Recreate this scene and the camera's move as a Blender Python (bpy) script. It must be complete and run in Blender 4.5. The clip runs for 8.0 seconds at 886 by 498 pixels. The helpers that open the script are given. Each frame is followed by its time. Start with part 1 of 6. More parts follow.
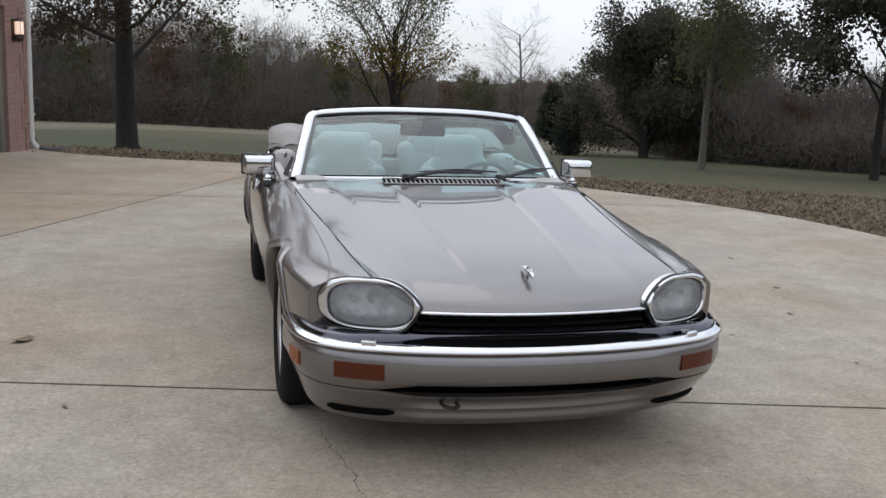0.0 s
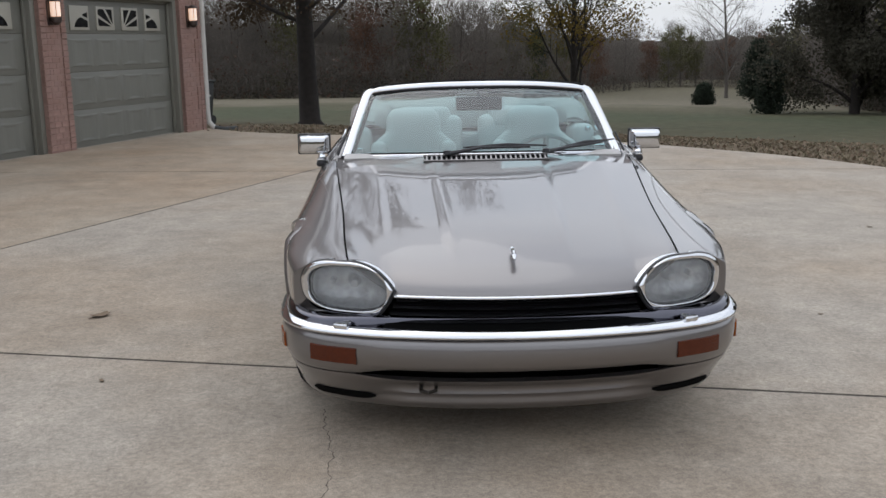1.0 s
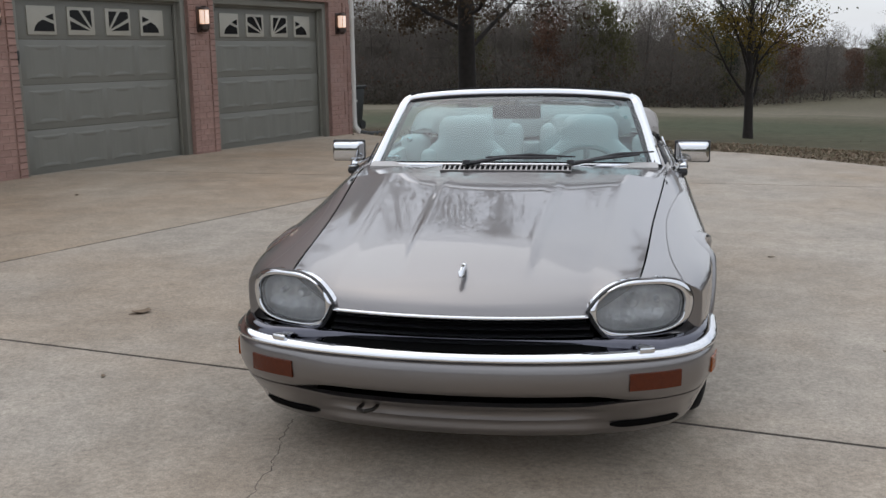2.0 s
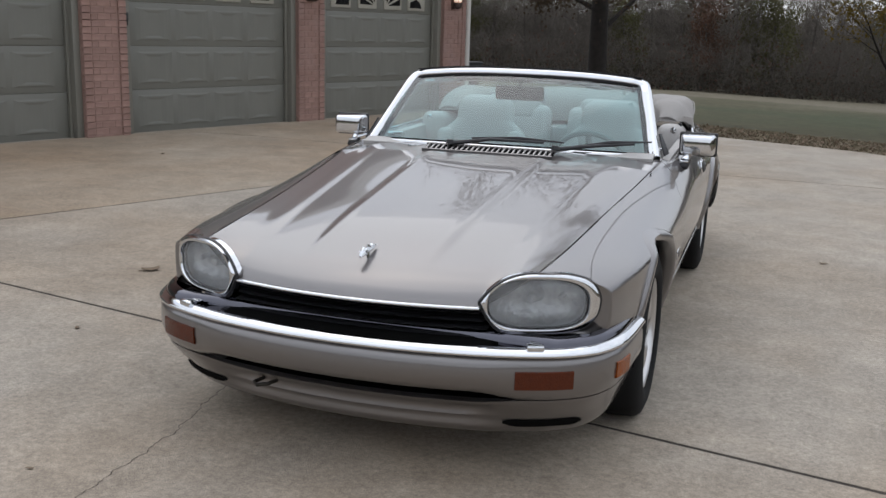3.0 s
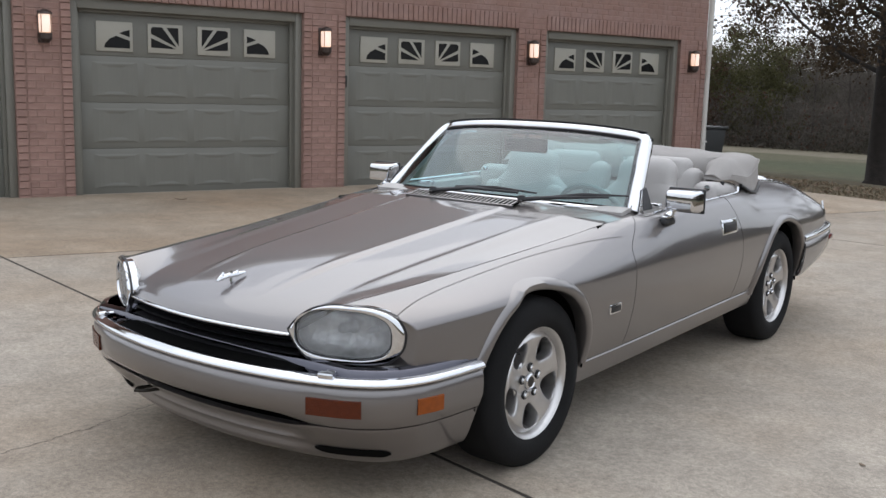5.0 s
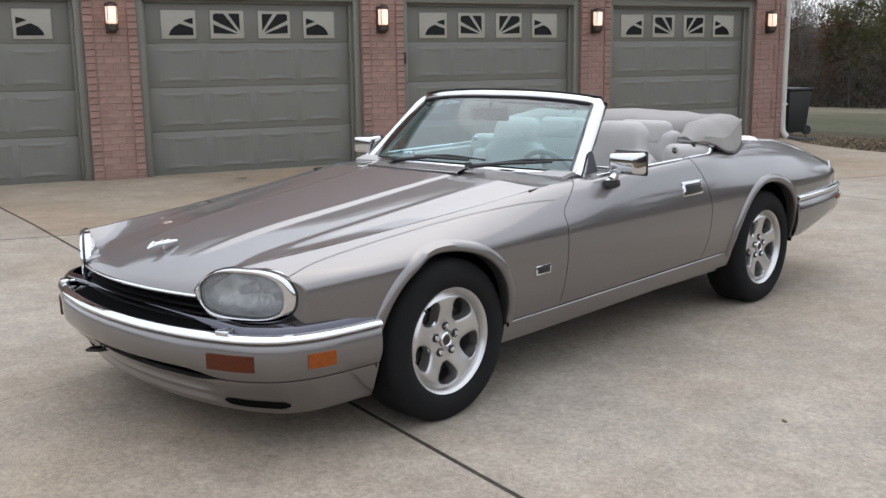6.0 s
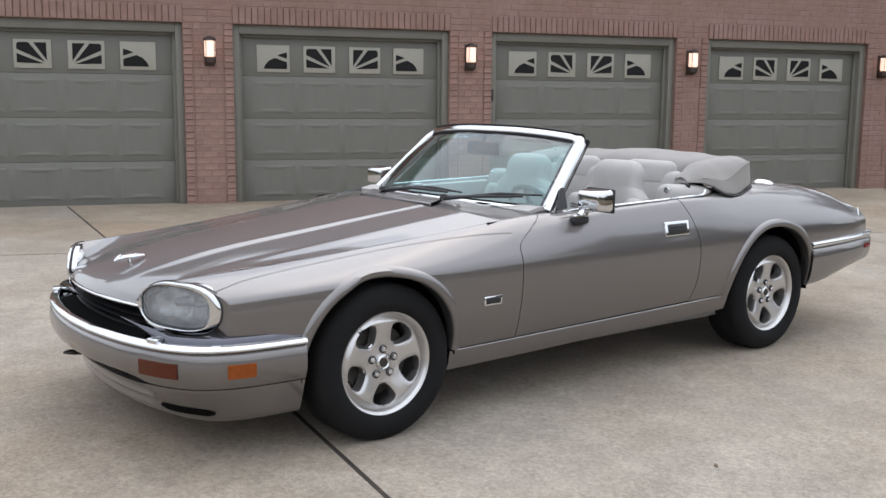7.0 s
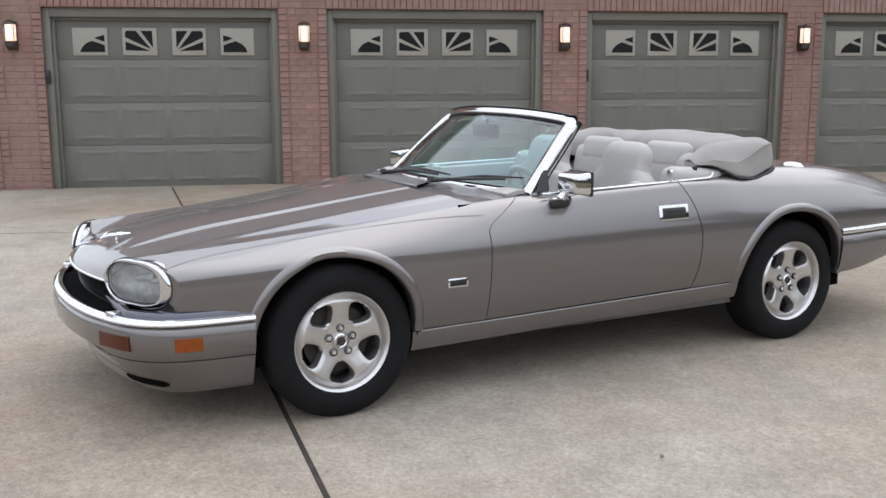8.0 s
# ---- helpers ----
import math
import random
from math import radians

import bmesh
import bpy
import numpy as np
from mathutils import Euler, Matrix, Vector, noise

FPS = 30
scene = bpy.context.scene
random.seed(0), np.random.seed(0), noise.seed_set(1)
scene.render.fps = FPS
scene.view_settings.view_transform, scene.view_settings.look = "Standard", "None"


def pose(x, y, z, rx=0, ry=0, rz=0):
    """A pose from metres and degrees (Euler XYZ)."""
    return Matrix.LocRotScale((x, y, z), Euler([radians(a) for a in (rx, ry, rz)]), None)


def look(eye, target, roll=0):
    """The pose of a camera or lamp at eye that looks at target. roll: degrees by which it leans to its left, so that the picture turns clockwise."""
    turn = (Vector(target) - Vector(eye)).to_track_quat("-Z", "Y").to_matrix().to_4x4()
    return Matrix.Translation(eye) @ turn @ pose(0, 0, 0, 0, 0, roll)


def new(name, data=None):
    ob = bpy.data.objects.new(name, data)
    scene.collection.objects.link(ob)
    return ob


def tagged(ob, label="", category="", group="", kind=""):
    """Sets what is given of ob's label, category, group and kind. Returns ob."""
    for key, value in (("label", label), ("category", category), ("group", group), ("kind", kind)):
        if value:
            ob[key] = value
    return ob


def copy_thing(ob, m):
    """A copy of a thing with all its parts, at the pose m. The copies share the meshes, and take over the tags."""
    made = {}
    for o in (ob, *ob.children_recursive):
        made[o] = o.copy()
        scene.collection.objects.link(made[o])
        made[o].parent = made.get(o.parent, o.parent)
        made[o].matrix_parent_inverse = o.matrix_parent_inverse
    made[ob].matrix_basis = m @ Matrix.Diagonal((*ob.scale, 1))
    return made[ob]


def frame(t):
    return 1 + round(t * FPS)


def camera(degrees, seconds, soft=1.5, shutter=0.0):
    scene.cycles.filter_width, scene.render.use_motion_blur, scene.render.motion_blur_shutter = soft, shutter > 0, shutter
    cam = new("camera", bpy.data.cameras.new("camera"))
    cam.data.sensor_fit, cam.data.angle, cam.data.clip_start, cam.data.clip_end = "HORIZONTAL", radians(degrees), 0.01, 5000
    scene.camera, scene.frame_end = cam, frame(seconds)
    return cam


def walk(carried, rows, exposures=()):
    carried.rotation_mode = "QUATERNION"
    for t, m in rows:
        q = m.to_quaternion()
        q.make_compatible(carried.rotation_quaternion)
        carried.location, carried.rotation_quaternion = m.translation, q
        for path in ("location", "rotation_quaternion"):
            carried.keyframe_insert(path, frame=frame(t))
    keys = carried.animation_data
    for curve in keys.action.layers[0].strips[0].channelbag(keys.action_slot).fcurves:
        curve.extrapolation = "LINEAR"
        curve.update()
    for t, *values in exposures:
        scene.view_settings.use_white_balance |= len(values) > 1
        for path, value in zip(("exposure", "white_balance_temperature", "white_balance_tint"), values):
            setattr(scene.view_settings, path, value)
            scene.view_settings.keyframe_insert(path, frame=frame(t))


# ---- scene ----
cam = camera(48.5, 8.0)
EXPOSURES = [(0, -0.17), (1.2, -0.22), (2.5, -0.27), (3.5, -0.24), (4.5, -0.11), (5.8, 0.14), (6.5, 0.19), (8, 0.25)]
PATH = [
    (0, (-1.138, -4.098, 1.378), (-0.677, -2.182, 1.039), 2.0),
    (0.5, (-0.723, -4.113, 1.419), (-0.444, -2.17, 1.036), -1.1),
    (1, (-0.323, -4.125, 1.429), (-0.28, -2.168, 1.018), -0.9),
    (1.2, (-0.167, -4.098, 1.423), (-0.184, -2.139, 1.023), -1.0),
    (2.3, (0.713, -3.837, 1.411), (0.286, -1.924, 1.011), -0.4),
    (2.5, (0.858, -3.786, 1.411), (0.388, -1.886, 1.0), 0.0),
    (3, (1.232, -3.62, 1.408), (0.613, -1.769, 0.971), 1.6),
    (3.5, (1.637, -3.559, 1.409), (0.838, -1.758, 1.068), 0.7),
    (4, (2.005, -3.447, 1.416), (1.108, -1.7, 1.037), 0.9),
    (4.5, (2.34, -3.211, 1.402), (1.31, -1.533, 1.053), 1.5),
    (5.8, (3.272, -2.706, 1.358), (1.902, -1.293, 1.003), 0.1),
    (6, (3.412, -2.624, 1.376), (2.034, -1.224, 1.0), -0.8),
    (6.5, (3.797, -2.424, 1.381), (2.309, -1.127, 1.057), -0.9),
    (7, (4.035, -2.127, 1.359), (2.461, -0.93, 1.058), 0.5),
    (7.5, (4.27, -1.782, 1.365), (2.63, -0.689, 1.023), 0.3),
    (8, (4.49, -1.474, 1.368), (2.754, -0.54, 1.029), -0.2),
]
walk(cam, [(t, look(eye, target, roll)) for t, eye, target, roll in PATH], EXPOSURES)

# ---- world and light ----
world = bpy.data.worlds.new("overcast_world")
scene.world = world
world.use_nodes = True
wn, wl = world.node_tree.nodes, world.node_tree.links
wn.clear()
sky = wn.new("ShaderNodeTexSky")
sky.sky_type, sky.sun_disc = "NISHITA", False
sky.sun_elevation, sky.sun_rotation = radians(56), radians(-32)
sky.air_density, sky.dust_density, sky.ozone_density = 1.0, 2.0, 1.5
coord = wn.new("ShaderNodeTexCoord")
stretch = wn.new("ShaderNodeMapping")
stretch.inputs["Scale"].default_value = (1.2, 1.2, 5.0)
clouds = wn.new("ShaderNodeTexNoise")
clouds.inputs["Scale"].default_value, clouds.inputs["Detail"].default_value = 1.8, 5
ramp = wn.new("ShaderNodeValToRGB")
ramp.color_ramp.elements[0].position, ramp.color_ramp.elements[0].color = 0.3, (0.62, 0.62, 0.62, 1)
ramp.color_ramp.elements[1].position, ramp.color_ramp.elements[1].color = 0.6, (0.94, 0.94, 0.94, 1)
mixer = wn.new("ShaderNodeMix")
mixer.data_type = "RGBA"
mixer.inputs["B"].default_value = (8.4, 8.8, 9.5, 1)
back = wn.new("ShaderNodeBackground")
back.inputs["Strength"].default_value = 0.105
wout = wn.new("ShaderNodeOutputWorld")
wl.new(coord.outputs["Generated"], stretch.inputs["Vector"])
wl.new(stretch.outputs["Vector"], clouds.inputs["Vector"])
wl.new(clouds.outputs["Fac"], ramp.inputs["Fac"])
wl.new(ramp.outputs["Color"], mixer.inputs["Factor"])
wl.new(sky.outputs["Color"], mixer.inputs["A"])
# an overcast sky is brighter overhead than at the horizon
height = wn.new("ShaderNodeSeparateXYZ")
climb = wn.new("ShaderNodeMapRange")
climb.inputs["To Min"].default_value, climb.inputs["To Max"].default_value = 1.17, 2.0
dome = wn.new("ShaderNodeVectorMath")
dome.operation = "SCALE"
wl.new(coord.outputs["Generated"], height.inputs["Vector"])
wl.new(height.outputs["Z"], climb.inputs["Value"])
wl.new(mixer.outputs["Result"], dome.inputs[0])
wl.new(climb.outputs["Result"], dome.inputs["Scale"])
wl.new(dome.outputs["Vector"], back.inputs["Color"])
wl.new(back.outputs["Background"], wout.inputs["Surface"])

sun_data = bpy.data.lights.new("sun", "SUN")
sun_data.energy, sun_data.angle, sun_data.color = 0.4, radians(60), (1.0, 0.97, 0.93)
sun = new("sun", sun_data)
sun.matrix_world = look((-5, 8, 14), (0, 0, 0))


# ---- materials ----
def material(name, color, rough=0.6, metal=0.0, vary=0.12, scale=6.0, bump=0.0, bump_scale=60.0, coat=0.0, spread=0.0, second=None, second_scale=1.5, second_edge=(0.45, 0.65), **extra):
    """A Principled surface with colour variation at two scales, fine relief and a per-object shift."""
    m = bpy.data.materials.new(name)
    m.use_nodes = True
    n, l = m.node_tree.nodes, m.node_tree.links
    p = n["Principled BSDF"]
    p.inputs["Roughness"].default_value, p.inputs["Metallic"].default_value = rough, metal
    if coat:
        p.inputs["Coat Weight"].default_value, p.inputs["Coat Roughness"].default_value = coat, 0.03
    tc = n.new("ShaderNodeTexCoord")
    last = None
    col = n.new("ShaderNodeRGB")
    col.outputs[0].default_value = (*color, 1)
    last = col.outputs[0]
    if second:
        ns = n.new("ShaderNodeTexNoise")
        ns.inputs["Scale"].default_value, ns.inputs["Detail"].default_value, ns.inputs["Roughness"].default_value = second_scale, 6, 0.6
        l.new(tc.outputs["Object"], ns.inputs["Vector"])
        r = n.new("ShaderNodeValToRGB")
        r.color_ramp.elements[0].position, r.color_ramp.elements[1].position = second_edge
        l.new(ns.outputs["Fac"], r.inputs["Fac"])
        mx = n.new("ShaderNodeMix")
        mx.data_type = "RGBA"
        mx.inputs["B"].default_value = (*second, 1)
        l.new(r.outputs["Color"], mx.inputs["Factor"])
        l.new(last, mx.inputs["A"])
        last = mx.outputs["Result"]
    if vary:
        ns = n.new("ShaderNodeTexNoise")
        ns.inputs["Scale"].default_value, ns.inputs["Detail"].default_value = scale, 8
        l.new(tc.outputs["Object"], ns.inputs["Vector"])
        mr = n.new("ShaderNodeMapRange")
        mr.inputs["From Min"].default_value, mr.inputs["From Max"].default_value = 0.25, 0.75
        mr.inputs["To Min"].default_value, mr.inputs["To Max"].default_value = 1 - vary, 1 + vary
        l.new(ns.outputs["Fac"], mr.inputs["Value"])
        mu = n.new("ShaderNodeVectorMath")
        mu.operation = "SCALE"
        l.new(last, mu.inputs[0])
        l.new(mr.outputs["Result"], mu.inputs["Scale"])
        last = mu.outputs["Vector"]
    if spread:
        oi = n.new("ShaderNodeObjectInfo")
        mr = n.new("ShaderNodeMapRange")
        mr.inputs["To Min"].default_value, mr.inputs["To Max"].default_value = 1 - spread, 1 + spread
        l.new(oi.outputs["Random"], mr.inputs["Value"])
        mu = n.new("ShaderNodeVectorMath")
        mu.operation = "SCALE"
        l.new(last, mu.inputs[0])
        l.new(mr.outputs["Result"], mu.inputs["Scale"])
        last = mu.outputs["Vector"]
    l.new(last, p.inputs["Base Color"])
    if bump:
        nb = n.new("ShaderNodeTexNoise")
        nb.inputs["Scale"].default_value, nb.inputs["Detail"].default_value = bump_scale, 6
        l.new(tc.outputs["Object"], nb.inputs["Vector"])
        b = n.new("ShaderNodeBump")
        b.inputs["Strength"].default_value, b.inputs["Distance"].default_value = bump, 0.01
        l.new(nb.outputs["Fac"], b.inputs["Height"])
        l.new(b.outputs["Normal"], p.inputs["Normal"])
    for key, value in extra.items():
        p.inputs["Specular IOR Level" if key == "specular_ior_level" else key].default_value = value
    return m


def island_tint(m, low, high):
    """Multiplies the base colour by a random value for each loose piece of a joined mesh."""
    n, l = m.node_tree.nodes, m.node_tree.links
    p = n["Principled BSDF"]
    src = p.inputs["Base Color"].links[0].from_socket
    ge = n.new("ShaderNodeNewGeometry")
    mr = n.new("ShaderNodeMapRange")
    mr.inputs["To Min"].default_value, mr.inputs["To Max"].default_value = low, high
    l.new(ge.outputs["Random Per Island"], mr.inputs["Value"])
    mu = n.new("ShaderNodeVectorMath")
    mu.operation = "SCALE"
    l.new(src, mu.inputs[0])
    l.new(mr.outputs["Result"], mu.inputs["Scale"])
    l.new(mu.outputs["Vector"], p.inputs["Base Color"])
    return m


def speckle(m, scale, amount):
    """A further layer of light and dark grain on a material's colour."""
    n, l = m.node_tree.nodes, m.node_tree.links
    p = n["Principled BSDF"]
    src = p.inputs["Base Color"].links[0].from_socket
    tc = n.new("ShaderNodeTexCoord")
    ns = n.new("ShaderNodeTexNoise")
    ns.inputs["Scale"].default_value, ns.inputs["Detail"].default_value, ns.inputs["Roughness"].default_value = scale, 5, 0.7
    l.new(tc.outputs["Object"], ns.inputs["Vector"])
    mr = n.new("ShaderNodeMapRange")
    mr.inputs["From Min"].default_value, mr.inputs["From Max"].default_value = 0.3, 0.7
    mr.inputs["To Min"].default_value, mr.inputs["To Max"].default_value = 1 - amount, 1 + amount
    l.new(ns.outputs["Fac"], mr.inputs["Value"])
    mu = n.new("ShaderNodeVectorMath")
    mu.operation = "SCALE"
    l.new(src, mu.inputs[0])
    l.new(mr.outputs["Result"], mu.inputs["Scale"])
    l.new(mu.outputs["Vector"], p.inputs["Base Color"])


CONCRETE = material("concrete", (0.312, 0.274, 0.228), 0.85, vary=0.10, scale=1.3, bump=0.4, bump_scale=180, second=(0.271, 0.211, 0.152), second_scale=0.4, second_edge=(0.42, 0.72), spread=0.03)
CONCRETE_TAN = material("leaf_stained_concrete", (0.312, 0.260, 0.200), 0.85, vary=0.10, scale=1.3, bump=0.4, bump_scale=180, second=(0.271, 0.198, 0.134), second_scale=0.4, second_edge=(0.38, 0.68), spread=0.03)
for concrete in (CONCRETE, CONCRETE_TAN):
    for grain, amount in ((170, 0.30), (45, 0.26), (9, 0.11), (2.6, 0.09), (0.9, 0.07)):
        speckle(concrete, grain, amount)
JOINT_DIRT = material("joint_dirt", (0.038, 0.03, 0.024), 0.95, vary=0.5, scale=9, bump=0.8, bump_scale=60)
LAWN = material("lawn_grass", (0.118, 0.093, 0.062), 0.95, vary=0.3, scale=2.5, bump=0.6, bump_scale=30, specular_ior_level=0.1)


def field_bands(m):
    """Leaf-strewn by the drive, greener across the lawn, pale and dry towards the wood."""
    n, l = m.node_tree.nodes, m.node_tree.links
    mul = n["Principled BSDF"].inputs["Base Color"].links[0].from_node
    tc, ns, ln, ad, mr, cr = (n.new("ShaderNode" + k) for k in ("TexCoord", "TexNoise", "VectorMath", "Math", "MapRange", "ValToRGB"))
    ns.inputs["Scale"].default_value, ns.inputs["Detail"].default_value = 0.16, 7
    ln.operation, ad.operation, ad.inputs[1].default_value = "LENGTH", "MULTIPLY_ADD", 34.0
    mr.inputs["From Min"].default_value, mr.inputs["From Max"].default_value = 17.0, 117.0
    for k, (at, col) in enumerate(((0.10, (0.112, 0.085, 0.057)), (0.22, (0.076, 0.070, 0.043)), (0.38, (0.056, 0.062, 0.036)), (0.50, (0.084, 0.077, 0.049)), (0.60, (0.142, 0.126, 0.094)), (0.85, (0.11, 0.098, 0.068)))):
        e = cr.color_ramp.elements[k] if k < 2 else cr.color_ramp.elements.new(at)
        e.position, e.color = at, (*col, 1)
    l.new(tc.outputs["Object"], ns.inputs["Vector"])
    l.new(tc.outputs["Object"], ln.inputs[0])
    l.new(ns.outputs["Fac"], ad.inputs[0])
    l.new(ln.outputs["Value"], ad.inputs[2])
    l.new(ad.outputs["Value"], mr.inputs["Value"])
    l.new(mr.outputs["Result"], cr.inputs["Fac"])
    l.new(cr.outputs["Color"], mul.inputs[0])


field_bands(LAWN)
CRACK_DIRT = material("crack_dirt", (0.081, 0.066, 0.053), 0.95, vary=0.5, scale=25)
BRICK = material("red_brick", (0.279, 0.168, 0.138), 0.88, vary=0.14, scale=9, bump=0.35, bump_scale=90, spread=0.12, second=(0.304, 0.198, 0.170), second_scale=2.2)
MORTAR = material("mortar", (0.272, 0.176, 0.146), 0.95, vary=0.15, scale=20, bump=0.3)
DOOR_PAINT = material("sage_door_paint", (0.154, 0.152, 0.131), 0.5, vary=0.05, scale=3, bump=0.05, bump_scale=200)
TRIM_PAINT = material("trim_paint", (0.162, 0.156, 0.131), 0.55, vary=0.06, scale=4, bump=0.08, bump_scale=120)
PANE_FRAME = material("cream_window_insert", (0.340, 0.324, 0.275), 0.5, vary=0.05)
DARK_PANE = material("dark_glass", (0.008, 0.008, 0.008), 0.25, vary=0.0, specular_ior_level=0.2)
PIPE_WHITE = material("white_aluminium", (0.502, 0.486, 0.454), 0.45, vary=0.06, scale=5)
LAMP_METAL = material("bronze_lamp_metal", (0.075, 0.058, 0.052), 0.4, 0.6, vary=0.2, scale=30)
BIN_PLASTIC = material("dark_bin_plastic", (0.02, 0.022, 0.022), 0.5, vary=0.1)
BARK = material("bark", (0.019, 0.015, 0.0125), 0.95, vary=0.35, scale=9, bump=1.0, bump_scale=25)
GREY_BARK = material("grey_bark", (0.097, 0.085, 0.073), 0.95, vary=0.3, scale=9, bump=0.8, bump_scale=25)

GLOW = bpy.data.materials.new("lamp_glow")
GLOW.use_nodes = True
GLOW.node_tree.nodes["Principled BSDF"].inputs["Emission Color"].default_value = (1.0, 0.62, 0.42, 1)
GLOW.node_tree.nodes["Principled BSDF"].inputs["Emission Strength"].default_value = 0.75


# ---- mesh helpers ----
def link_mesh(name, verts, faces, mat, parent=None, label="", smooth=True, angle=35.0):
    me = bpy.data.meshes.new(name)
    me.from_pydata([tuple(v) for v in verts], [], [tuple(f) for f in faces])
    me.validate()
    if smooth:
        me.shade_smooth()
        me.set_sharp_from_angle(angle=radians(angle))
    me.materials.append(mat)
    ob = new(name, me)
    ob.parent = parent
    if label:
        ob["label"] = label
    return ob


def part(name, bm, mat, parent=None, label="", smooth=True, angle=35.0):
    """Links a bmesh as one mesh object under a thing or under a part."""
    me = bpy.data.meshes.new(name)
    bmesh.ops.recalc_face_normals(bm, faces=bm.faces)
    bm.to_mesh(me)
    bm.free()
    if smooth:
        me.shade_smooth()
        me.set_sharp_from_angle(angle=radians(angle))
    me.materials.append(mat)
    ob = new(name, me)
    ob.parent = parent
    if label:
        ob["label"] = label
    return ob


def thing(name, label, category, m=None, group="", kind=""):
    ob = new(name)
    if m is not None:
        ob.matrix_world = m
    return tagged(ob, label, category, group, kind)


def box(bm, x0, x1, y0, y1, z0, z1, bevel=0.0, m=None, seg=2):
    made = bmesh.ops.create_cube(bm, size=1.0)["verts"]
    for v in made:
        v.co = Vector((x0 + (v.co.x + 0.5) * (x1 - x0), y0 + (v.co.y + 0.5) * (y1 - y0), z0 + (v.co.z + 0.5) * (z1 - z0)))
    if bevel:
        edges = list({e for v in made for e in v.link_edges})
        made = list({v for f in bmesh.ops.bevel(bm, geom=edges, offset=bevel, segments=seg, affect="EDGES", profile=0.5)["faces"] for v in f.verts} | {v for v in made if v.is_valid})
    if m is not None:
        for v in made:
            v.co = m @ v.co
    return made


def boxed(name, dims, mat, parent=None, label="", bevel=0.0, m=None):
    bm = bmesh.new()
    box(bm, *dims, bevel=bevel, m=m)
    return part(name, bm, mat, parent, label, smooth=bevel > 0)


def spun(bm, profile, axis="x", seg=48, m=None):
    """A surface of revolution; profile is a list of (radius, along)."""
    rings = []
    for r, a in profile:
        ring = []
        for k in range(seg):
            t = 2 * math.pi * k / seg
            c, s = r * math.cos(t), r * math.sin(t)
            p = Vector((a, c, s)) if axis == "x" else Vector((c, a, s)) if axis == "y" else Vector((c, s, a))
            ring.append(bm.verts.new(m @ p if m is not None else p))
        rings.append(ring)
    for a, b in zip(rings, rings[1:]):
        for k in range(seg):
            bm.faces.new((a[k], a[(k + 1) % seg], b[(k + 1) % seg], b[k]))
    return rings


def tube(bm, pts, radius, seg=8, cap=True):
    """A round bar along points; radius a number or one per point."""
    pts = [Vector(p) for p in pts]
    rad = radius if isinstance(radius, (list, tuple)) else [radius] * len(pts)
    rings, up = [], None
    for i, p in enumerate(pts):
        d = (pts[min(i + 1, len(pts) - 1)] - pts[max(i - 1, 0)]).normalized()
        if up is None:
            up = Vector((0, 0, 1)) if abs(d.z) < 0.9 else Vector((1, 0, 0))
        side = d.cross(up).normalized()
        up = side.cross(d).normalized()
        rings.append([bm.verts.new(p + rad[i] * (math.cos(2 * math.pi * k / seg) * side + math.sin(2 * math.pi * k / seg) * up)) for k in range(seg)])
    for a, b in zip(rings, rings[1:]):
        for k in range(seg):
            bm.faces.new((a[k], a[(k + 1) % seg], b[(k + 1) % seg], b[k]))
    if cap:
        bm.faces.new(rings[0][::-1])
        bm.faces.new(rings[-1])
    return rings


def spline(pts, n):
    """n + 1 points along a Catmull-Rom curve through pts, evenly spread by length."""
    pts = [np.array(p, float) for p in pts]
    ext = [2 * pts[0] - pts[1], *pts, 2 * pts[-1] - pts[-2]]
    dense = []
    for i in range(1, len(ext) - 2):
        a, b, c, d = ext[i - 1:i + 3]
        for k in range(16):
            t = k / 16
            dense.append(0.5 * (2 * b + (c - a) * t + (2 * a - 5 * b + 4 * c - d) * t * t + (3 * b - a - 3 * c + d) * t ** 3))
    dense.append(pts[-1])
    dense = np.array(dense)
    length = np.concatenate(([0], np.cumsum(np.linalg.norm(np.diff(dense, axis=0), axis=1))))
    want = np.linspace(0, length[-1], n + 1)
    return np.stack([np.interp(want, length, dense[:, k]) for k in range(dense.shape[1])], axis=1)


def curve_at(table):
    """A smooth function through (key, value) pairs, by monotone cubic pieces."""
    ks, vs = np.array([a for a, _ in table], float), np.array([b for _, b in table], float)
    d = np.diff(vs) / np.diff(ks)
    s = np.concatenate(([d[0]], [0 if a * b <= 0 else 2 * a * b / (a + b) for a, b in zip(d, d[1:])], [d[-1]]))

    def value(k):
        k = min(max(k, ks[0]), ks[-1])
        i = min(int(np.searchsorted(ks, k, side="right")) - 1, len(ks) - 2)
        h = ks[i + 1] - ks[i]
        t = (k - ks[i]) / h
        return float((1 + 2 * t) * (1 - t) ** 2 * vs[i] + t * (1 - t) ** 2 * h * s[i] + t * t * (3 - 2 * t) * vs[i + 1] + t * t * (t - 1) * h * s[i + 1])
    return value


def smooth01(a, b, x):
    t = min(max((x - a) / (b - a), 0), 1)
    return t * t * (3 - 2 * t)


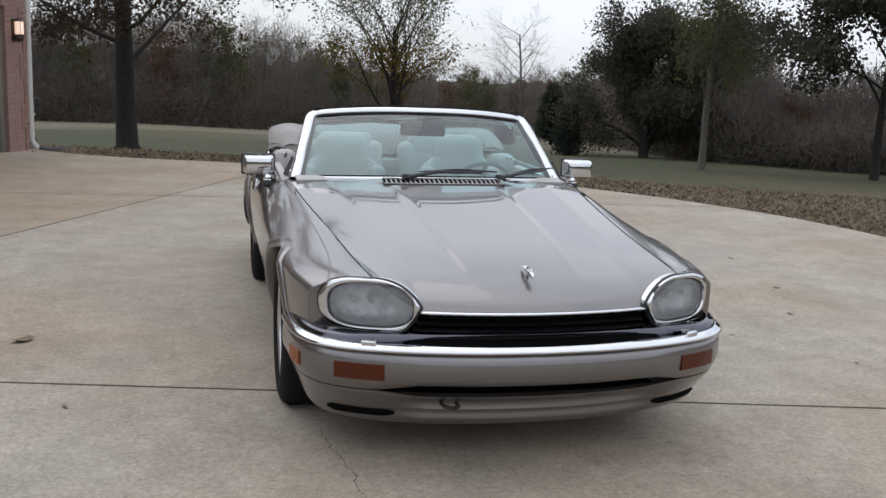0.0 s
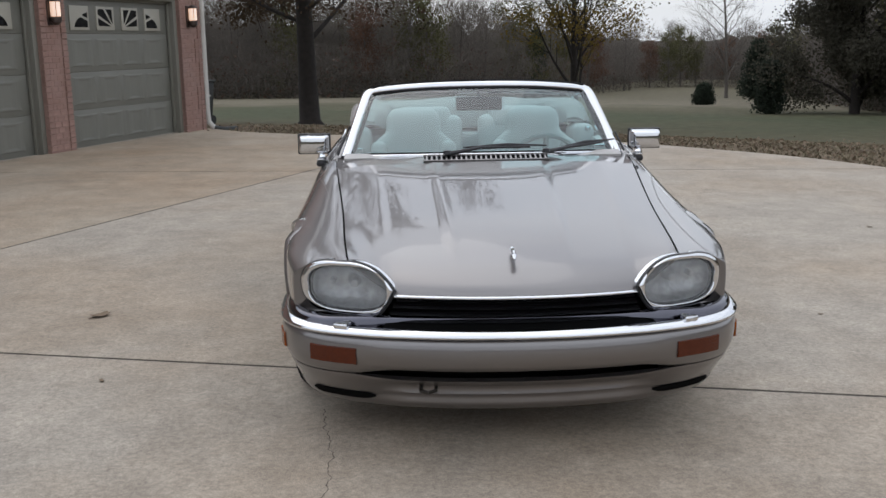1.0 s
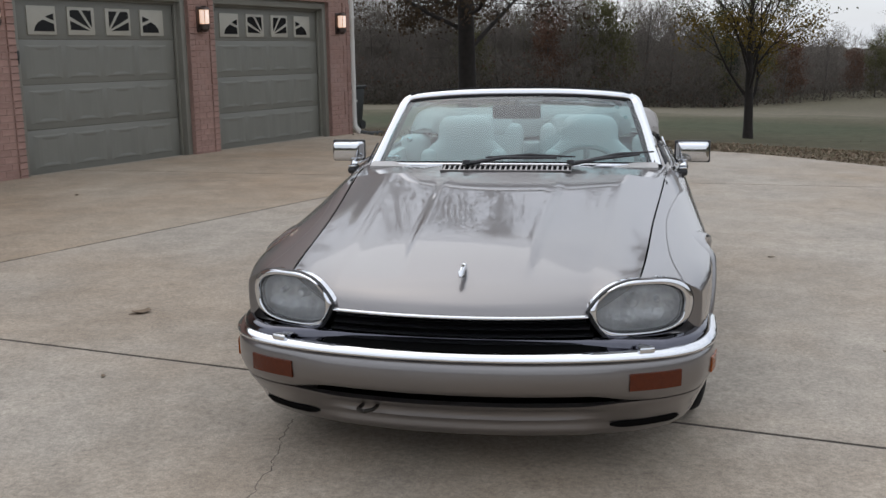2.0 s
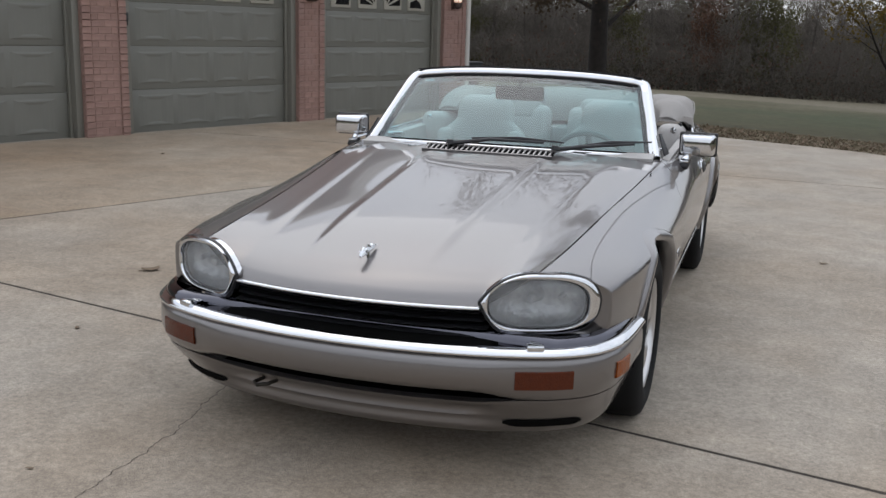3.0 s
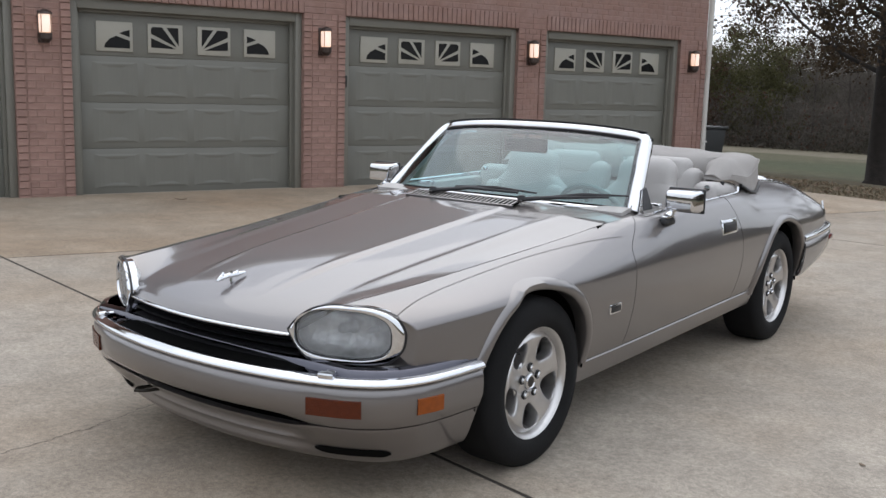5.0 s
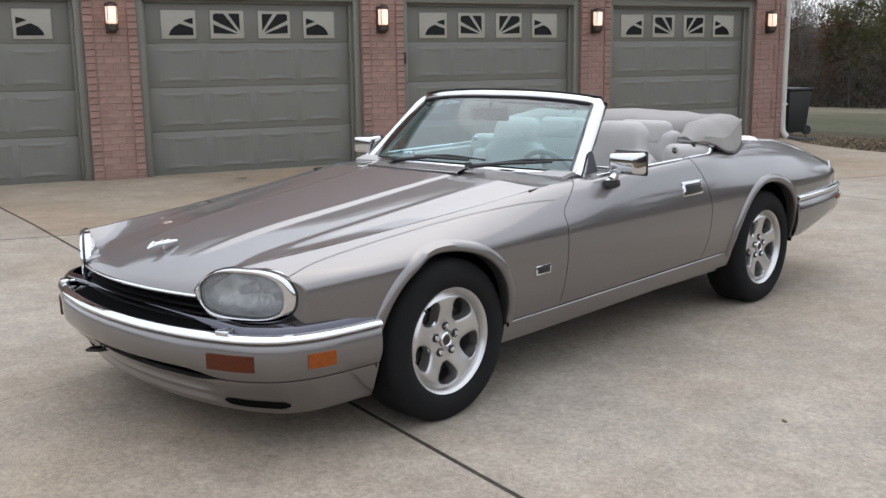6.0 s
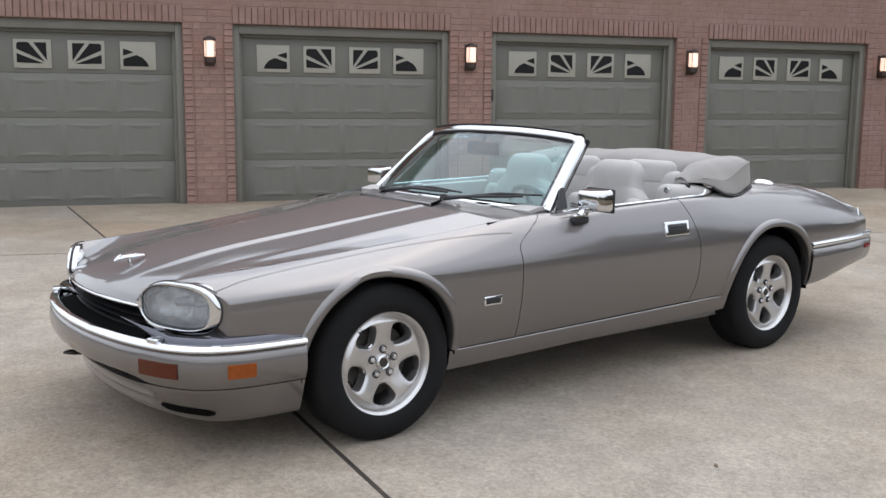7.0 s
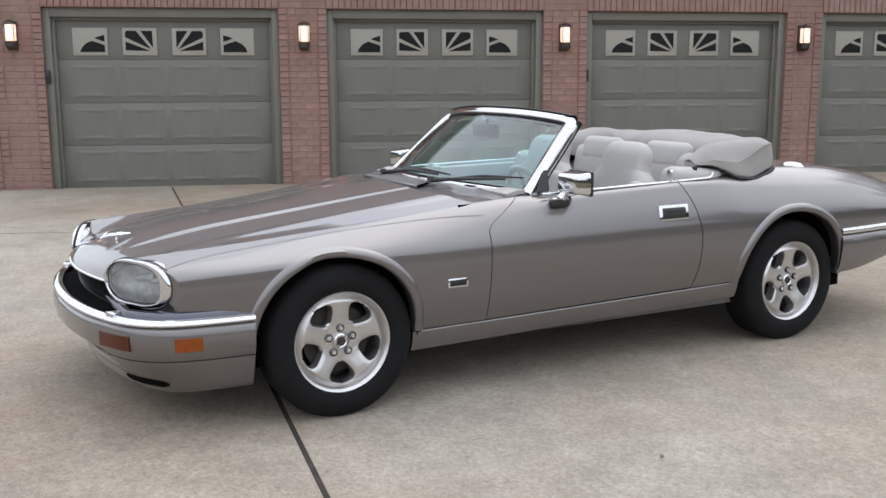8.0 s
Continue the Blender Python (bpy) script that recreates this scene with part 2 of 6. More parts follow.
def sheet(name, rows, mat, parent=None, label="", outward=None, thick=0.0, angle=40.0, closed=False):
    """A grid surface from rows of points. outward: a direction that its faces should look along. thick: a real thickness behind it."""
    R, C = len(rows), len(rows[0])
    verts = [tuple(p) for r in rows for p in r]
    faces = [(i * C + j, i * C + (j + 1) % C, (i + 1) * C + (j + 1) % C, (i + 1) * C + j) for i in range(R - 1) for j in range(C if closed else C - 1)]
    if outward is not None:
        total = Vector((0, 0, 0))
        for f in faces:
            a, b, c, d = (Vector(verts[k]) for k in f)
            total += (c - a).cross(d - b)
        if total.dot(Vector(outward)) < 0:
            faces = [f[::-1] for f in faces]
    if thick:
        # a real back and crisp edges, with corners of their own so that the front shades smoothly to its rim
        pos = [Vector(v) for v in verts]
        nor = [Vector((0, 0, 0)) for _ in verts]
        for f in faces:
            q = [pos[k] for k in f]
            n = (q[2] - q[0]).cross(q[3] - q[1])
            for k in f:
                nor[k] += n
        back = [p - n.normalized() * thick if n.length > 0 else p for p, n in zip(pos, nor)]
        N = len(verts)
        seen = {}
        for f in faces:
            for a, b in zip(f, f[1:] + f[:1]):
                seen[(a, b)] = 1
        rim = [(a, b) for a, b in seen if (b, a) not in seen]
        verts = verts + [tuple(p) for p in back]
        faces = faces + [tuple(k + N for k in f[::-1]) for f in faces]
        for a, b in rim:
            n = len(verts)
            verts += [verts[a], verts[b], verts[b + N], verts[a + N]]
            faces.append((n + 1, n, n + 3, n + 2))
    return link_mesh(name, verts, faces, mat, parent, label, angle=angle)


# ---- ground ----
JOINT_SLOPE = Vector((1.0, -0.178)).normalized()
EDGE = [(-3.7, 12.6), (-3.3, 12.2), (-2.3, 11.7), (-0.9, 11.4), (0.4, 11.1), (1.5, 10.75), (2.4, 10.4), (3.4, 9.5), (4.4, 8.4), (5.1, 7.2), (5.55, 6.0), (5.75, 4.6), (5.95, 2.0), (6.2, -1.0), (6.6, -5.0), (7.2, -10.0), (6.0, -14.0), (2.0, -16.0), (-4.0, -16.0), (-11.5, -10.0)]


def ground_height(x, y):
    """The lawn falls gently away beyond the drive."""
    d = max(0.0, (x * 0.42 + y * 0.9) - 11.0 + max(0.0, -x - 4) * 0.2)
    fall = -0.085 * d if d < 12 else -1.02 - 0.041 * (d - 12) if d < 95 else -4.42 - 0.012 * (d - 95)
    return fall - 0.03 - 0.0145 * min(max(x, -4.83), 9) + 0.05 * noise.noise(Vector((x * 0.11, y * 0.11, 0))) * min(1.0, d * 0.2)


def build_ground():
    span = sorted({round(v, 2) for v in [*np.linspace(-40, 40, 65), *np.linspace(-400, 400, 33), -3000, -1200, 1200, 3000]})
    rows = [[(x, y, ground_height(x, y)) for x in span] for y in span]
    ob = sheet("ground", rows, LAWN, outward=(0, 0, 1))
    tagged(ob, "patchy autumn lawn with brown and green grass", "lawn", kind="structure")


def clip(poly, p, n):
    out = []
    for a, b in zip(poly, poly[1:] + poly[:1]):
        da, db = (a - p).dot(n), (b - p).dot(n)
        if da >= 0:
            out.append(a)
        if da * db < 0:
            out.append(a + (b - a) * (da / (da - db)))
    return out


def ramped(loop, lift, deep):
    """A slab on the drive's gentle cross fall."""
    bm = bmesh.new()
    bm.faces.new([bm.verts.new((p.x, p.y, 0)) for p in loop])
    bmesh.ops.bisect_plane(bm, geom=[*bm.verts, *bm.edges, *bm.faces], plane_co=(-4.83, 0, 0), plane_no=(1, 0, 0))
    for v in bm.verts:
        v.co.z = lift - 0.0145 * max(v.co.x, -4.83)
    bmesh.ops.triangulate(bm, faces=[f for f in bm.faces if len(f.verts) > 4])
    if deep:
        low = bmesh.ops.extrude_face_region(bm, geom=list(bm.faces))["geom"]
        for v in low:
            if isinstance(v, bmesh.types.BMVert):
                v.co.z -= deep
    return bm


def build_drive():
    drive = thing("driveway", "tan concrete driveway with dark control joints and leaf stains", "driveway", kind="structure")
    wall_a, wall_b = garage_point(-10, 0.05), garage_point(7.2, 0.05)
    outline = [Vector((p[0], p[1])) for p in spline(EDGE, 90)]
    outline = outline[::-1] + [Vector((wall_b.x, wall_b.y)), Vector((wall_a.x, wall_a.y))]
    part("joint_filler", ramped(outline, -0.002, 0.0), JOINT_DIRT, drive, "dark dirt and moss in the joints", smooth=False)
    across = Vector((-JOINT_SLOPE.y, JOINT_SLOPE.x))
    level = Vector((0.0, 1.0))
    along = Vector((4.27, 10.7)).normalized()
    side = Vector((along.y, -along.x))
    g = 0.0115
    near, far = (Vector((0.0, -0.062)), across), (Vector((0.0, 7.03)), level)
    bands = [(None, near), (near, far), (far, None)]
    for lo, hi in bands:
        poly = outline
        if lo:
            poly = clip(poly, lo[0] + lo[1] * g, lo[1])
        if hi:
            poly = clip(poly, hi[0] - hi[1] * g, -hi[1])
        for sgn in (1, -1):
            piece = clip(poly, Vector((-1.73, 6.7)) + side * g * sgn, side * sgn)
            if len(piece) < 3:
                continue
            mid = sum(piece, Vector((0, 0))) / len(piece)
            part("slab", ramped(piece, 0.0, 0.1), CONCRETE_TAN if lo and mid.x < 0 else CONCRETE, drive, smooth=False)


# ---- garage ----
G_O, G_D, G_N = Vector((-6.191, 6.039, 0)), Vector((0.3257, 0.9455, 0)), Vector((0.9455, -0.3257, 0))
GARAGE = Matrix(((G_D.x, -G_N.x, 0, G_O.x), (G_D.y, -G_N.y, 0, G_O.y), (0, 0, 1, 0), (0, 0, 0, 1)))   # u along, v into the wall, z up


def garage_point(u, v):
    p = GARAGE @ Vector((u, v, 0))
    return p


DOORS = [-5.0, -1.645, 1.705, 4.98]
HALF_OPEN, OPEN_H, FLOOR = 1.385, 2.235, 0.065
WALL_L, WALL_R, WALL_H = -7.05, 6.97, 4.6


def build_garage_door(center):
    door = thing("garage_door", "closed sage-green sectional garage door with sunburst windows", "garage door", GARAGE @ Matrix.Translation((center, 0, 0)), group="garage doors")
    v0 = 0.17
    for k in range(4):
        z0, z1 = FLOOR + 0.52 * k, FLOOR + 0.52 * (k + 1) - 0.003
        section = boxed("door_section", (-1.30, 1.30, v0, v0 + 0.045, z0, z1), DOOR_PAINT, door, bevel=0.004)
        for c in (-0.874, -0.293, 0.293, 0.874):
            if k < 3:
                bm = bmesh.new()
                for inset, proud in ((0, 0.0006), (0.020, 0.0080), (0.036, 0.0080), (0.06, 0.0020)):
                    h, w = 0.195 - inset, 0.255 - inset * 3
                    zc = (z0 + z1) / 2
                    for q in ((c - w, zc - h), (c + w, zc - h), (c + w, zc + h), (c - w, zc + h)):
                        bm.verts.new((q[0], v0 - proud, q[1]))
                bm.verts.ensure_lookup_table()
                for r in range(3):
                    for j in range(4):
                        a, b = r * 4 + j, r * 4 + (j + 1) % 4
                        bm.faces.new([bm.verts[i] for i in (a, b, b + 4, a + 4)])
                bm.faces.new([bm.verts[i] for i in (12, 13, 14, 15)])
                part("raised_panel", bm, DOOR_PAINT, section, smooth=False)
            else:
                build_door_window(section, c, v0, c)
    return door


def build_door_window(section, c, v0, col):
    """A cream insert with dark panes between the rays of a sunburst."""
    w, z0, z1 = 0.204, 1.675, 2.005
    mid = (z0 + z1) / 2
    win = boxed("window_insert", (c - w, c + w, v0 - 0.02, v0 + 0.01, z0, z1), PANE_FRAME, section, "cream plastic sunburst insert", bevel=0.004)
    # panes are sectors round the centre of the door's sunburst
    sign = 1 if col < 0 else -1
    hub_u, hub_z = (c + sign * (w - 0.035), z0 + 0.045)
    u_in, u_out = c + sign * (w - 0.035), c - sign * (w - 0.035)
    panes = []
    if abs(col) < 0.5:
        for a0, a1 in ((3, 20), (27, 50), (58, 86)):
            fan = []
            for k in range(7):
                a = radians(a0 + (a1 - a0) * k / 6)
                lim = min((2 * w - 0.07) / max(math.cos(a), 1e-3), (z1 - z0 - 0.08) / max(math.sin(a), 1e-3))
                fan.append((hub_u - sign * lim * math.cos(a), hub_z + lim * math.sin(a)))
            a = radians((a0 + a1) / 2)
            panes.append([(hub_u - sign * 0.05 * math.cos(a), hub_z + 0.05 * math.sin(a)), *fan])
    else:
        for a0, a1 in ((0, 23), (31, 46)):
            if a0 == 0:
                loop = [(0.0, 0.0), (0.29, 0.0), (0.27, 0.05), (0.225, 0.1), (0.15, 0.135), (0.0, 0.085)]
            else:
                loop = [(0.0, 0.125), (0.12, 0.165), (0.06, 0.19), (0.0, 0.205)]
            panes.append([(u_in - sign * q[0], z0 + 0.04 + q[1]) for q in loop])
    for loop in panes:
        bm = bmesh.new()
        f = bm.faces.new([bm.verts.new((p[0], v0 - 0.0235, p[1])) for p in loop])
        ext = bmesh.ops.extrude_face_region(bm, geom=[f])["geom"]
        for v in ext:
            if isinstance(v, bmesh.types.BMVert):
                v.co.y += 0.02
        part("pane", bm, DARK_PANE, win, smooth=False)


def build_wall_lamp(u, z):
    lamp = thing("wall_lamp", "lit bronze wall lantern with frosted glass on brick pier", "wall lamp", GARAGE @ Matrix.Translation((u, 0, z)), group="garage wall lamps")
    boxed("back_plate", (-0.06, 0.06, -0.024, -0.004, -0.17, 0.17), LAMP_METAL, lamp, bevel=0.006)
    bm = bmesh.new()
    spun(bm, [(0.0, 0.15), (0.035, 0.145), (0.07, 0.12), (0.078, 0.1), (0.07, 0.095), (0.0, 0.095)], "z", 20, Matrix.Translation((0, -0.10, 0.03)))
    part("cap", bm, LAMP_METAL, lamp)
    bm = bmesh.new()
    spun(bm, [(0.0, -0.165), (0.03, -0.16), (0.066, -0.12), (0.07, -0.06), (0.0, -0.05)], "z", 20, Matrix.Translation((0, -0.10, -0.01)))
    part("base", bm, LAMP_METAL, lamp)
    bm = bmesh.new()
    spun(bm, [(0.058, -0.06), (0.064, -0.05), (0.064, 0.125)], "z", 24, Matrix.Translation((0, -0.10, 0)))
    part("glass_shade", bm, GLOW, lamp, "glowing frosted glass")
    for k in range(4):
        a = math.pi / 4 + k * math.pi / 2
        bm = bmesh.new()
        tube(bm, [(0.069 * math.cos(a), -0.10 + 0.069 * math.sin(a), -0.11), (0.069 * math.cos(a), -0.10 + 0.069 * math.sin(a), 0.13)], 0.004, 6)
        part("bar", bm, LAMP_METAL, lamp)


def build_garage():
    wall = thing("wall_garage", "red brick garage front with four door openings", "brick wall", GARAGE, kind="structure")
    piers, left = [], WALL_L
    for c in DOORS:
        piers.append((left, c - HALF_OPEN))
        left = c + HALF_OPEN
    piers.append((left, WALL_R))
    for a, b in piers:
        boxed("pier_core", (a, b, -0.001, 0.32, -0.1, OPEN_H), MORTAR, wall)
    boxed("lintel_core", (WALL_L, WALL_R, 0.0005, 0.32, OPEN_H, WALL_H), MORTAR, wall)
    boxed("side_wall", (WALL_R - 0.3, WALL_R - 0.004, 0.32, 8.0, -0.4, WALL_H), MORTAR, wall)
    boxed("side_wall", (WALL_L + 0.004, WALL_L + 0.3, 0.32, 8.0, -0.1, WALL_H), MORTAR, wall)
    boxed("back_wall", (WALL_L, WALL_R, 8.0, 8.3, -0.1, WALL_H), MORTAR, wall)
    for c in DOORS:
        build_garage_door(c)
        frame_ob = thing("door_trim", "sage-green painted wooden trim round the garage door", "door trim", GARAGE @ Matrix.Translation((c, 0, 0)), kind="structure")
        for s in (-1, 1):
            boxed("jamb", (min(s * HALF_OPEN, s * 1.30), max(s * HALF_OPEN, s * 1.30), 0.045, 0.24, FLOOR - 0.1, OPEN_H), TRIM_PAINT, frame_ob, bevel=0.006)
            boxed("stop_moulding", (min(s * 1.315, s * 1.265), max(s * 1.315, s * 1.265), 0.125, 0.165, FLOOR - 0.05, 2.16), TRIM_PAINT, frame_ob, bevel=0.006)
        boxed("head", (-1.30, 1.30, 0.045, 0.24, 2.125, OPEN_H), TRIM_PAINT, frame_ob, bevel=0.006)
        boxed("head_stop", (-1.265, 1.265, 0.125, 0.165, 2.09, 2.13), TRIM_PAINT, frame_ob, bevel=0.006)
        boxed("threshold", (-1.30, 1.30, 0.1, 0.3, -0.1, FLOOR), CONCRETE, frame_ob)
    for u in (-6.72, -3.31, 0.005, 3.31, 6.62):
        build_wall_lamp(u, 1.90)
    for u in (-6.36, 0.33):
        k = thing("keypad", "small black door keypad on the trim", "keypad", GARAGE @ Matrix.Translation((u, 0, 1.42)))
        boxed("case", (-0.03, 0.03, 0.0, 0.044, -0.075, 0.075), BIN_PLASTIC, k, bevel=0.006)
        boxed("cover", (-0.026, 0.026, -0.012, 0.0, -0.02, 0.07), BIN_PLASTIC, k, bevel=0.004)
    pipe = thing("downpipe", "white aluminium downpipe at the garage corner", "downpipe", GARAGE)
    bm = bmesh.new()
    tube(bm, [(WALL_R + 0.05, -0.02, WALL_H), (WALL_R + 0.05, -0.02, 0.35), (WALL_R + 0.055, -0.03, 0.18), (WALL_R + 0.11, -0.10, 0.06)], 0.045, 10)
    part("pipe", bm, PIPE_WHITE, pipe)
    for z in (0.6, 2.0):
        boxed("strap", (WALL_R - 0.02, WALL_R + 0.1, -0.07, -0.062, z, z + 0.03), PIPE_WHITE, pipe)
    bm = bmesh.new()
    tube(bm, [(WALL_R + 0.10, -0.09, 0.07), (WALL_R + 0.24, -0.22, 0.035), (WALL_R + 0.55, -0.25, 0.025)], 0.05, 10)
    part("drain_hose", bm, BIN_PLASTIC, pipe, "black corrugated drain hose")
    roof = thing("roof_garage", "grey shingled gable roof over the garage", "roof", GARAGE, kind="structure")
    rows = [[(WALL_L - 0.3, v, z), (WALL_R + 0.3, v, z)] for v, z in ((-0.45, WALL_H - 0.1), (4.15, WALL_H + 2.2), (8.7, WALL_H - 0.1))]
    sheet("shingles", rows, material("grey_shingle", (0.09, 0.085, 0.08), 0.95, vary=0.3, scale=8, bump=0.6), roof, outward=(0, 0, 1), thick=0.12, angle=10)
    boxed("fascia", (WALL_L - 0.3, WALL_R + 0.3, -0.47, -0.44, WALL_H - 0.26, WALL_H - 0.04), PIPE_WHITE, roof)
    boxed("soffit", (WALL_L - 0.3, WALL_R + 0.3, -0.44, 0.3, WALL_H - 0.06, WALL_H - 0.03), PIPE_WHITE, roof)
    bin_ob = thing("wheelie_bin", "black plastic wheeled bin with hinged lid", "bin", Matrix.Translation((-4.32, 13.85, ground_height(-4.32, 13.85))) @ pose(0, 0, 0, 0, 0, -20) @ Matrix.Diagonal((0.85, 0.85, 0.82, 1)))
    bm = bmesh.new()
    box(bm, -0.27, 0.27, -0.3, 0.3, 0.06, 0.92, 0.03)
    for v in bm.verts:
        k = 0.78 + 0.22 * (v.co.z / 0.92)
        v.co.x *= k
        v.co.y *= k
    part("body", bm, BIN_PLASTIC, bin_ob)
    boxed("lid", (-0.3, 0.3, -0.33, 0.34, 0.925, 0.98), BIN_PLASTIC, bin_ob, bevel=0.02)
    boxed("handle", (-0.22, 0.22, 0.35, 0.38, 0.9, 0.93), BIN_PLASTIC, bin_ob, bevel=0.01)
    for s in (-1, 1):
        bm = bmesh.new()
        spun(bm, [(0.0, s * 0.18), (0.1, s * 0.18), (0.1, s * 0.23), (0.0, s * 0.23)], "x", 20, Matrix.Translation((0, 0.26, 0.1)))
        part("wheel", bm, BIN_PLASTIC, bin_ob)


# ---- car materials ----
PAINT = material("pewter_metallic_paint", (0.167, 0.1555, 0.1535), 0.40, 0.88, vary=0.03, scale=400, coat=1.0)
PAINT.node_tree.nodes["Principled BSDF"].inputs["Coat IOR"].default_value = 1.72
CHROME = material("chrome", (0.70, 0.71, 0.73), 0.05, 1.0, vary=0.0)
# gloss-free near-black: shade of openings put into the colour, also used on black parts
VOID = material("black_part_and_recess_shade", (0.004, 0.004, 0.004), 1.0, vary=0.2, scale=20, specular_ior_level=0.05)
BLACK_TRIM = material("black_trim", (0.012, 0.012, 0.014), 0.45, vary=0.1, scale=30)
# chrome darkened in its colour for the bodywork that it would mirror
DARK_CHROME = material("chrome_with_dark_reflection", (0.12, 0.12, 0.14), 0.07, 1.0, vary=0.05, scale=30)
RUBBER = material("tyre_rubber", (0.006, 0.006, 0.0065), 0.85, specular_ior_level=0.25, vary=0.2, scale=12, bump=0.1, bump_scale=80)
ALLOY = material("silver_alloy", (0.56, 0.55, 0.545), 0.28, 0.9, vary=0.05, scale=30)
BRAKE = material("brake_iron", (0.05, 0.045, 0.04), 0.6, 0.7, vary=0.3, scale=20)
LEATHER = material("ivory_leather", (0.405, 0.389, 0.377), 0.5, vary=0.05, scale=12, bump=0.15, bump_scale=220)
CANVAS = material("stone_canvas", (0.308, 0.292, 0.279), 0.85, vary=0.06, scale=8, bump=0.2, bump_scale=300)
CARPET = material("grey_carpet", (0.178, 0.170, 0.162), 0.95, vary=0.2, scale=60, bump=0.4, bump_scale=300)
WOOD = material("walnut", (0.12, 0.05, 0.02), 0.25, vary=0.4, scale=14, coat=0.6)
AMBER = material("amber_plastic", (0.073, 0.014, 0.004), 0.12, vary=0.15, scale=60, bump=0.3, bump_scale=160, specular_ior_level=0.3)
MARKER = material("orange_plastic", (0.219, 0.052, 0.007), 0.14, vary=0.15, scale=60, bump=0.3, bump_scale=160, specular_ior_level=0.3)
RED_LENS = material("red_lens", (0.14, 0.010, 0.009), 0.15, vary=0.1, scale=60, coat=0.6)


def glass_material(name, tint, rough=0.0, ior=1.5):
    """Thin glazing: mostly clear with a tint, and a mirror-like film on top."""
    m = bpy.data.materials.new(name)
    m.use_nodes = True
    n, l = m.node_tree.nodes, m.node_tree.links
    n.clear()
    o = n.new("ShaderNodeOutputMaterial")
    tr = n.new("ShaderNodeBsdfTransparent")
    tr.inputs["Color"].default_value = (*tint, 1)
    gl = n.new("ShaderNodeBsdfGlossy")
    gl.inputs["Roughness"].default_value = rough
    fr = n.new("ShaderNodeFresnel")
    fr.inputs["IOR"].default_value = ior
    mx = n.new("ShaderNodeMixShader")
    l.new(fr.outputs["Fac"], mx.inputs["Fac"])
    l.new(tr.outputs["BSDF"], mx.inputs[1])
    l.new(gl.outputs["BSDF"], mx.inputs[2])
    l.new(mx.outputs["Shader"], o.inputs["Surface"])
    return m


WINDSCREEN = glass_material("green_tinted_glass", (0.50, 0.79, 0.80), ior=1.95)
LENS = glass_material("lamp_lens_glass", (0.95, 0.96, 0.96), 0.03, 1.3)


def flute(m):
    """Moulded upright flutes that haze a clear lens."""
    n, l = m.node_tree.nodes, m.node_tree.links
    tc, wv, mr, df, mx = (n.new("ShaderNode" + k) for k in ("TexCoord", "TexWave", "MapRange", "BsdfDiffuse", "MixShader"))
    wv.inputs["Scale"].default_value, wv.inputs["Distortion"].default_value = 70.0, 1.2
    mr.inputs["To Min"].default_value, mr.inputs["To Max"].default_value = 0.24, 0.34
    df.inputs["Color"].default_value = (0.50, 0.51, 0.52, 1)
    o = n["Material Output"]
    l.new(tc.outputs["Object"], wv.inputs["Vector"])
    l.new(wv.outputs["Fac"], mr.inputs["Value"])
    l.new(mr.outputs["Result"], mx.inputs["Fac"])
    l.new(o.inputs["Surface"].links[0].from_socket, mx.inputs[1])
    l.new(df.outputs["BSDF"], mx.inputs[2])
    l.new(mx.outputs["Shader"], o.inputs["Surface"])


flute(LENS)
REFLECTOR = material("lamp_reflector", (0.5, 0.51, 0.52), 0.4, 0.85, vary=0.35, scale=22, bump=0.8, bump_scale=45)

# ---- the car: nose towards -y, front axle on y = 0 ----
WHEELBASE, TYRE_R, HUB_Z = 2.591, 0.323, 0.3065
WIDEST = curve_at([(-0.80, 0.735), (-0.66, 0.782), (-0.5, 0.825), (-0.36, 0.85), (0, 0.877), (0.4, 0.888), (0.8, 0.893), (2.0, 0.893), (2.6, 0.892), (3.0, 0.880), (3.4, 0.845), (3.62, 0.79)])
CREASE = curve_at([(-0.8, 0.60), (-0.4, 0.635), (0.2, 0.652), (1.2, 0.66), (2.6, 0.665), (3.6, 0.64)])
SEAM_X = curve_at([(-0.80, 0.572), (-0.757, 0.582), (0, 0.655), (0.745, 0.735), (0.95, 0.752)])
SEAM_Z = curve_at([(-0.80, 0.678), (-0.757, 0.684), (-0.4, 0.712), (0, 0.749), (0.4, 0.792), (0.745, 0.832), (0.95, 0.848)])
BELT_Z = curve_at([(0.70, 0.832), (1.0, 0.848), (1.4, 0.858), (2.0, 0.872), (2.2, 0.882)])


QUARTER_Z = curve_at([(1.91, 0.876), (2.2, 0.888), (2.6, 0.902), (3.0, 0.884), (3.35, 0.837), (3.6, 0.777)])
QUARTER_X = curve_at([(1.91, 0.778), (2.15, 0.745), (2.35, 0.705), (2.6, 0.663), (3.2, 0.62), (3.6, 0.57)])


def side_x(y, z):
    d = z - CREASE(y)
    roll = 0.09 * d + 0.15 * (math.sqrt(d * d + 0.0121) - 0.11)
    return WIDEST(y) - roll - (0.95 * d * d if d > 0 else 0.12 * d * d - 0.75 * d ** 3)


def arch_top(y, yc, r, p=2.15, zc=0.315):
    k = abs(y - yc) / r
    return zc + r * (1 - k ** p) ** (1 / p) if k < 1 else None


ARCHES = ((0.0, 0.372), (2.565, 0.395))


def low_edge(y):
    for yc, r in ARCHES:
        top = arch_top(y, yc, r)
        if top is not None:
            return max(top, 0.481 if y < 0 else 0.315)
    if y <= -0.372:
        return 0.481
    return 0.316 + 0.018 * max(0.0, y - 0.4) if y < 2.2 else 0.55


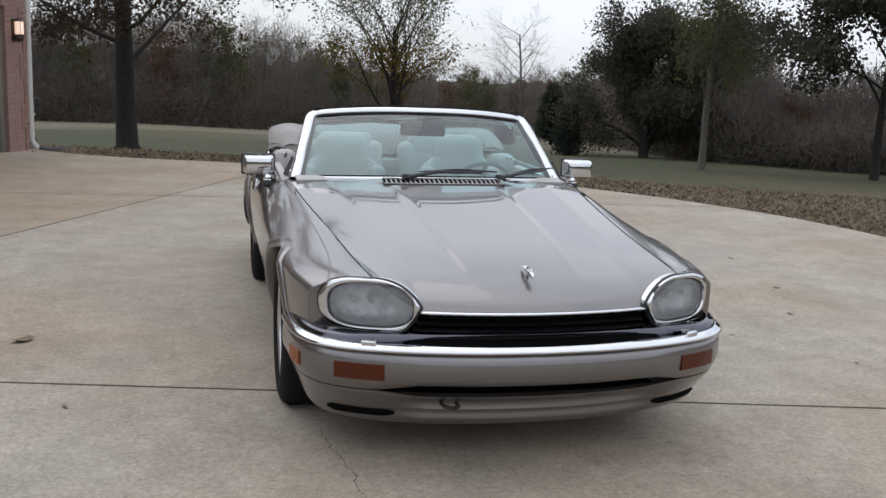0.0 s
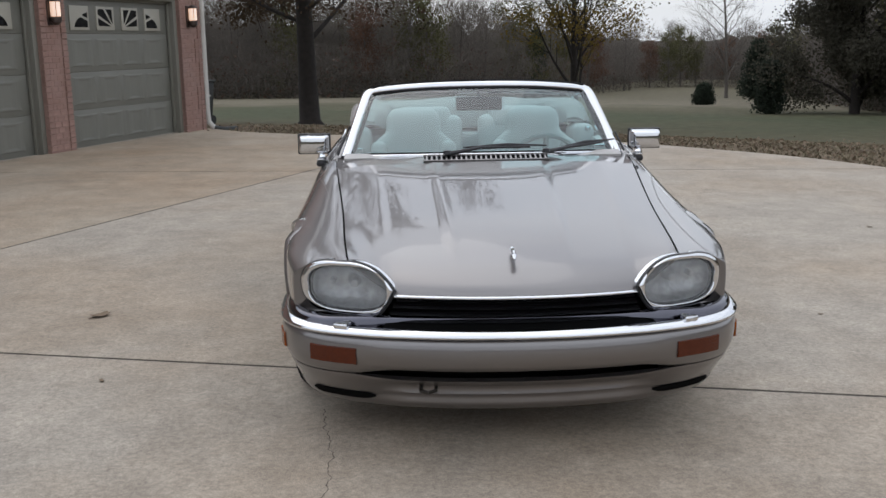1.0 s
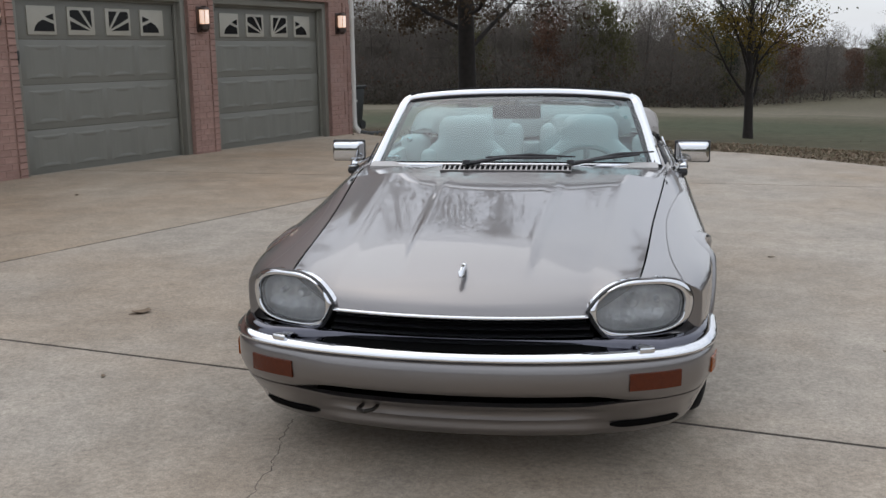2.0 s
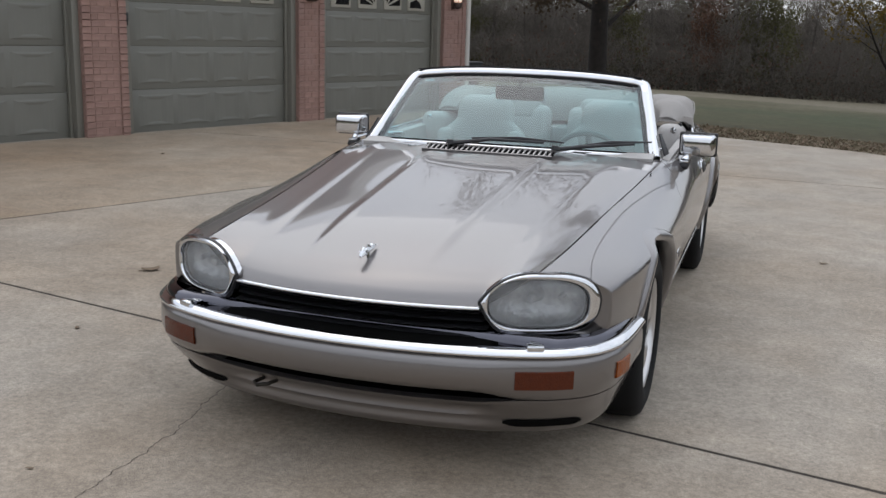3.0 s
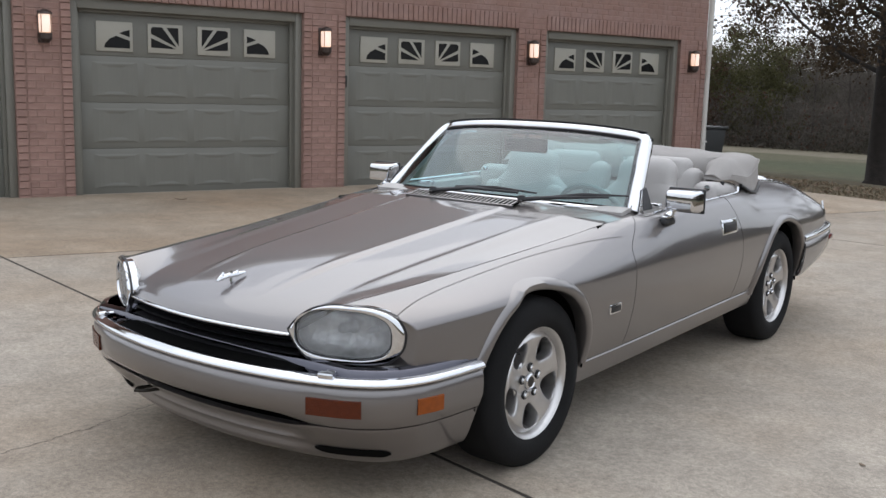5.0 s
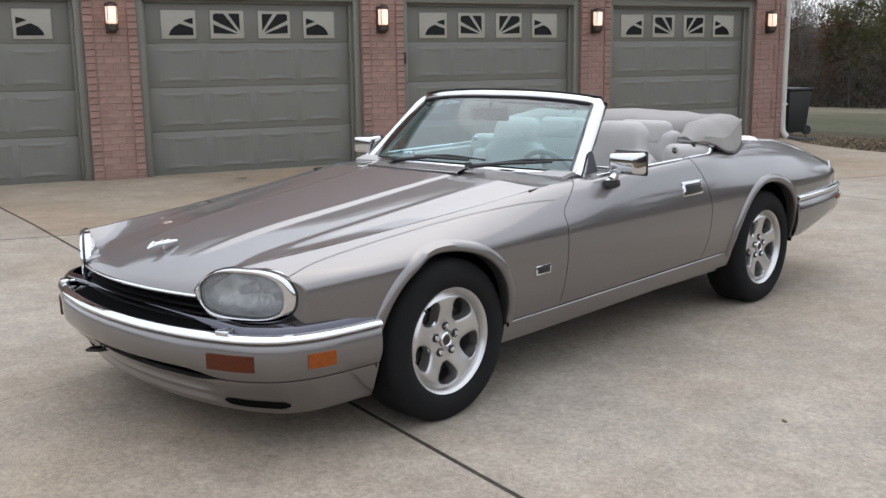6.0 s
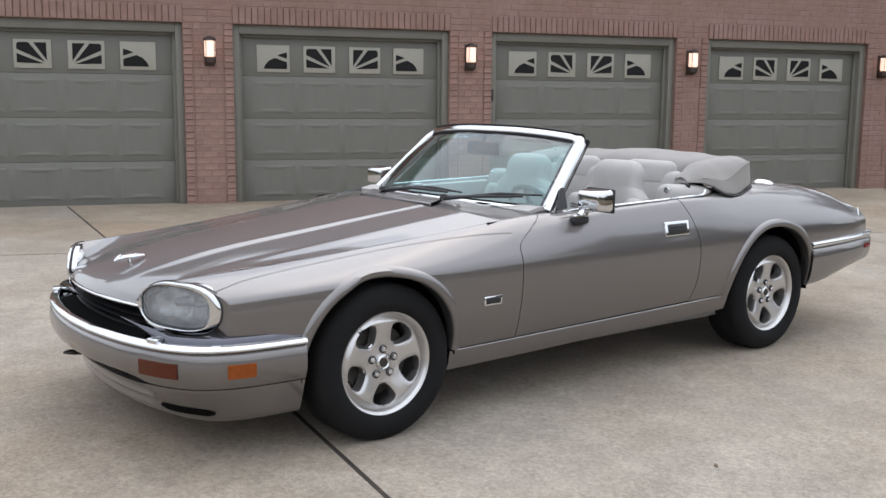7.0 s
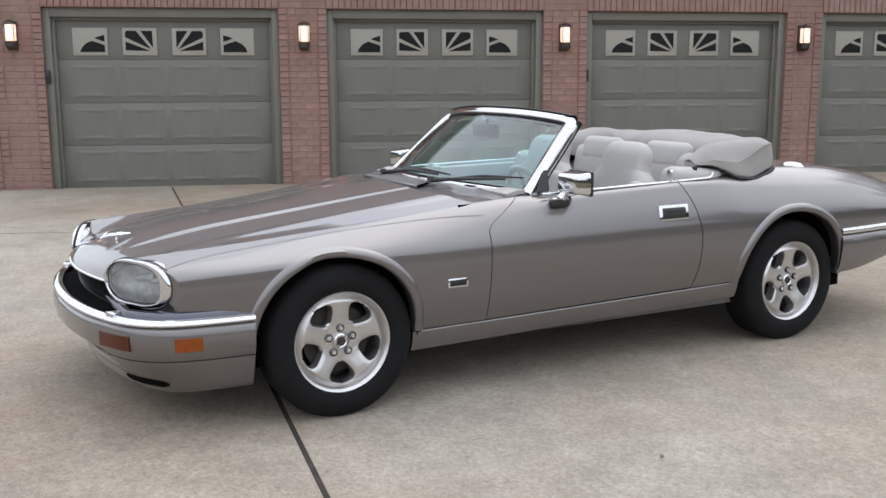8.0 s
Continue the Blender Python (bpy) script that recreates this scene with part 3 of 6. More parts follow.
def columns(a, b, n):
    """Even columns from a to b, gathered towards the ends of the wheel arches."""
    ys = set(np.round(np.linspace(a, b, n), 4))
    for yc, r in ARCHES:
        for k in range(41):
            y = yc - r * math.cos(math.pi * k / 40)
            if a < y < b:
                ys = {v for v in ys if abs(v - y) > 0.004} | {round(y, 5)}
        for y in (yc - r - 0.0005, yc + r + 0.0005):
            if a < y < b:
                ys.add(round(y, 5))
    return sorted(ys)


def flank_curve(sx, sz, y):
    """A smooth wing section from a seam (sx, sz), out and down to the crease."""
    cx, cz = WIDEST(y), CREASE(y)
    reach = 0.44 * (cx - sx)
    ctrl = [(sx, sz), (sx + reach, sz - 0.16 * reach), (cx - 0.036 * (sz - cz), cz + 0.38 * (sz - cz)), (cx, cz)]
    pts = []
    for k in range(33):
        t = k / 32
        w = ((1 - t) ** 3, 3 * t * (1 - t) ** 2, 3 * t * t * (1 - t), t ** 3)
        pts.append((sum(a * c[0] for a, c in zip(w, ctrl)), sum(a * c[1] for a, c in zip(w, ctrl))))
    return pts


def flank_x(sx, sz, y, z):
    if z <= CREASE(y):
        return side_x(y, z)
    pts = flank_curve(sx, sz, y)
    return float(np.interp(z, [p[1] for p in pts[::-1]], [p[0] for p in pts[::-1]]))


def flank(sx, sz, y, n_up=16, n_low=10):
    """Section points from the seam to the lower edge of the panel."""
    low = low_edge(y)
    stop = max(CREASE(y), low + 0.012)
    pts = [p for p in flank_curve(sx, sz, y) if p[1] >= stop - 1e-6]
    pts.append((flank_x(sx, sz, y, stop), stop))
    run = np.concatenate(([0], np.cumsum([math.dist(a, b) for a, b in zip(pts, pts[1:])])))
    want = np.linspace(0, run[-1], n_up + 1)
    up = list(zip(np.interp(want, run, [p[0] for p in pts]), np.interp(want, run, [p[1] for p in pts])))
    zs = [stop + (low - stop) * (k / n_low) ** 1.5 for k in range(1, n_low + 1)]
    return [(float(x), float(z)) for x, z in up] + [(flank_x(sx, sz, y, z), z) for z in zs]


# headlamp frame
LAMP_C = Vector((0.597, -0.749, 0.588))
LAMP_A = Vector((0.886, 0.463, -0.025)).normalized()
LAMP_B = Vector((0.025, 0.0, 1.0)).normalized()
LAMP_N = LAMP_A.cross(LAMP_B).normalized()
if LAMP_N.y > 0:
    LAMP_N = -LAMP_N
LAMP_OUT = [(-1.0, 0.02), (-0.86, 0.38), (-0.62, 0.76), (-0.3, 0.97), (0.1, 1.0), (0.5, 0.96), (0.82, 0.74), (0.98, 0.32), (1.0, -0.1), (0.93, -0.5), (0.72, -0.85), (0.35, -1.0), (-0.2, -1.0), (-0.62, -0.97), (-0.82, -0.62), (-0.95, -0.22)]
LAMP_HW, LAMP_HH = 0.191, 0.094
LAMP_LOOP = spline([*LAMP_OUT, LAMP_OUT[0]], 64)[:-1]


def lamp_point(k, scale=1.0, depth=0.0, bulge=0.0):
    a, b = LAMP_LOOP[k % 64]
    # the outline wraps back round the wing at its outer end
    wrap = -0.012 * max(0.0, a) ** 2
    return LAMP_C + LAMP_A * (a * LAMP_HW * scale) + LAMP_B * (b * LAMP_HH * scale) + LAMP_N * (depth + wrap * scale)


def mirrored(rows, s):
    return [[(s * p[0], p[1], p[2]) for p in r] for r in rows]


def front_slant(z):
    """How far the door's leading edge leans back, by height."""
    return curve_at([(0.3, 0.0), (0.71, 0.0), (0.735, 0.012), (0.79, 0.10), (0.845, 0.205)])(z)


def wing_section(y):
    return flank(SEAM_X(y) + 0.0035, SEAM_Z(y), y)


STRIPE_OUT = curve_at([(-0.66, 0.135), (-0.5, 0.092), (-0.34, 0.070), (-0.1, 0.054), (0.1, 0.047), (0.4, 0.060), (0.72, 0.088)])
STRIPE = material("coach_line", (0.07, 0.062, 0.058), 0.4, vary=0.1, scale=40)


def build_wing(car, s):
    """A front wing: from the bonnet seam down to the arch, starting round the headlamp."""
    n_rows = 27
    # the front edge lies where the wing meets the headlamp's plane
    rim = []
    for i in range(n_rows):
        lo, hi = -0.80, -0.45
        for _ in range(22):
            mid = (lo + hi) / 2
            x, z = wing_section(mid)[i]
            ahead = (Vector((x, mid, z)) - LAMP_C).dot(LAMP_N) + 0.012 * max(0.0, (x - LAMP_C.x) / 0.17) ** 2
            lo, hi = (mid, hi) if ahead > -0.006 else (lo, mid)
        rim.append(hi)
    # a painted return closes the wing to the lamp
    edge = [Vector((wing_section(y)[i][0], y, wing_section(y)[i][1])) for i, y in enumerate(rim)]
    loop = [lamp_point(k, 1.03, -0.004) for k in range(64)]
    inner = [min(loop, key=lambda q: (q - p).length) for p in edge]
    back = []
    for t in (0.0, 0.12, 0.35, 0.65, 1.0):
        back.append([p.lerp(q, t) + LAMP_N * (0.006 * math.sin(math.pi * min(1, t * 1.6) ** 0.7)) for p, q in zip(edge, inner)])
    rows = []
    for u in np.linspace(0, 1, 24)[:-1]:
        row = []
        for i, front in enumerate(rim):
            y = front + (-0.40 - front) * u
            x, z = wing_section(y)[i]
            row.append((x, y, z))
        rows.append(row)
    for y in columns(-0.40, 0.70, 36):
        sec = wing_section(y)
        lean = smooth01(0.40, 0.70, y)
        row = []
        for i in range(n_rows):
            x, z = sec[i]
            yy = y
            if lean > 0:
                for _ in range(4):
                    yy = y + lean * front_slant(z)
                    x, z = wing_section(yy)[i]
                yy = y + lean * front_slant(z)
            row.append((x, yy, z))
        rows.append(row)
    wing = sheet("front_wing", mirrored(rows, s), PAINT, car, outward=(s, 0, 0.3), thick=0.004)
    sheet("lamp_surround", mirrored(back, s), PAINT, wing, outward=(0.3 * s, -1, 0), thick=0.003, angle=80)
    low = sorted(((a, k) for k, (a, b) in enumerate(LAMP_LOOP) if b < -0.35 and a > -0.5), reverse=True)
    top = [lamp_point(k, 1.03, -0.004) for _, k in low]
    foot = [edge[-1].lerp(top[-1], i / (len(top) - 1)) for i in range(len(top))]
    rows_low = [[p.lerp(q, t) - LAMP_N * (0.006 * math.sin(math.pi * t)) for p, q in zip(top, foot)] for t in (0.0, 0.25, 0.5, 0.75, 1.0)]
    sheet("under_lamp_panel", mirrored(rows_low, s), PAINT, wing, outward=(0, -1, 0), thick=0.003, angle=80)
    strip = []
    for y in np.linspace(-0.655, 0.70, 110):
        curve = flank_curve(SEAM_X(y) + 0.0025, SEAM_Z(y), y)
        row = []
        for d in (0.0, 0.0024):
            x = SEAM_X(y) + STRIPE_OUT(y) + d
            row.append((x, y, float(np.interp(x, [q[0] for q in curve], [q[1] for q in curve])) + 0.0016))
        strip.append(row)
    sheet("pinstripe", mirrored(strip, s), STRIPE, wing, "fine dark coach line", outward=(s, 0, 0.5))
    return wing


def flare(car, yc, r, s, name="arch_lip"):
    """A rolled lip round a wheel opening."""
    rows = []
    for k in range(61):
        t = math.pi * (k / 60)
        c, sn = -math.cos(t), math.sin(t)
        cc = math.copysign(abs(c) ** (2 / 2.15), c)
        ss = abs(sn) ** (2 / 2.15)
        ring = []
        for dr, dx in ((0.020, -0.004), (0.012, 0.008), (0.0, 0.014), (-0.014, 0.015), (-0.024, 0.010), (-0.028, 0.0), (-0.026, -0.05)):
            y, z = yc + (r + dr) * cc, 0.315 + (r + dr) * ss
            own = max(dr, 0.0)
            yy, zz = yc + (r + own) * cc, max(0.33, 0.315 + (r + own) * ss)
            base = flank_x(SEAM_X(yy), SEAM_Z(yy), yy, zz) if yc < 1 else flank_x(QUARTER_X(yy), QUARTER_Z(yy), yy, zz)
            ring.append((s * (base + dx), y, z))
        rows.append(ring)
    return sheet(name, rows, PAINT, car, outward=(s, 0, 0), angle=60)


def build_bonnet(car):
    cols = 101
    c_line = [(-0.892, 0.582), (-0.886, 0.596), (-0.862, 0.613), (-0.80, 0.641), (-0.70, 0.671), (-0.4, 0.732), (0, 0.784), (0.4, 0.836), (0.60, 0.860)]
    m_line = [(-0.826, 0.578), (-0.818, 0.592), (-0.80, 0.608), (-0.745, 0.638), (-0.6, 0.675), (-0.3, 0.724), (0, 0.766), (0.4, 0.822), (0.63, 0.852)]
    e_line = [(-0.768, 0.680), (-0.765, 0.681), (-0.757, 0.684), (-0.70, 0.689), (-0.6, 0.696), (-0.3, 0.720), (0, 0.749), (0.4, 0.791), (0.70, 0.828)]
    n = 56
    c_pts, m_pts, e_pts = spline(c_line, n), spline(m_line, n), spline(e_line, n)
    rows = []
    for k in range(n + 1):
        t = k / n
        row = []
        xm, xe = 0.42 + 0.11 * t, SEAM_X(e_pts[k][0]) - 0.0035
        for j in range(cols):
            q = abs(2 * j / (cols - 1) - 1)
            s = 1 if 2 * j >= cols - 1 else -1
            if q <= 0.7:
                f = q / 0.7
                x = xm * f
                y = c_pts[k][0] + (m_pts[k][0] - c_pts[k][0]) * f * f
                z = c_pts[k][1] + (m_pts[k][1] - c_pts[k][1]) * f ** 2.2
            else:
                f = (q - 0.7) / 0.3
                x = xm + (xe - xm) * f
                y = m_pts[k][0] + (e_pts[k][0] - m_pts[k][0]) * f
                z = m_pts[k][1] + (e_pts[k][1] - m_pts[k][1]) * (f ** (1.15))
            fade = smooth01(0.06, 0.30, t) * (1 - 0.35 * smooth01(0.5, 1.0, t))
            inner = 0.205 + 0.065 * t
            z += fade * (0.0065 * (1 - smooth01(inner - 0.006, inner + 0.022, x)) + 0.0022 * math.exp(-((x - inner + 0.014) / 0.013) ** 2))
            outer = 0.425 + 0.125 * t
            z += fade * (0.004 * smooth01(outer - 0.035, outer + 0.004, x) * (1 - smooth01(outer + 0.01, outer + 0.085, x)))
            row.append((s * x, y, z))
        rows.append(row)
    return sheet("bonnet", rows, PAINT, car, outward=(0, 0, 1), thick=0.004, angle=60)


def build_cowl(car):
    """The panel between bonnet and windscreen, with its louvred air intake."""
    rows = []
    for k in range(9):
        t = k / 8
        row = []
        for j in range(41):
            q = 2 * j / 40 - 1
            x = q * (0.733 + 0.02 * t)
            y0 = 0.604 + 0.10 * abs(q) ** 2
            y1 = 0.80 + 0.22 * abs(q) ** 2.2
            z0 = 0.861 - 0.034 * abs(q) ** 2.2
            z1 = 0.872 - 0.026 * abs(q) ** 2.2
            lift = 0.011 * smooth01(0.08, 0.5, t) * (1 - smooth01(0.30, 0.44, abs(x))) * (1 - 0.6 * smooth01(0.6, 1.0, t))
            row.append((x, y0 + (y1 - y0) * t, z0 + (z1 - z0) * t + lift))
        rows.append(row)
    sheet("cowl_panel", rows, PAINT, car, outward=(0, 0, 1), thick=0.004)
    tilt = Matrix.Translation((0, 0.668, 0.8725)) @ pose(0, 0, 0, 14)
    # the floor between the louvres is near-black in place of a recess's shade
    grille = boxed("air_intake", (-0.302, 0.302, -0.036, 0.036, -0.004, 0.002), VOID, car, m=tilt)
    for k in range(25):
        x = -0.29 + 0.58 * k / 24
        boxed("louvre", (x - 0.0048, x + 0.0048, -0.033, 0.033, 0.002, 0.008), PAINT, grille, bevel=0.002, m=tilt)
    for y in (-0.037, 0.037):
        boxed("intake_edge", (-0.306, 0.306, y - 0.005, y + 0.005, -0.006, 0.009), PAINT, grille, bevel=0.002, m=tilt)


def evenly(pts, n):
    run = np.concatenate(([0], np.cumsum([math.dist(a, b) for a, b in zip(pts, pts[1:])])))
    want = np.linspace(0, run[-1], n)
    return list(zip(np.interp(want, run, [p[0] for p in pts]).tolist(), np.interp(want, run, [p[1] for p in pts]).tolist()))


def door_section(y, zb, low):
    """The door's section: a rolled top edge, the shoulder down to the crease, then the lower side."""
    stop = max(CREASE(y), low + 0.012)
    x = side_x(y, zb)
    up = [(x - 0.05, zb - 0.03), (x - 0.045, zb - 0.004), (x - 0.03, zb + 0.004), (x - 0.012, zb)]
    up += [(side_x(y, z), z) for z in np.linspace(zb - 0.012, stop, 14)]
    return evenly(up, 17) + [(side_x(y, z), z) for z in stop + (low - stop) * np.linspace(0, 1, 11)[1:] ** 1.5]


def build_door(car, s):
    ys = sorted({*np.round(np.linspace(0.704, 1.905, 40), 4)})
    rows = []
    for y in ys:
        zb = BELT_Z(y)
        # the rear edge curves forward to the top, the front edge leans into the screen pillar
        def slant(z, y=y):
            back = curve_at([(0.32, -0.035), (0.45, 0.0), (0.58, 0.004), (0.75, -0.035), (0.88, -0.095)])(z)
            front = front_slant(z)
            t = (y - 0.704) / 1.2
            return y + front * (1 - t) ** 1.0 + back * t
        w = 1 - smooth01(0.0, 0.45, (y - 0.704) / 1.2)
        row = []
        for i, (x, z) in enumerate(door_section(y, zb, 0.322 + 0.02 * (y - 0.7))):
            if w > 0:
                fx, fz = x, z
                for _ in range(4):
                    fx, fz = wing_section(slant(fz))[i]
                x, z = x + (fx - x) * w, z + (fz - z) * (w if i < 26 else 0)
            row.append((x, slant(z), z))
        rows.append(row)
    door = sheet("door", mirrored(rows, s), PAINT, car, outward=(s, 0, 0), thick=0.004)
    # inner panel
    inner = [[(s * (side_x(y, BELT_Z(y)) - 0.05), y, BELT_Z(y) - 0.006), (s * (side_x(y, BELT_Z(y)) - 0.09), y, BELT_Z(y) - 0.012), (s * 0.715, y, 0.78), (s * 0.70, y, 0.6), (s * 0.655, y, 0.58), (s * 0.66, y, 0.54), (s * 0.71, y, 0.5), (s * 0.72, y, 0.30)] for y in np.linspace(0.96, 1.86, 16)]
    sheet("door_card", inner, LEATHER, door, "ivory leather door lining", outward=(-s, 0, 0), thick=0.01)
    # handle: chrome surround with a dark recessed pull
    hx = side_x(1.73, 0.735)
    m = Matrix.Translation((s * hx, 1.73, 0.735)) @ pose(0, 0, 0, 0, -s * 12, 0)
    handle = boxed("door_handle", (-0.008, 0.008, -0.092, 0.092, -0.038, 0.038), CHROME, door, "chrome door handle plate", bevel=0.007, m=m)
    boxed("handle_recess", (-0.011, 0.011, -0.074, 0.072, -0.027, 0.024), BLACK_TRIM, handle, bevel=0.006, m=m)
    boxed("handle_pull", (-0.0135, 0.0135, -0.060, 0.058, 0.002, 0.016), BLACK_TRIM, handle, bevel=0.006, m=m)
    # chrome waist strip
    bm = bmesh.new()
    tube(bm, [(s * (side_x(y, BELT_Z(y)) - 0.022), y - (0.085 if y > 1.85 else 0), BELT_Z(y) + 0.006) for y in np.linspace(1.02, 1.895, 24)], 0.006, 8)
    part("waist_strip", bm, CHROME, door, "thin chrome strip")
    return door


def build_quarter(car, s):
    """The rear quarter panel, from door to tail, with the rear arch."""
    ys = columns(1.91, 3.60, 60)
    rows = []
    for y in ys:
        w = 1 - smooth01(1.91, 2.30, y)
        sec = flank(QUARTER_X(y), QUARTER_Z(y), y)
        if w > 0:
            like = door_section(y, BELT_Z(y) + 0.001, low_edge(y))
            sec = [(a[0] + (b[0] - a[0]) * w, a[1] + (b[1] - a[1]) * w) for a, b in zip(sec, like)]

        def slant(z, y=y):
            back = curve_at([(0.32, -0.035), (0.45, 0.0), (0.58, 0.004), (0.75, -0.035), (0.88, -0.095)])(z)
            tail = curve_at([(0.5, 0.03), (0.64, 0.03), (0.77, -0.03)])(z)
            t = (y - 1.91) / 1.69
            return y + back * (1 - t) ** 4 + tail * t ** 3
        rows.append([(x, slant(z), z) for x, z in sec])
    quarter = sheet("rear_quarter", mirrored(rows, s), PAINT, car, outward=(s, 0, 0.3), thick=0.004)
    bm = bmesh.new()
    tube(bm, [(s * (side_x(y, BELT_Z(y)) - 0.022), y, BELT_Z(y) + 0.006) for y in np.linspace(1.825, 2.03, 8)] + [(s * 0.787, 2.052, 0.886), (s * 0.782, 2.064, 0.904)], 0.006, 8)
    part("waist_strip", bm, CHROME, quarter, "thin chrome strip")
    return quarter


def build_deck(car):
    """The boot lid and the deck behind the hood well."""
    seam_x = curve_at([(2.5, 0.672), (2.6, 0.651), (3.2, 0.616), (3.6, 0.566)])
    mid_z = curve_at([(2.5, 0.915), (2.8, 0.918), (3.2, 0.88), (3.45, 0.835), (3.6, 0.79), (3.68, 0.745)])
    edge_z = curve_at([(2.5, 0.90), (2.6, 0.902), (3.0, 0.884), (3.35, 0.837), (3.6, 0.777), (3.68, 0.735)])
    rows = []
    for y in np.linspace(2.5, 3.66, 34):
        rows.append([(q * seam_x(y), y + 0.03 * (1 - q * q) * smooth01(3.0, 3.66, y), mid_z(y) + (edge_z(y) - mid_z(y)) * abs(q) ** 2.2) for q in np.linspace(-1, 1, 25)])
    sheet("boot_lid", rows, PAINT, car, outward=(0, 0, 1), thick=0.004)
    back = [[(q * 0.60, 3.688 - 0.11 * abs(q) ** 3 - 0.06 * (t - 0.5) ** 2 + 0.02 * t, 0.735 - 0.02 * abs(q) ** 2 - 0.20 * t) for q in np.linspace(-1, 1, 21)] for t in np.linspace(0, 1, 6)]
    sheet("tail_panel", back, PAINT, car, outward=(0, 1, 0), thick=0.004)
    bm = bmesh.new()
    m = Matrix.Translation((0.607, 2.824, 0.893)) @ pose(0, 0, 0, 0, 8, 0)
    spun(bm, [(0.0, 0.022), (0.035, 0.02), (0.052, 0.012), (0.058, 0.004), (0.066, 0.0), (0.066, -0.01)], "z", 28, m)
    part("filler_cap", bm, CHROME, car, "chrome fuel filler cap")
    for s in (-1, 1):
        rows = []
        for t in np.linspace(0, 1, 8):
            z = 0.722 - 0.155 * t
            rows.append([(s * (0.60 + 0.185 * q - 0.012 * q * q), 3.70 - 0.16 * q ** 2.5 - 0.05 * (t - 0.6) ** 2, z - 0.03 * q * (1 - t)) for q in np.linspace(0, 1, 9)])
        lamp = sheet("tail_lamp", rows, RED_LENS, car, "red rear lamp cluster", outward=(s * 0.3, 1, 0), thick=0.02)
        bm = bmesh.new()
        tube(bm, [(s * 0.79, 3.535, 0.725), (s * 0.805, 3.535, 0.66), (s * 0.807, 3.53, 0.59)], 0.007, 6)
        part("lamp_trim", bm, CHROME, lamp)


def build_sill(car, s):
    rows = []
    for y in np.linspace(0.345, 2.20, 30):
        top = 0.312 + 0.018 * max(0.0, y - 0.4)
        x = side_x(y, top)
        bot = 0.208 + 0.022 * (y - 0.35)
        rows.append([(s * px, y, pz) for px, pz in ((x - 0.004, top), (x + 0.001, top - 0.006), (x - 0.006, (top + bot) / 2), (x - 0.022, bot + 0.012), (x - 0.05, bot), (x - 0.2, bot + 0.01))])
    sheet("sill", rows, PAINT, car, outward=(s, 0, 0), thick=0.004)


BUMPER_PLAN = [(0, -0.955), (0.2, -0.945), (0.4, -0.914), (0.535, -0.878), (0.645, -0.836), (0.72, -0.79), (0.775, -0.735), (0.81, -0.67), (0.832, -0.60), (0.845, -0.5), (0.855, -0.352)]


def plan_ring(n=48):
    half = spline(BUMPER_PLAN, n)
    full = [(-p[0], p[1]) for p in half[::-1]] + [(p[0], p[1]) for p in half[1:]]
    out = []
    for i, p in enumerate(full):
        a, b = full[max(i - 1, 0)], full[min(i + 1, len(full) - 1)]
        d = Vector((b[0] - a[0], b[1] - a[1])).normalized()
        out.append((Vector(p), Vector((d.y, -d.x)), abs(i - n) / n))
    return out


def swept(name, profile, mat, car, label="", rng=(0, 1), thick=0.0, angle=50):
    """Sweeps a profile, a function of the way from the middle (0) to the ends (1), round the nose."""
    rows = []
    for p, nrm, w in plan_ring():
        if rng[0] <= w <= rng[1]:
            rows.append([(p.x + nrm.x * o, p.y + nrm.y * o, z) for o, z in profile(w)])
    return sheet(name, rows, mat, car, label, thick=thick, angle=angle, outward=(0, -1, 0))


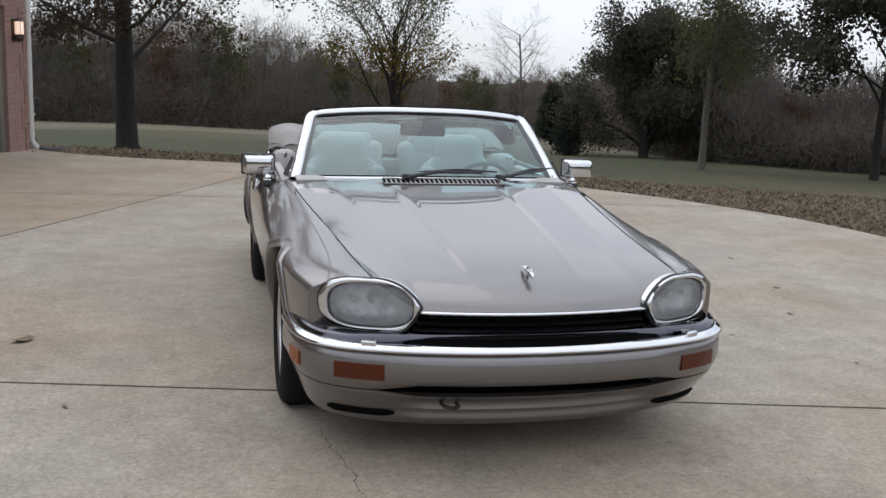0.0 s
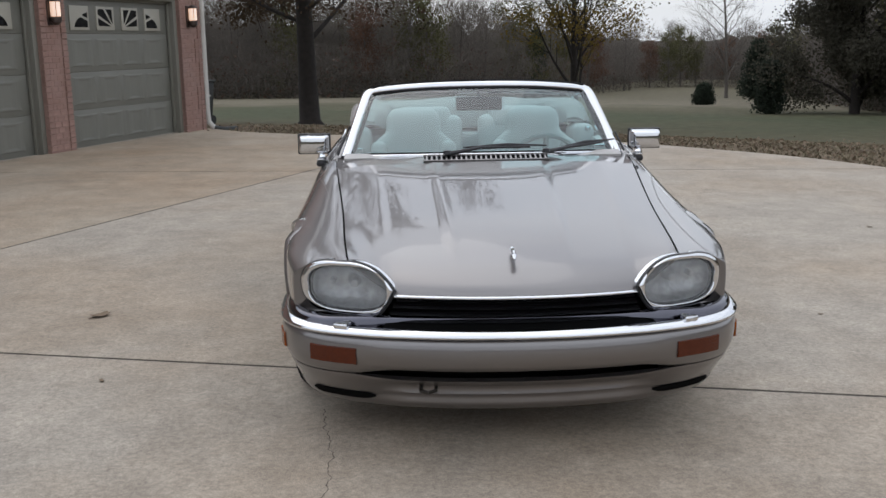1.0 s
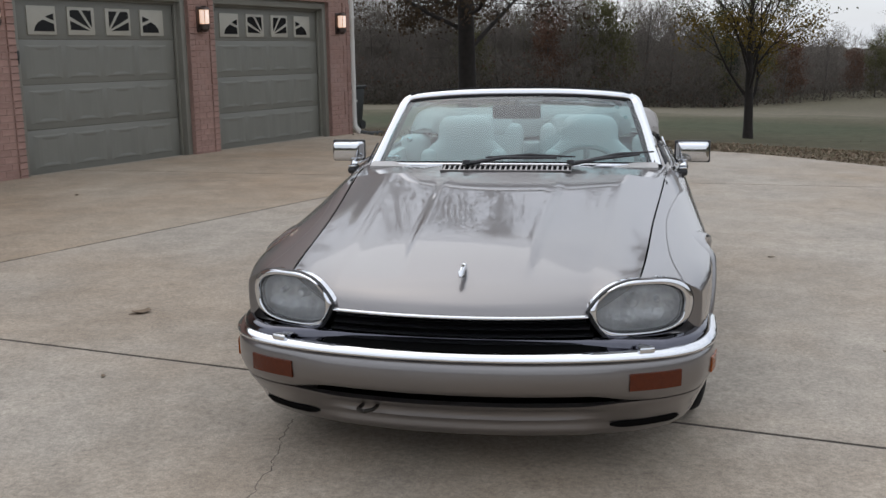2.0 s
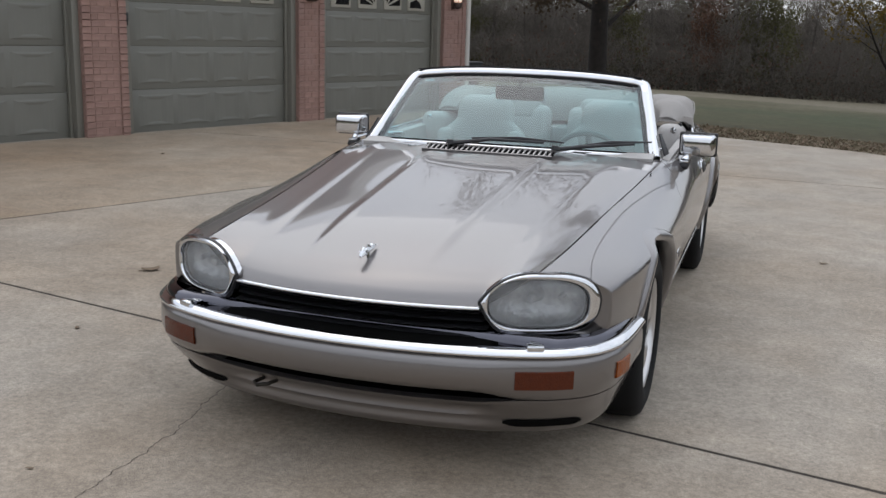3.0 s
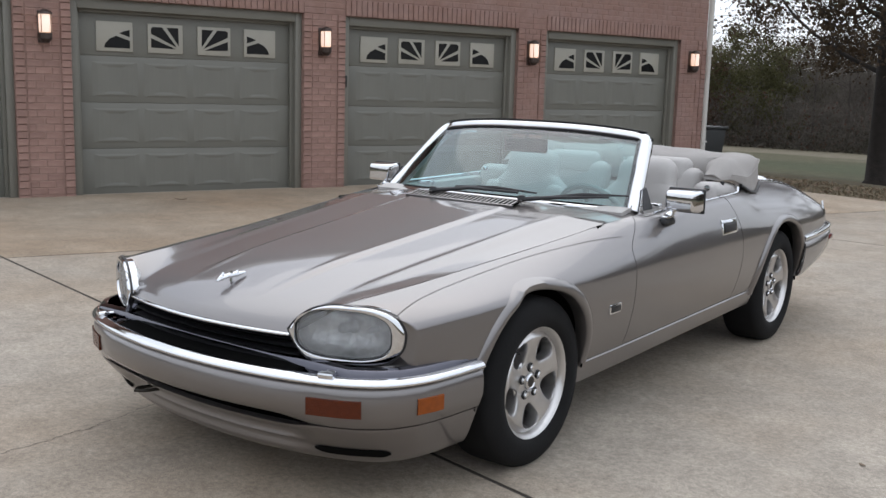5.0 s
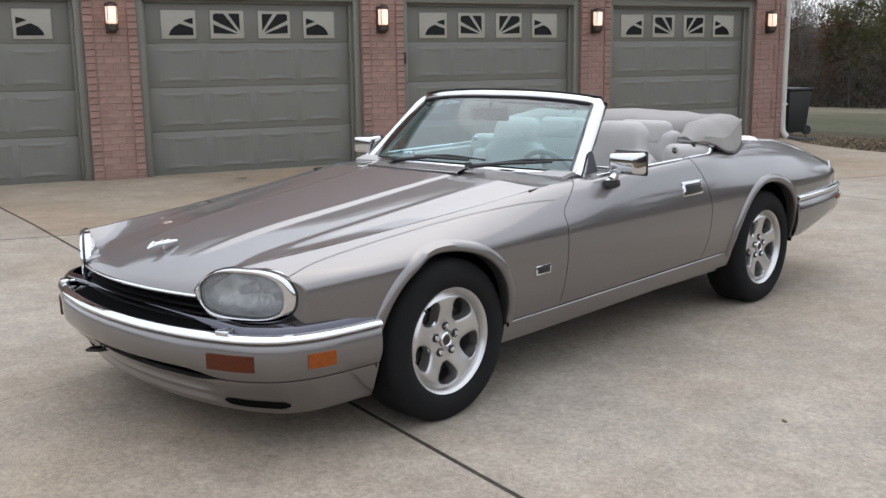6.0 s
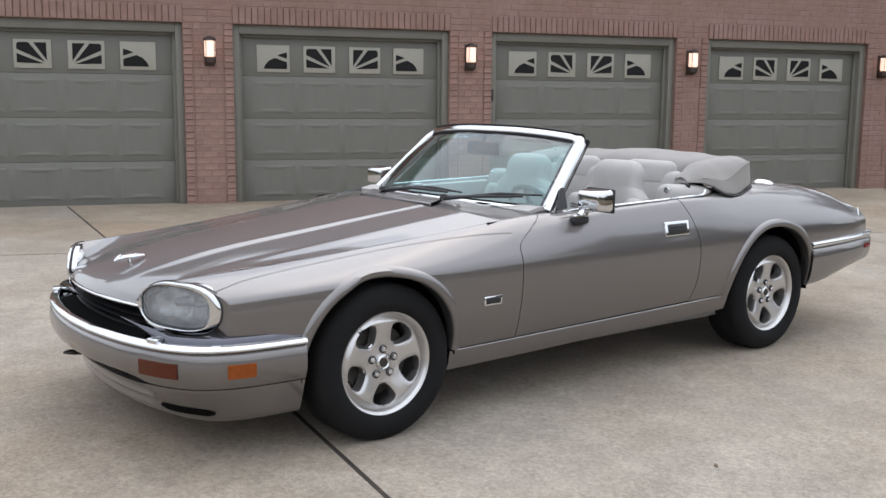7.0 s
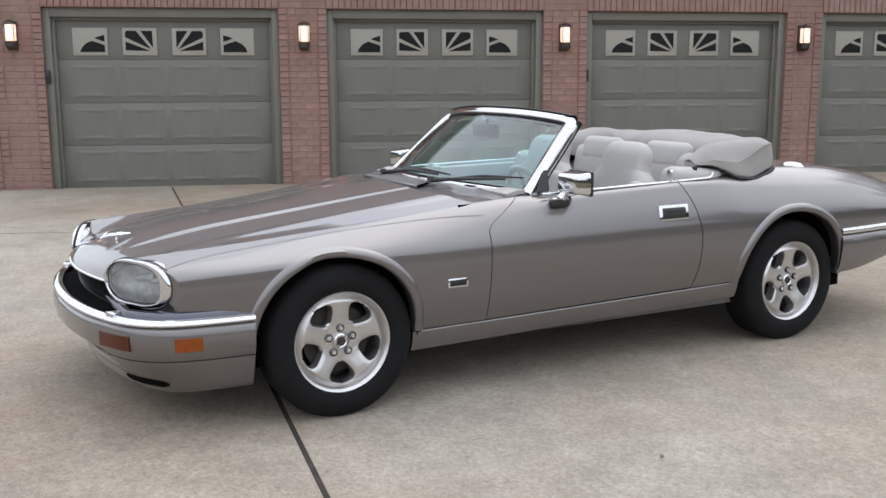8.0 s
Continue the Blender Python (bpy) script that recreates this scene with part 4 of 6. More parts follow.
def build_front_bumper(car):
    def cover(w):
        k = smooth01(0.34, 0.50, w)
        mid = [(-0.05, 0.447), (-0.012, 0.449), (0.010, 0.440), (0.018, 0.425), (0.020, 0.39), (0.017, 0.355), (0.006, 0.337), (-0.014, 0.328), (-0.05, 0.324)]
        end = [(-0.05, 0.447), (-0.012, 0.449), (0.004, 0.440), (0.010, 0.425), (0.012, 0.39), (0.010, 0.355), (-0.001, 0.325), (-0.010, 0.309), (-0.024, 0.3065)]
        return [(a[0] + (b[0] - a[0]) * k, a[1] + (b[1] - a[1]) * k) for a, b in zip(mid, end)]

    def valance(w):
        k, low = smooth01(0.34, 0.50, w), smooth01(0.58, 0.88, w)
        # a ledge under the slot, then two shallow ridges down to the lip
        mid = [(-0.085, 0.282), (-0.07, 0.272), (-0.075, 0.262), (-0.105, 0.25), (-0.114, 0.232), (-0.111, 0.222), (-0.110, 0.216), (-0.117, 0.209), (-0.118, 0.196), (-0.115, 0.187), (-0.117, 0.176), (-0.135, 0.160), (-0.175, 0.141), (-0.34, 0.155)]
        turn = [(-0.024, 0.3065), (-0.012, 0.3045), (-0.016, 0.293), (-0.038, 0.268), (-0.055, 0.246), (-0.07, 0.234), (-0.078, 0.225), (-0.088, 0.216), (-0.096, 0.207), (-0.102, 0.196), (-0.108, 0.184), (-0.125, 0.166), (-0.16, 0.148), (-0.32, 0.16)]
        end = [(-0.024, 0.3065), (-0.012, 0.3045), (-0.014, 0.297), (-0.024, 0.27), (-0.031, 0.25), (-0.037, 0.236), (-0.041, 0.224), (-0.046, 0.212), (-0.051, 0.200), (-0.056, 0.190), (-0.061, 0.180), (-0.070, 0.168), (-0.092, 0.157), (-0.25, 0.17)]
        out = []
        for a, b, c in zip(mid, turn, end):
            p = (a[0] + (b[0] - a[0]) * k, a[1] + (b[1] - a[1]) * k)
            p = (p[0] + (c[0] - p[0]) * low, p[1] + (c[1] - p[1]) * low)
            out.append((p[0], p[1] - 0.09 * (1 - low) * max(0.0, 0.25 - p[1])))
        return out

    bumper = swept("front_bumper", cover, PAINT, car, "body-coloured front bumper", thick=0.004)
    swept("valance", valance, PAINT, bumper, "body-coloured chin below the bumper", thick=0.004)
    # lining of the opening, near-black so that it reads as shaded depth
    swept("air_slot_shade", lambda w: [(-0.03, 0.335), (-0.11, 0.33), (-0.16, 0.27), (-0.08, 0.26)], VOID, bumper, "air intake slot, lined in near-black for its shade", rng=(0, 0.46))
    swept("chrome_blade", lambda w: [(-0.026, 0.468), (-0.016, 0.475), (-0.005, 0.475), (0.012, 0.464), (0.018, 0.457), (0.016, 0.450), (0.004, 0.446), (-0.02, 0.445)], CHROME, bumper, "polished chrome bumper blade", thick=0.003, angle=70)
    for s in (-1, 1):
        # indicator and side marker follow the cover
        for name, lo, hi, z0, z1 in (("indicator", 0.545, 0.722, 0.346, 0.407), ("side_marker", None, None, 0.348, 0.404)):
            ring = [q for q in plan_ring() if q[0].x > 0]
            if lo:
                pick = [q for q in ring if lo - 0.012 <= q[0].x <= hi + 0.008 and q[0].y < -0.75]
            else:
                pick = [q for q in ring if -0.672 <= q[0].y <= -0.535]
            rows = []
            for p, nrm, w in pick:
                o = 0.020 - 0.008 * smooth01(0.34, 0.50, w)
                rows.append([(s * (p.x + nrm.x * k), p.y + nrm.y * k, z) for k, z in ((o - 0.004, z0), (o + 0.004, z0 + 0.003), (o + 0.005, z1 - 0.003), (o - 0.004, z1))])
            sheet(name, rows, AMBER if lo else MARKER, bumper, "amber lens" if lo else "bright orange lens", outward=(0, -1, 0) if lo else (s, 0, 0), thick=0.008, angle=30)
        # slot low in the chin: its shade is a near-black sheet, rounded at its ends
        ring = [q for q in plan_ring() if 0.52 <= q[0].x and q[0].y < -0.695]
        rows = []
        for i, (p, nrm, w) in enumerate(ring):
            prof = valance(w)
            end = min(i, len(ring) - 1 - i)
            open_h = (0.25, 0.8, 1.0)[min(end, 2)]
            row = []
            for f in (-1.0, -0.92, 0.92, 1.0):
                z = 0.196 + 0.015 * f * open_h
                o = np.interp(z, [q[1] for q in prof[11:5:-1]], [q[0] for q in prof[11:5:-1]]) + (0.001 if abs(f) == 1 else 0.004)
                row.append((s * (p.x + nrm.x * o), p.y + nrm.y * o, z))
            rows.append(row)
        sheet("chin_slot_shade", rows, VOID, bumper, "near-black sheet for the shade in the chin's slot", outward=(0, -1, 0), thick=0.006)
        # headlamp washer
        m = Matrix.Translation((s * 0.603, -0.838, 0.478)) @ pose(0, 0, 0, 0, 0, s * 22)
        washer = boxed("washer_jet", (-0.028, 0.028, -0.022, 0.016, -0.012, 0.010), CHROME, bumper, "chrome headlamp washer", bevel=0.008, m=m)
        boxed("washer_stem", (-0.012, 0.024, 0.016, 0.06, 0.0, 0.008), CHROME, washer, bevel=0.004, m=m)
    # tow eye under the chin
    bm = bmesh.new()
    tube(bm, [(-0.28, -0.80, 0.235), (-0.285, -0.875, 0.243), (-0.31, -0.905, 0.246), (-0.335, -0.875, 0.243), (-0.335, -0.80, 0.235)], 0.007, 8)
    part("tow_eye", bm, BRAKE, bumper, "dark steel tow eye")


def build_nose(car):
    """Grille opening, its slats and chrome lip, and the dark apron over the bumper."""
    # near-black sheet behind the slats stands for the shade of the opening
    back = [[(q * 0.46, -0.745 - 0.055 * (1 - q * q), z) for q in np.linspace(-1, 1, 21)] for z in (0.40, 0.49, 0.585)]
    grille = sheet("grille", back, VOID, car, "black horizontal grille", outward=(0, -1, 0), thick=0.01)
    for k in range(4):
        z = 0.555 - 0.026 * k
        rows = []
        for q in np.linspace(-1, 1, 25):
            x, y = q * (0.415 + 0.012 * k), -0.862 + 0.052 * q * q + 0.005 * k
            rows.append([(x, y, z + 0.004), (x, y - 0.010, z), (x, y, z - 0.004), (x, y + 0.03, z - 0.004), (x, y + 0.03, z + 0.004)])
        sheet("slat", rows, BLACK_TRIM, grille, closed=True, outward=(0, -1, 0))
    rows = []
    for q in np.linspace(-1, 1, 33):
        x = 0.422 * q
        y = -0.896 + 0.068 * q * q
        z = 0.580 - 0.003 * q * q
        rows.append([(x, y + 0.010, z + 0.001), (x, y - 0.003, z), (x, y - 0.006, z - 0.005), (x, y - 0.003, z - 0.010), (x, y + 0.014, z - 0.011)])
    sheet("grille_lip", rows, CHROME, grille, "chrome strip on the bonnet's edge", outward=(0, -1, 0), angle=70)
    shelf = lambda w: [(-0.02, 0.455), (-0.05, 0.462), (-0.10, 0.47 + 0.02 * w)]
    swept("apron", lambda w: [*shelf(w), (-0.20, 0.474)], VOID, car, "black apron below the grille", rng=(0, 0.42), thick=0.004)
    # shelf of the chrome bumper, its dark reflection carried by the metal's colour
    for s in (-1, 1):
        rows = [[(s * (p.x + nrm.x * o), p.y + nrm.y * o, z) for o, z in shelf(w)] for p, nrm, w in plan_ring() if p.x > 0 and w > 0.39]
        sheet("bumper_shelf", rows, DARK_CHROME, car, "polished shelf behind the bumper blade, dark reflection put into its colour", outward=(0, 0, 1), thick=0.004)
    # added strip: paints the dark reflection seen along the blade's upper edge
    swept("dark_reflection_strip", lambda w: [(-0.045, 0.50), (-0.022, 0.496), (-0.012, 0.486), (-0.010, 0.466)], DARK_CHROME, car, "added strip coloured as the dark reflection between wing and bumper", rng=(0.56, 1), thick=0.003)


def build_headlamp(car, s):
    lamp = new("headlamp")
    lamp.parent = car
    lamp["label"] = "oblong headlamp in a chrome bezel"

    def ring(scale, depth, n=64):
        return [(s * p.x, p.y, p.z) for p in (lamp_point(k, scale, depth) for k in range(n))]

    def oval(scale, depth, n=64):
        """The lens: a stadium set a little inwards in the bezel."""
        out = []
        for k in range(n):
            t = math.pi - 2 * math.pi * k / n
            a = -0.045 + 0.815 * scale * math.copysign(abs(math.cos(t)) ** 0.72, math.cos(t))
            b = -0.01 + 0.825 * scale * math.copysign(abs(math.sin(t)) ** 0.72, math.sin(t))
            p = LAMP_C + LAMP_A * (a * LAMP_HW) + LAMP_B * (b * LAMP_HH) + LAMP_N * depth
            out.append((s * p.x, p.y, p.z))
        return out
    bezel = [ring(1.012, -0.035), ring(1.012, -0.008), ring(1.0, 0.002), ring(0.98, 0.007), oval(1.055, 0.007), oval(1.045, 0.006), oval(1.035, -0.002), oval(1.02, -0.014)]
    sheet("bezel", bezel, CHROME, lamp, "polished chrome bezel", closed=True, outward=(0, -1, 0), angle=70)
    sheet("lamp_gasket", [ring(1.045, -0.012), ring(1.035, -0.003), ring(1.008, -0.004), ring(1.0, -0.02)], BLACK_TRIM, lamp, "black rubber gasket", closed=True, outward=(0, -1, 0))
    sheet("inner_rim", [oval(1.025, -0.004), oval(1.0, -0.006), oval(0.985, -0.016)], BLACK_TRIM, lamp, "dark inner rim", closed=True, outward=(0, -1, 0))
    bowl = [oval(1.0 * math.sqrt(max(1 - (k / 8) ** 2, 0.0004)), -0.014 - 0.07 * (k / 8)) for k in range(9)]
    sheet("reflector", bowl, REFLECTOR, lamp, closed=True, outward=(0, -1, 0), angle=70)
    for a, size in ((-0.05, 0.017), (0.42, 0.010)):
        p = LAMP_C + LAMP_A * (a * LAMP_HW) + LAMP_N * -0.052
        bm = bmesh.new()
        spun(bm, [(0.0, -0.034), (size * 0.7, -0.032), (size, -0.02), (size, 0.014), (size * 1.5, 0.03)], "y", 18, Matrix.Translation((s * p.x, p.y, p.z + 0.012)))
        part("bulb_shield", bm, REFLECTOR, lamp, "round bulb shield")
    dome = [oval(1.02 * math.cos(k / 8 * math.pi / 2) + 0.001, -0.006 + 0.014 * math.sin(k / 8 * math.pi / 2)) for k in range(9)]
    glass = sheet("lens", dome, LENS, lamp, "fluted clear glass lens", closed=True, outward=(0, -1, 0), angle=80)
    glass.visible_shadow = False


def window_half(r):
    """Half the width of the rounded window between two spokes, at a radius."""
    k = (r - 0.085) / 0.092
    return 0.070 * k ** 0.66 * (1 - k ** 7) ** 0.5 if 0 < k < 1 else 0.0


def build_wheel(car, x, y, s):
    wheel = new("wheel")
    wheel.parent = car
    wheel.location = (x, y, HUB_Z)
    wheel["label"] = "five-spoke silver alloy wheel with black tyre"
    R = TYRE_R
    bm = bmesh.new()
    w = 0.108
    prof = [(0.212, s * -w), (0.24, s * -(w + 0.008)), (0.28, s * -(w + 0.004)), (R - 0.012, s * -(w - 0.015)), (R - 0.001, s * -(w - 0.035)), (R, 0), (R - 0.001, s * (w - 0.035)), (R - 0.006, s * (w - 0.022)), (R - 0.016, s * (w - 0.008)), (0.287, s * (w + 0.001)), (0.266, s * (w + 0.008)), (0.245, s * (w + 0.009)), (0.225, s * (w + 0.004)), (0.213, s * (w - 0.004)), (0.208, s * (w - 0.012))]
    spun(bm, prof, "x", 72)
    for v in bm.verts:
        v.co.z = max(v.co.z, -HUB_Z - 0.0145 * (x + v.co.x))
    part("tyre", bm, RUBBER, wheel, "black tyre", angle=50)
    bm = bmesh.new()
    spun(bm, [(0.190, s * -0.1), (0.188, s * 0.035), (0.193, s * 0.07), (0.197, s * 0.088), (0.204, s * 0.098), (0.2125, s * 0.102), (0.2155, s * 0.099), (0.216, s * 0.09)], "x", 72)
    rim = part("rim", bm, ALLOY, wheel, "polished alloy rim", angle=50)
    # five star spokes with peaked windows between them
    for k in range(5):
        a = math.pi / 2 + 2 * math.pi * k / 5
        rows = []
        for r in [0.045, 0.065, 0.082, *(0.131 - 0.0459 * np.cos(np.linspace(0, math.pi, 25))), 0.182, 0.189, 0.195, 0.1975]:
            gap = window_half(r)
            face = 0.066 + 0.020 * smooth01(0.05, 0.17, r) - 0.016 * smooth01(0.168, 0.197, r)
            drop = smooth01(0.0, 0.014, gap)
            wide = math.pi / 5 - gap / r
            row = []
            for q, dx, tuck in ((-1, -0.05, 0.05), (-1, -0.010, 0), (-0.93, -0.002, 0), (-0.7, 0.002, 0), (-0.35, 0.003, 0), (0, 0.003, 0), (0.35, 0.003, 0), (0.7, 0.002, 0), (0.93, -0.002, 0), (1, -0.010, 0), (1, -0.05, -0.05)):
                w = a + q * wide
                row.append((s * (face + dx * (drop if dx < 0 else 1)), r * math.cos(w), r * math.sin(w)))
            rows.append(row)
        sheet("spoke", rows, ALLOY, rim, outward=(s, 0, 0), angle=45, thick=0.006)
    bm = bmesh.new()
    spun(bm, [(0.092, s * 0.03), (0.092, s * 0.060), (0.080, s * 0.069), (0.04, s * 0.072), (0.036, s * 0.066), (0.0, s * 0.066)], "x", 40)
    hub = part("hub", bm, ALLOY, wheel, angle=30)
    bm = bmesh.new()
    spun(bm, [(0.031, s * 0.064), (0.031, s * 0.076), (0.026, s * 0.080), (0.023, s * 0.077), (0.0, s * 0.077)], "x", 28)
    part("centre_cap", bm, CHROME, hub, "centre cap with dark emblem")
    bm = bmesh.new()
    spun(bm, [(0.0205, s * 0.0765), (0.019, s * 0.0785), (0.006, s * 0.080), (0.0, s * 0.080)], "x", 20)
    part("emblem", bm, BRAKE, hub)
    for k in range(5):
        a = math.pi / 2 + 2 * math.pi * k / 5
        m = Matrix.Translation((0, 0.055 * math.cos(a), 0.055 * math.sin(a)))
        bm = bmesh.new()
        spun(bm, [(0.0175, s * 0.060), (0.0175, s * 0.0745), (0.0155, s * 0.0765), (0.0135, s * 0.070)], "x", 16, m)
        part("nut_well", bm, BLACK_TRIM, hub)
        bm = bmesh.new()
        spun(bm, [(0.0125, s * 0.06), (0.0125, s * 0.078), (0.009, s * 0.084), (0.0, s * 0.085)], "x", 6, m)
        part("lug_nut", bm, CHROME, hub)
    bm = bmesh.new()
    spun(bm, [(0.05, s * 0.0), (0.145, s * 0.0), (0.145, s * 0.018), (0.05, s * 0.018)], "x", 40)
    part("brake_disc", bm, BRAKE, wheel, "rusty grey brake disc")
    bm = bmesh.new()
    spun(bm, [(0.0, s * -0.05), (0.187, s * -0.05)], "x", 40)
    part("back_plate", bm, BLACK_TRIM, wheel)
    bm = bmesh.new()
    va = radians(130)
    tube(bm, [(s * 0.07, 0.185 * math.cos(va), 0.185 * math.sin(va)), (s * 0.095, 0.172 * math.cos(va), 0.172 * math.sin(va))], 0.004, 6)
    part("valve", bm, BLACK_TRIM, wheel)


STICKERS = ((0.85, 0.85), (0.90, 0.70))
STICKER = material("sticker_paper", (0.608, 0.608, 0.599), 0.6, vary=0.05, scale=30)


def build_windscreen(car):
    n = 33

    def base(q):
        return Vector((q * 0.690, 0.800 + 0.195 * abs(q) ** 2.1, 0.876 - 0.022 * abs(q) ** 2.2))

    def top(q):
        return Vector((q * 0.585, 1.235 + 0.075 * abs(q) ** 2.1, 1.196 - 0.032 * abs(q) ** 2.6))
    qs = np.linspace(-1, 1, n)
    rows = []
    for t in np.linspace(0, 1, 15):
        rows.append([base(q).lerp(top(q), t) + Vector((0, -0.012, 0.008)) * math.sin(math.pi * t) for q in qs])
    glass = sheet("windscreen", rows, WINDSCREEN, car, "green-tinted curved windscreen", outward=(0, -1, 1), angle=80)
    glass.visible_shadow = False
    # chrome frame: pillars and header, wide flat section with a dark inner seal
    path = [base(-1).lerp(top(-1), t) for t in np.linspace(-0.02, 0.9, 14)]
    loop = [*path]
    corner = spline([tuple(base(-1).lerp(top(-1), 0.9)), tuple(top(-0.99) + Vector((0.0, 0.0, -0.006))), tuple(top(-0.93))], 8)
    loop += [Vector(c) for c in corner[1:]]
    loop += [top(q) for q in np.linspace(-0.9, 0, 20)]
    loop += [Vector((-p.x, p.y, p.z)) for p in loop[-2::-1]]
    def strip(name, prof, mat, label):
        rows = []
        for i, p in enumerate(loop):
            d = (loop[min(i + 1, len(loop) - 1)] - loop[max(i - 1, 0)]).normalized()
            face = Vector((0, -0.62, 0.78))
            face = (face - d * face.dot(d)).normalized()
            out = d.cross(face).normalized()
            if out.dot(p - Vector((0, 1.0, 0.9))) < 0:
                out = -out
            rows.append([p + out * a + face * b for a, b in prof])
        sheet(name, rows, mat, glass, label, closed=True, angle=60)
    strip("screen_frame", [(-0.008, 0.006), (-0.002, 0.013), (0.026, 0.016), (0.042, 0.006), (0.048, -0.025), (0.03, -0.055), (-0.004, -0.05)], CHROME, "chrome windscreen frame")
    strip("screen_seal", [(-0.024, 0.002), (-0.021, 0.005), (-0.004, 0.007), (-0.004, -0.008), (-0.024, -0.008)], RUBBER, "black rubber seal")
    rows = [[base(q) + Vector((0, dy, dz)) for q in qs] for dy, dz in ((-0.014, -0.003), (-0.011, 0.005), (-0.003, 0.008))]
    sheet("lower_seal", rows, CHROME, glass, "chrome lower screen trim", outward=(0, -1, 1), thick=0.004)
    rows = [[base(q) + Vector((0, -0.002 + 0.62 * k * 0.02, 0.006 + 0.45 * k * 0.02)) for q in qs] for k in (0, 1)]
    sheet("lower_rubber", rows, RUBBER, glass, "black rubber seal", outward=(0, -1, 1), thick=0.005)
    # header rail behind the chrome
    rows = [[top(q) + Vector((0, dy, dz)) for q in qs] for dy, dz in ((0.012, 0.036), (0.045, 0.034), (0.062, 0.015), (0.05, -0.012), (0.015, -0.02))]
    sheet("header_rail", rows, BLACK_TRIM, glass, "black hood latch rail", outward=(0, 1, 0.5), thick=0.004)
    # rubber seals behind the pillars and small stickers inside the glass
    for s in (-1, 1):
        bm = bmesh.new()
        tube(bm, [base(s).lerp(top(s), t) + Vector((s * 0.012, 0.062, -0.004)) for t in np.linspace(0.0, 1.0, 12)], 0.014, 8)
        part("pillar_seal", bm, RUBBER, glass, "black rubber pillar seal")
    for q, t in STICKERS:
        rows = [[base(q + dq).lerp(top(q + dq), t + dt) + Vector((0, 0.006, -0.002)) for dq in (-0.016, 0.016)] for dt in (-0.022, 0.022)]
        sheet("sticker", rows, STICKER, glass, "small white sticker", outward=(0, -1, 1), thick=0.001)
    # interior mirror
    mirror = boxed("interior_mirror", (-0.125, 0.125, -0.012, 0.014, -0.036, 0.036), BLACK_TRIM, glass, "black interior mirror", bevel=0.012, m=Matrix.Translation((0, 1.20, 1.105)))
    bm = bmesh.new()
    tube(bm, [(0, 1.20, 1.13), (0, 1.215, 1.165)], 0.008, 8)
    part("mirror_stem", bm, BLACK_TRIM, mirror)
    # wipers
    for pts, tip in (([(0.30, 0.715, 0.892), (0.42, 0.80, 0.905), (0.62, 0.935, 0.915)], 0), ([(-0.19, 0.69, 0.893), (-0.02, 0.76, 0.915), (0.23, 0.79, 0.912)], 1)):
        bm = bmesh.new()
        tube(bm, [Vector(p) for p in pts], [0.012, 0.008, 0.006], 8)
        wiper = part("wiper_arm", bm, BLACK_TRIM, car, "black wiper arm")
        a, b = Vector(pts[1]), Vector(pts[2])
        e = a + (b - a) * 1.35
        f = a + (a - b) * 0.35
        bm = bmesh.new()
        tube(bm, [f + Vector((0, 0.012, 0.0)), (a + b) / 2 + Vector((0, 0.012, 0.012)), e + Vector((0, 0.012, 0.004))], [0.004, 0.008, 0.004], 6)
        part("wiper_blade", bm, BLACK_TRIM, wiper)
        bm = bmesh.new()
        spun(bm, [(0.0, 0.02), (0.016, 0.018), (0.02, 0.0)], "z", 14, Matrix.Translation(pts[0]))
        part("pivot_cap", bm, BLACK_TRIM, wiper)


def build_door_mirror(car, s):
    mirror = new("door_mirror")
    mirror.parent = car
    mirror["label"] = "chrome door mirror on a dark foot"
    bm = bmesh.new()
    box(bm, -0.085, 0.085, -0.062, 0.03, -0.052, 0.052, 0.016, seg=4)
    for v in bm.verts:
        k = 1 - 0.20 * min(1, max(0, (0.03 - v.co.y) / 0.092)) ** 1.6
        v.co.x *= k
        v.co.z *= k
        v.co = Matrix.Translation((s * 0.888, 1.150, 0.908)) @ Vector((s * v.co.x, v.co.y, v.co.z))
    part("shell", bm, CHROME, mirror, "polished chrome mirror shell", angle=60)
    boxed("glass", (-0.072, 0.072, 0.028, 0.034, -0.042, 0.042), CHROME, mirror, "mirror glass", bevel=0.002, m=Matrix.Translation((s * 0.888, 1.151, 0.908)))
    boxed("shell_rim", (-0.088, 0.088, 0.014, 0.03, -0.056, 0.056), BLACK_TRIM, mirror, bevel=0.008, m=Matrix.Translation((s * 0.888, 1.151, 0.908)))
    bm = bmesh.new()
    tube(bm, [(s * 0.842, 1.095, 0.835), (s * 0.846, 1.11, 0.858), (s * 0.858, 1.135, 0.882)], [0.024, 0.016, 0.022], 12)
    part("stem", bm, CHROME, mirror)
    foot = boxed("foot", (-0.026, 0.018, -0.048, 0.048, -0.024, 0.010), BLACK_TRIM, mirror, bevel=0.012, m=Matrix.Translation((s * 0.842, 1.09, 0.822)))
    boxed("foot_cap", (-0.024, 0.017, -0.043, 0.043, 0.008, 0.020), CHROME, foot, bevel=0.008, m=Matrix.Translation((s * 0.842, 1.09, 0.822)))
    # quarter trim at the foot of the pillar
    rows = [[(s * 0.755, 1.02, 0.86), (s * 0.765, 1.085, 0.866)], [(s * 0.715, 1.085, 0.955), (s * 0.72, 1.105, 0.955)]]
    sheet("pillar_fillet", rows, BLACK_TRIM, mirror, outward=(s, 0, 0), thick=0.008)
    return mirror


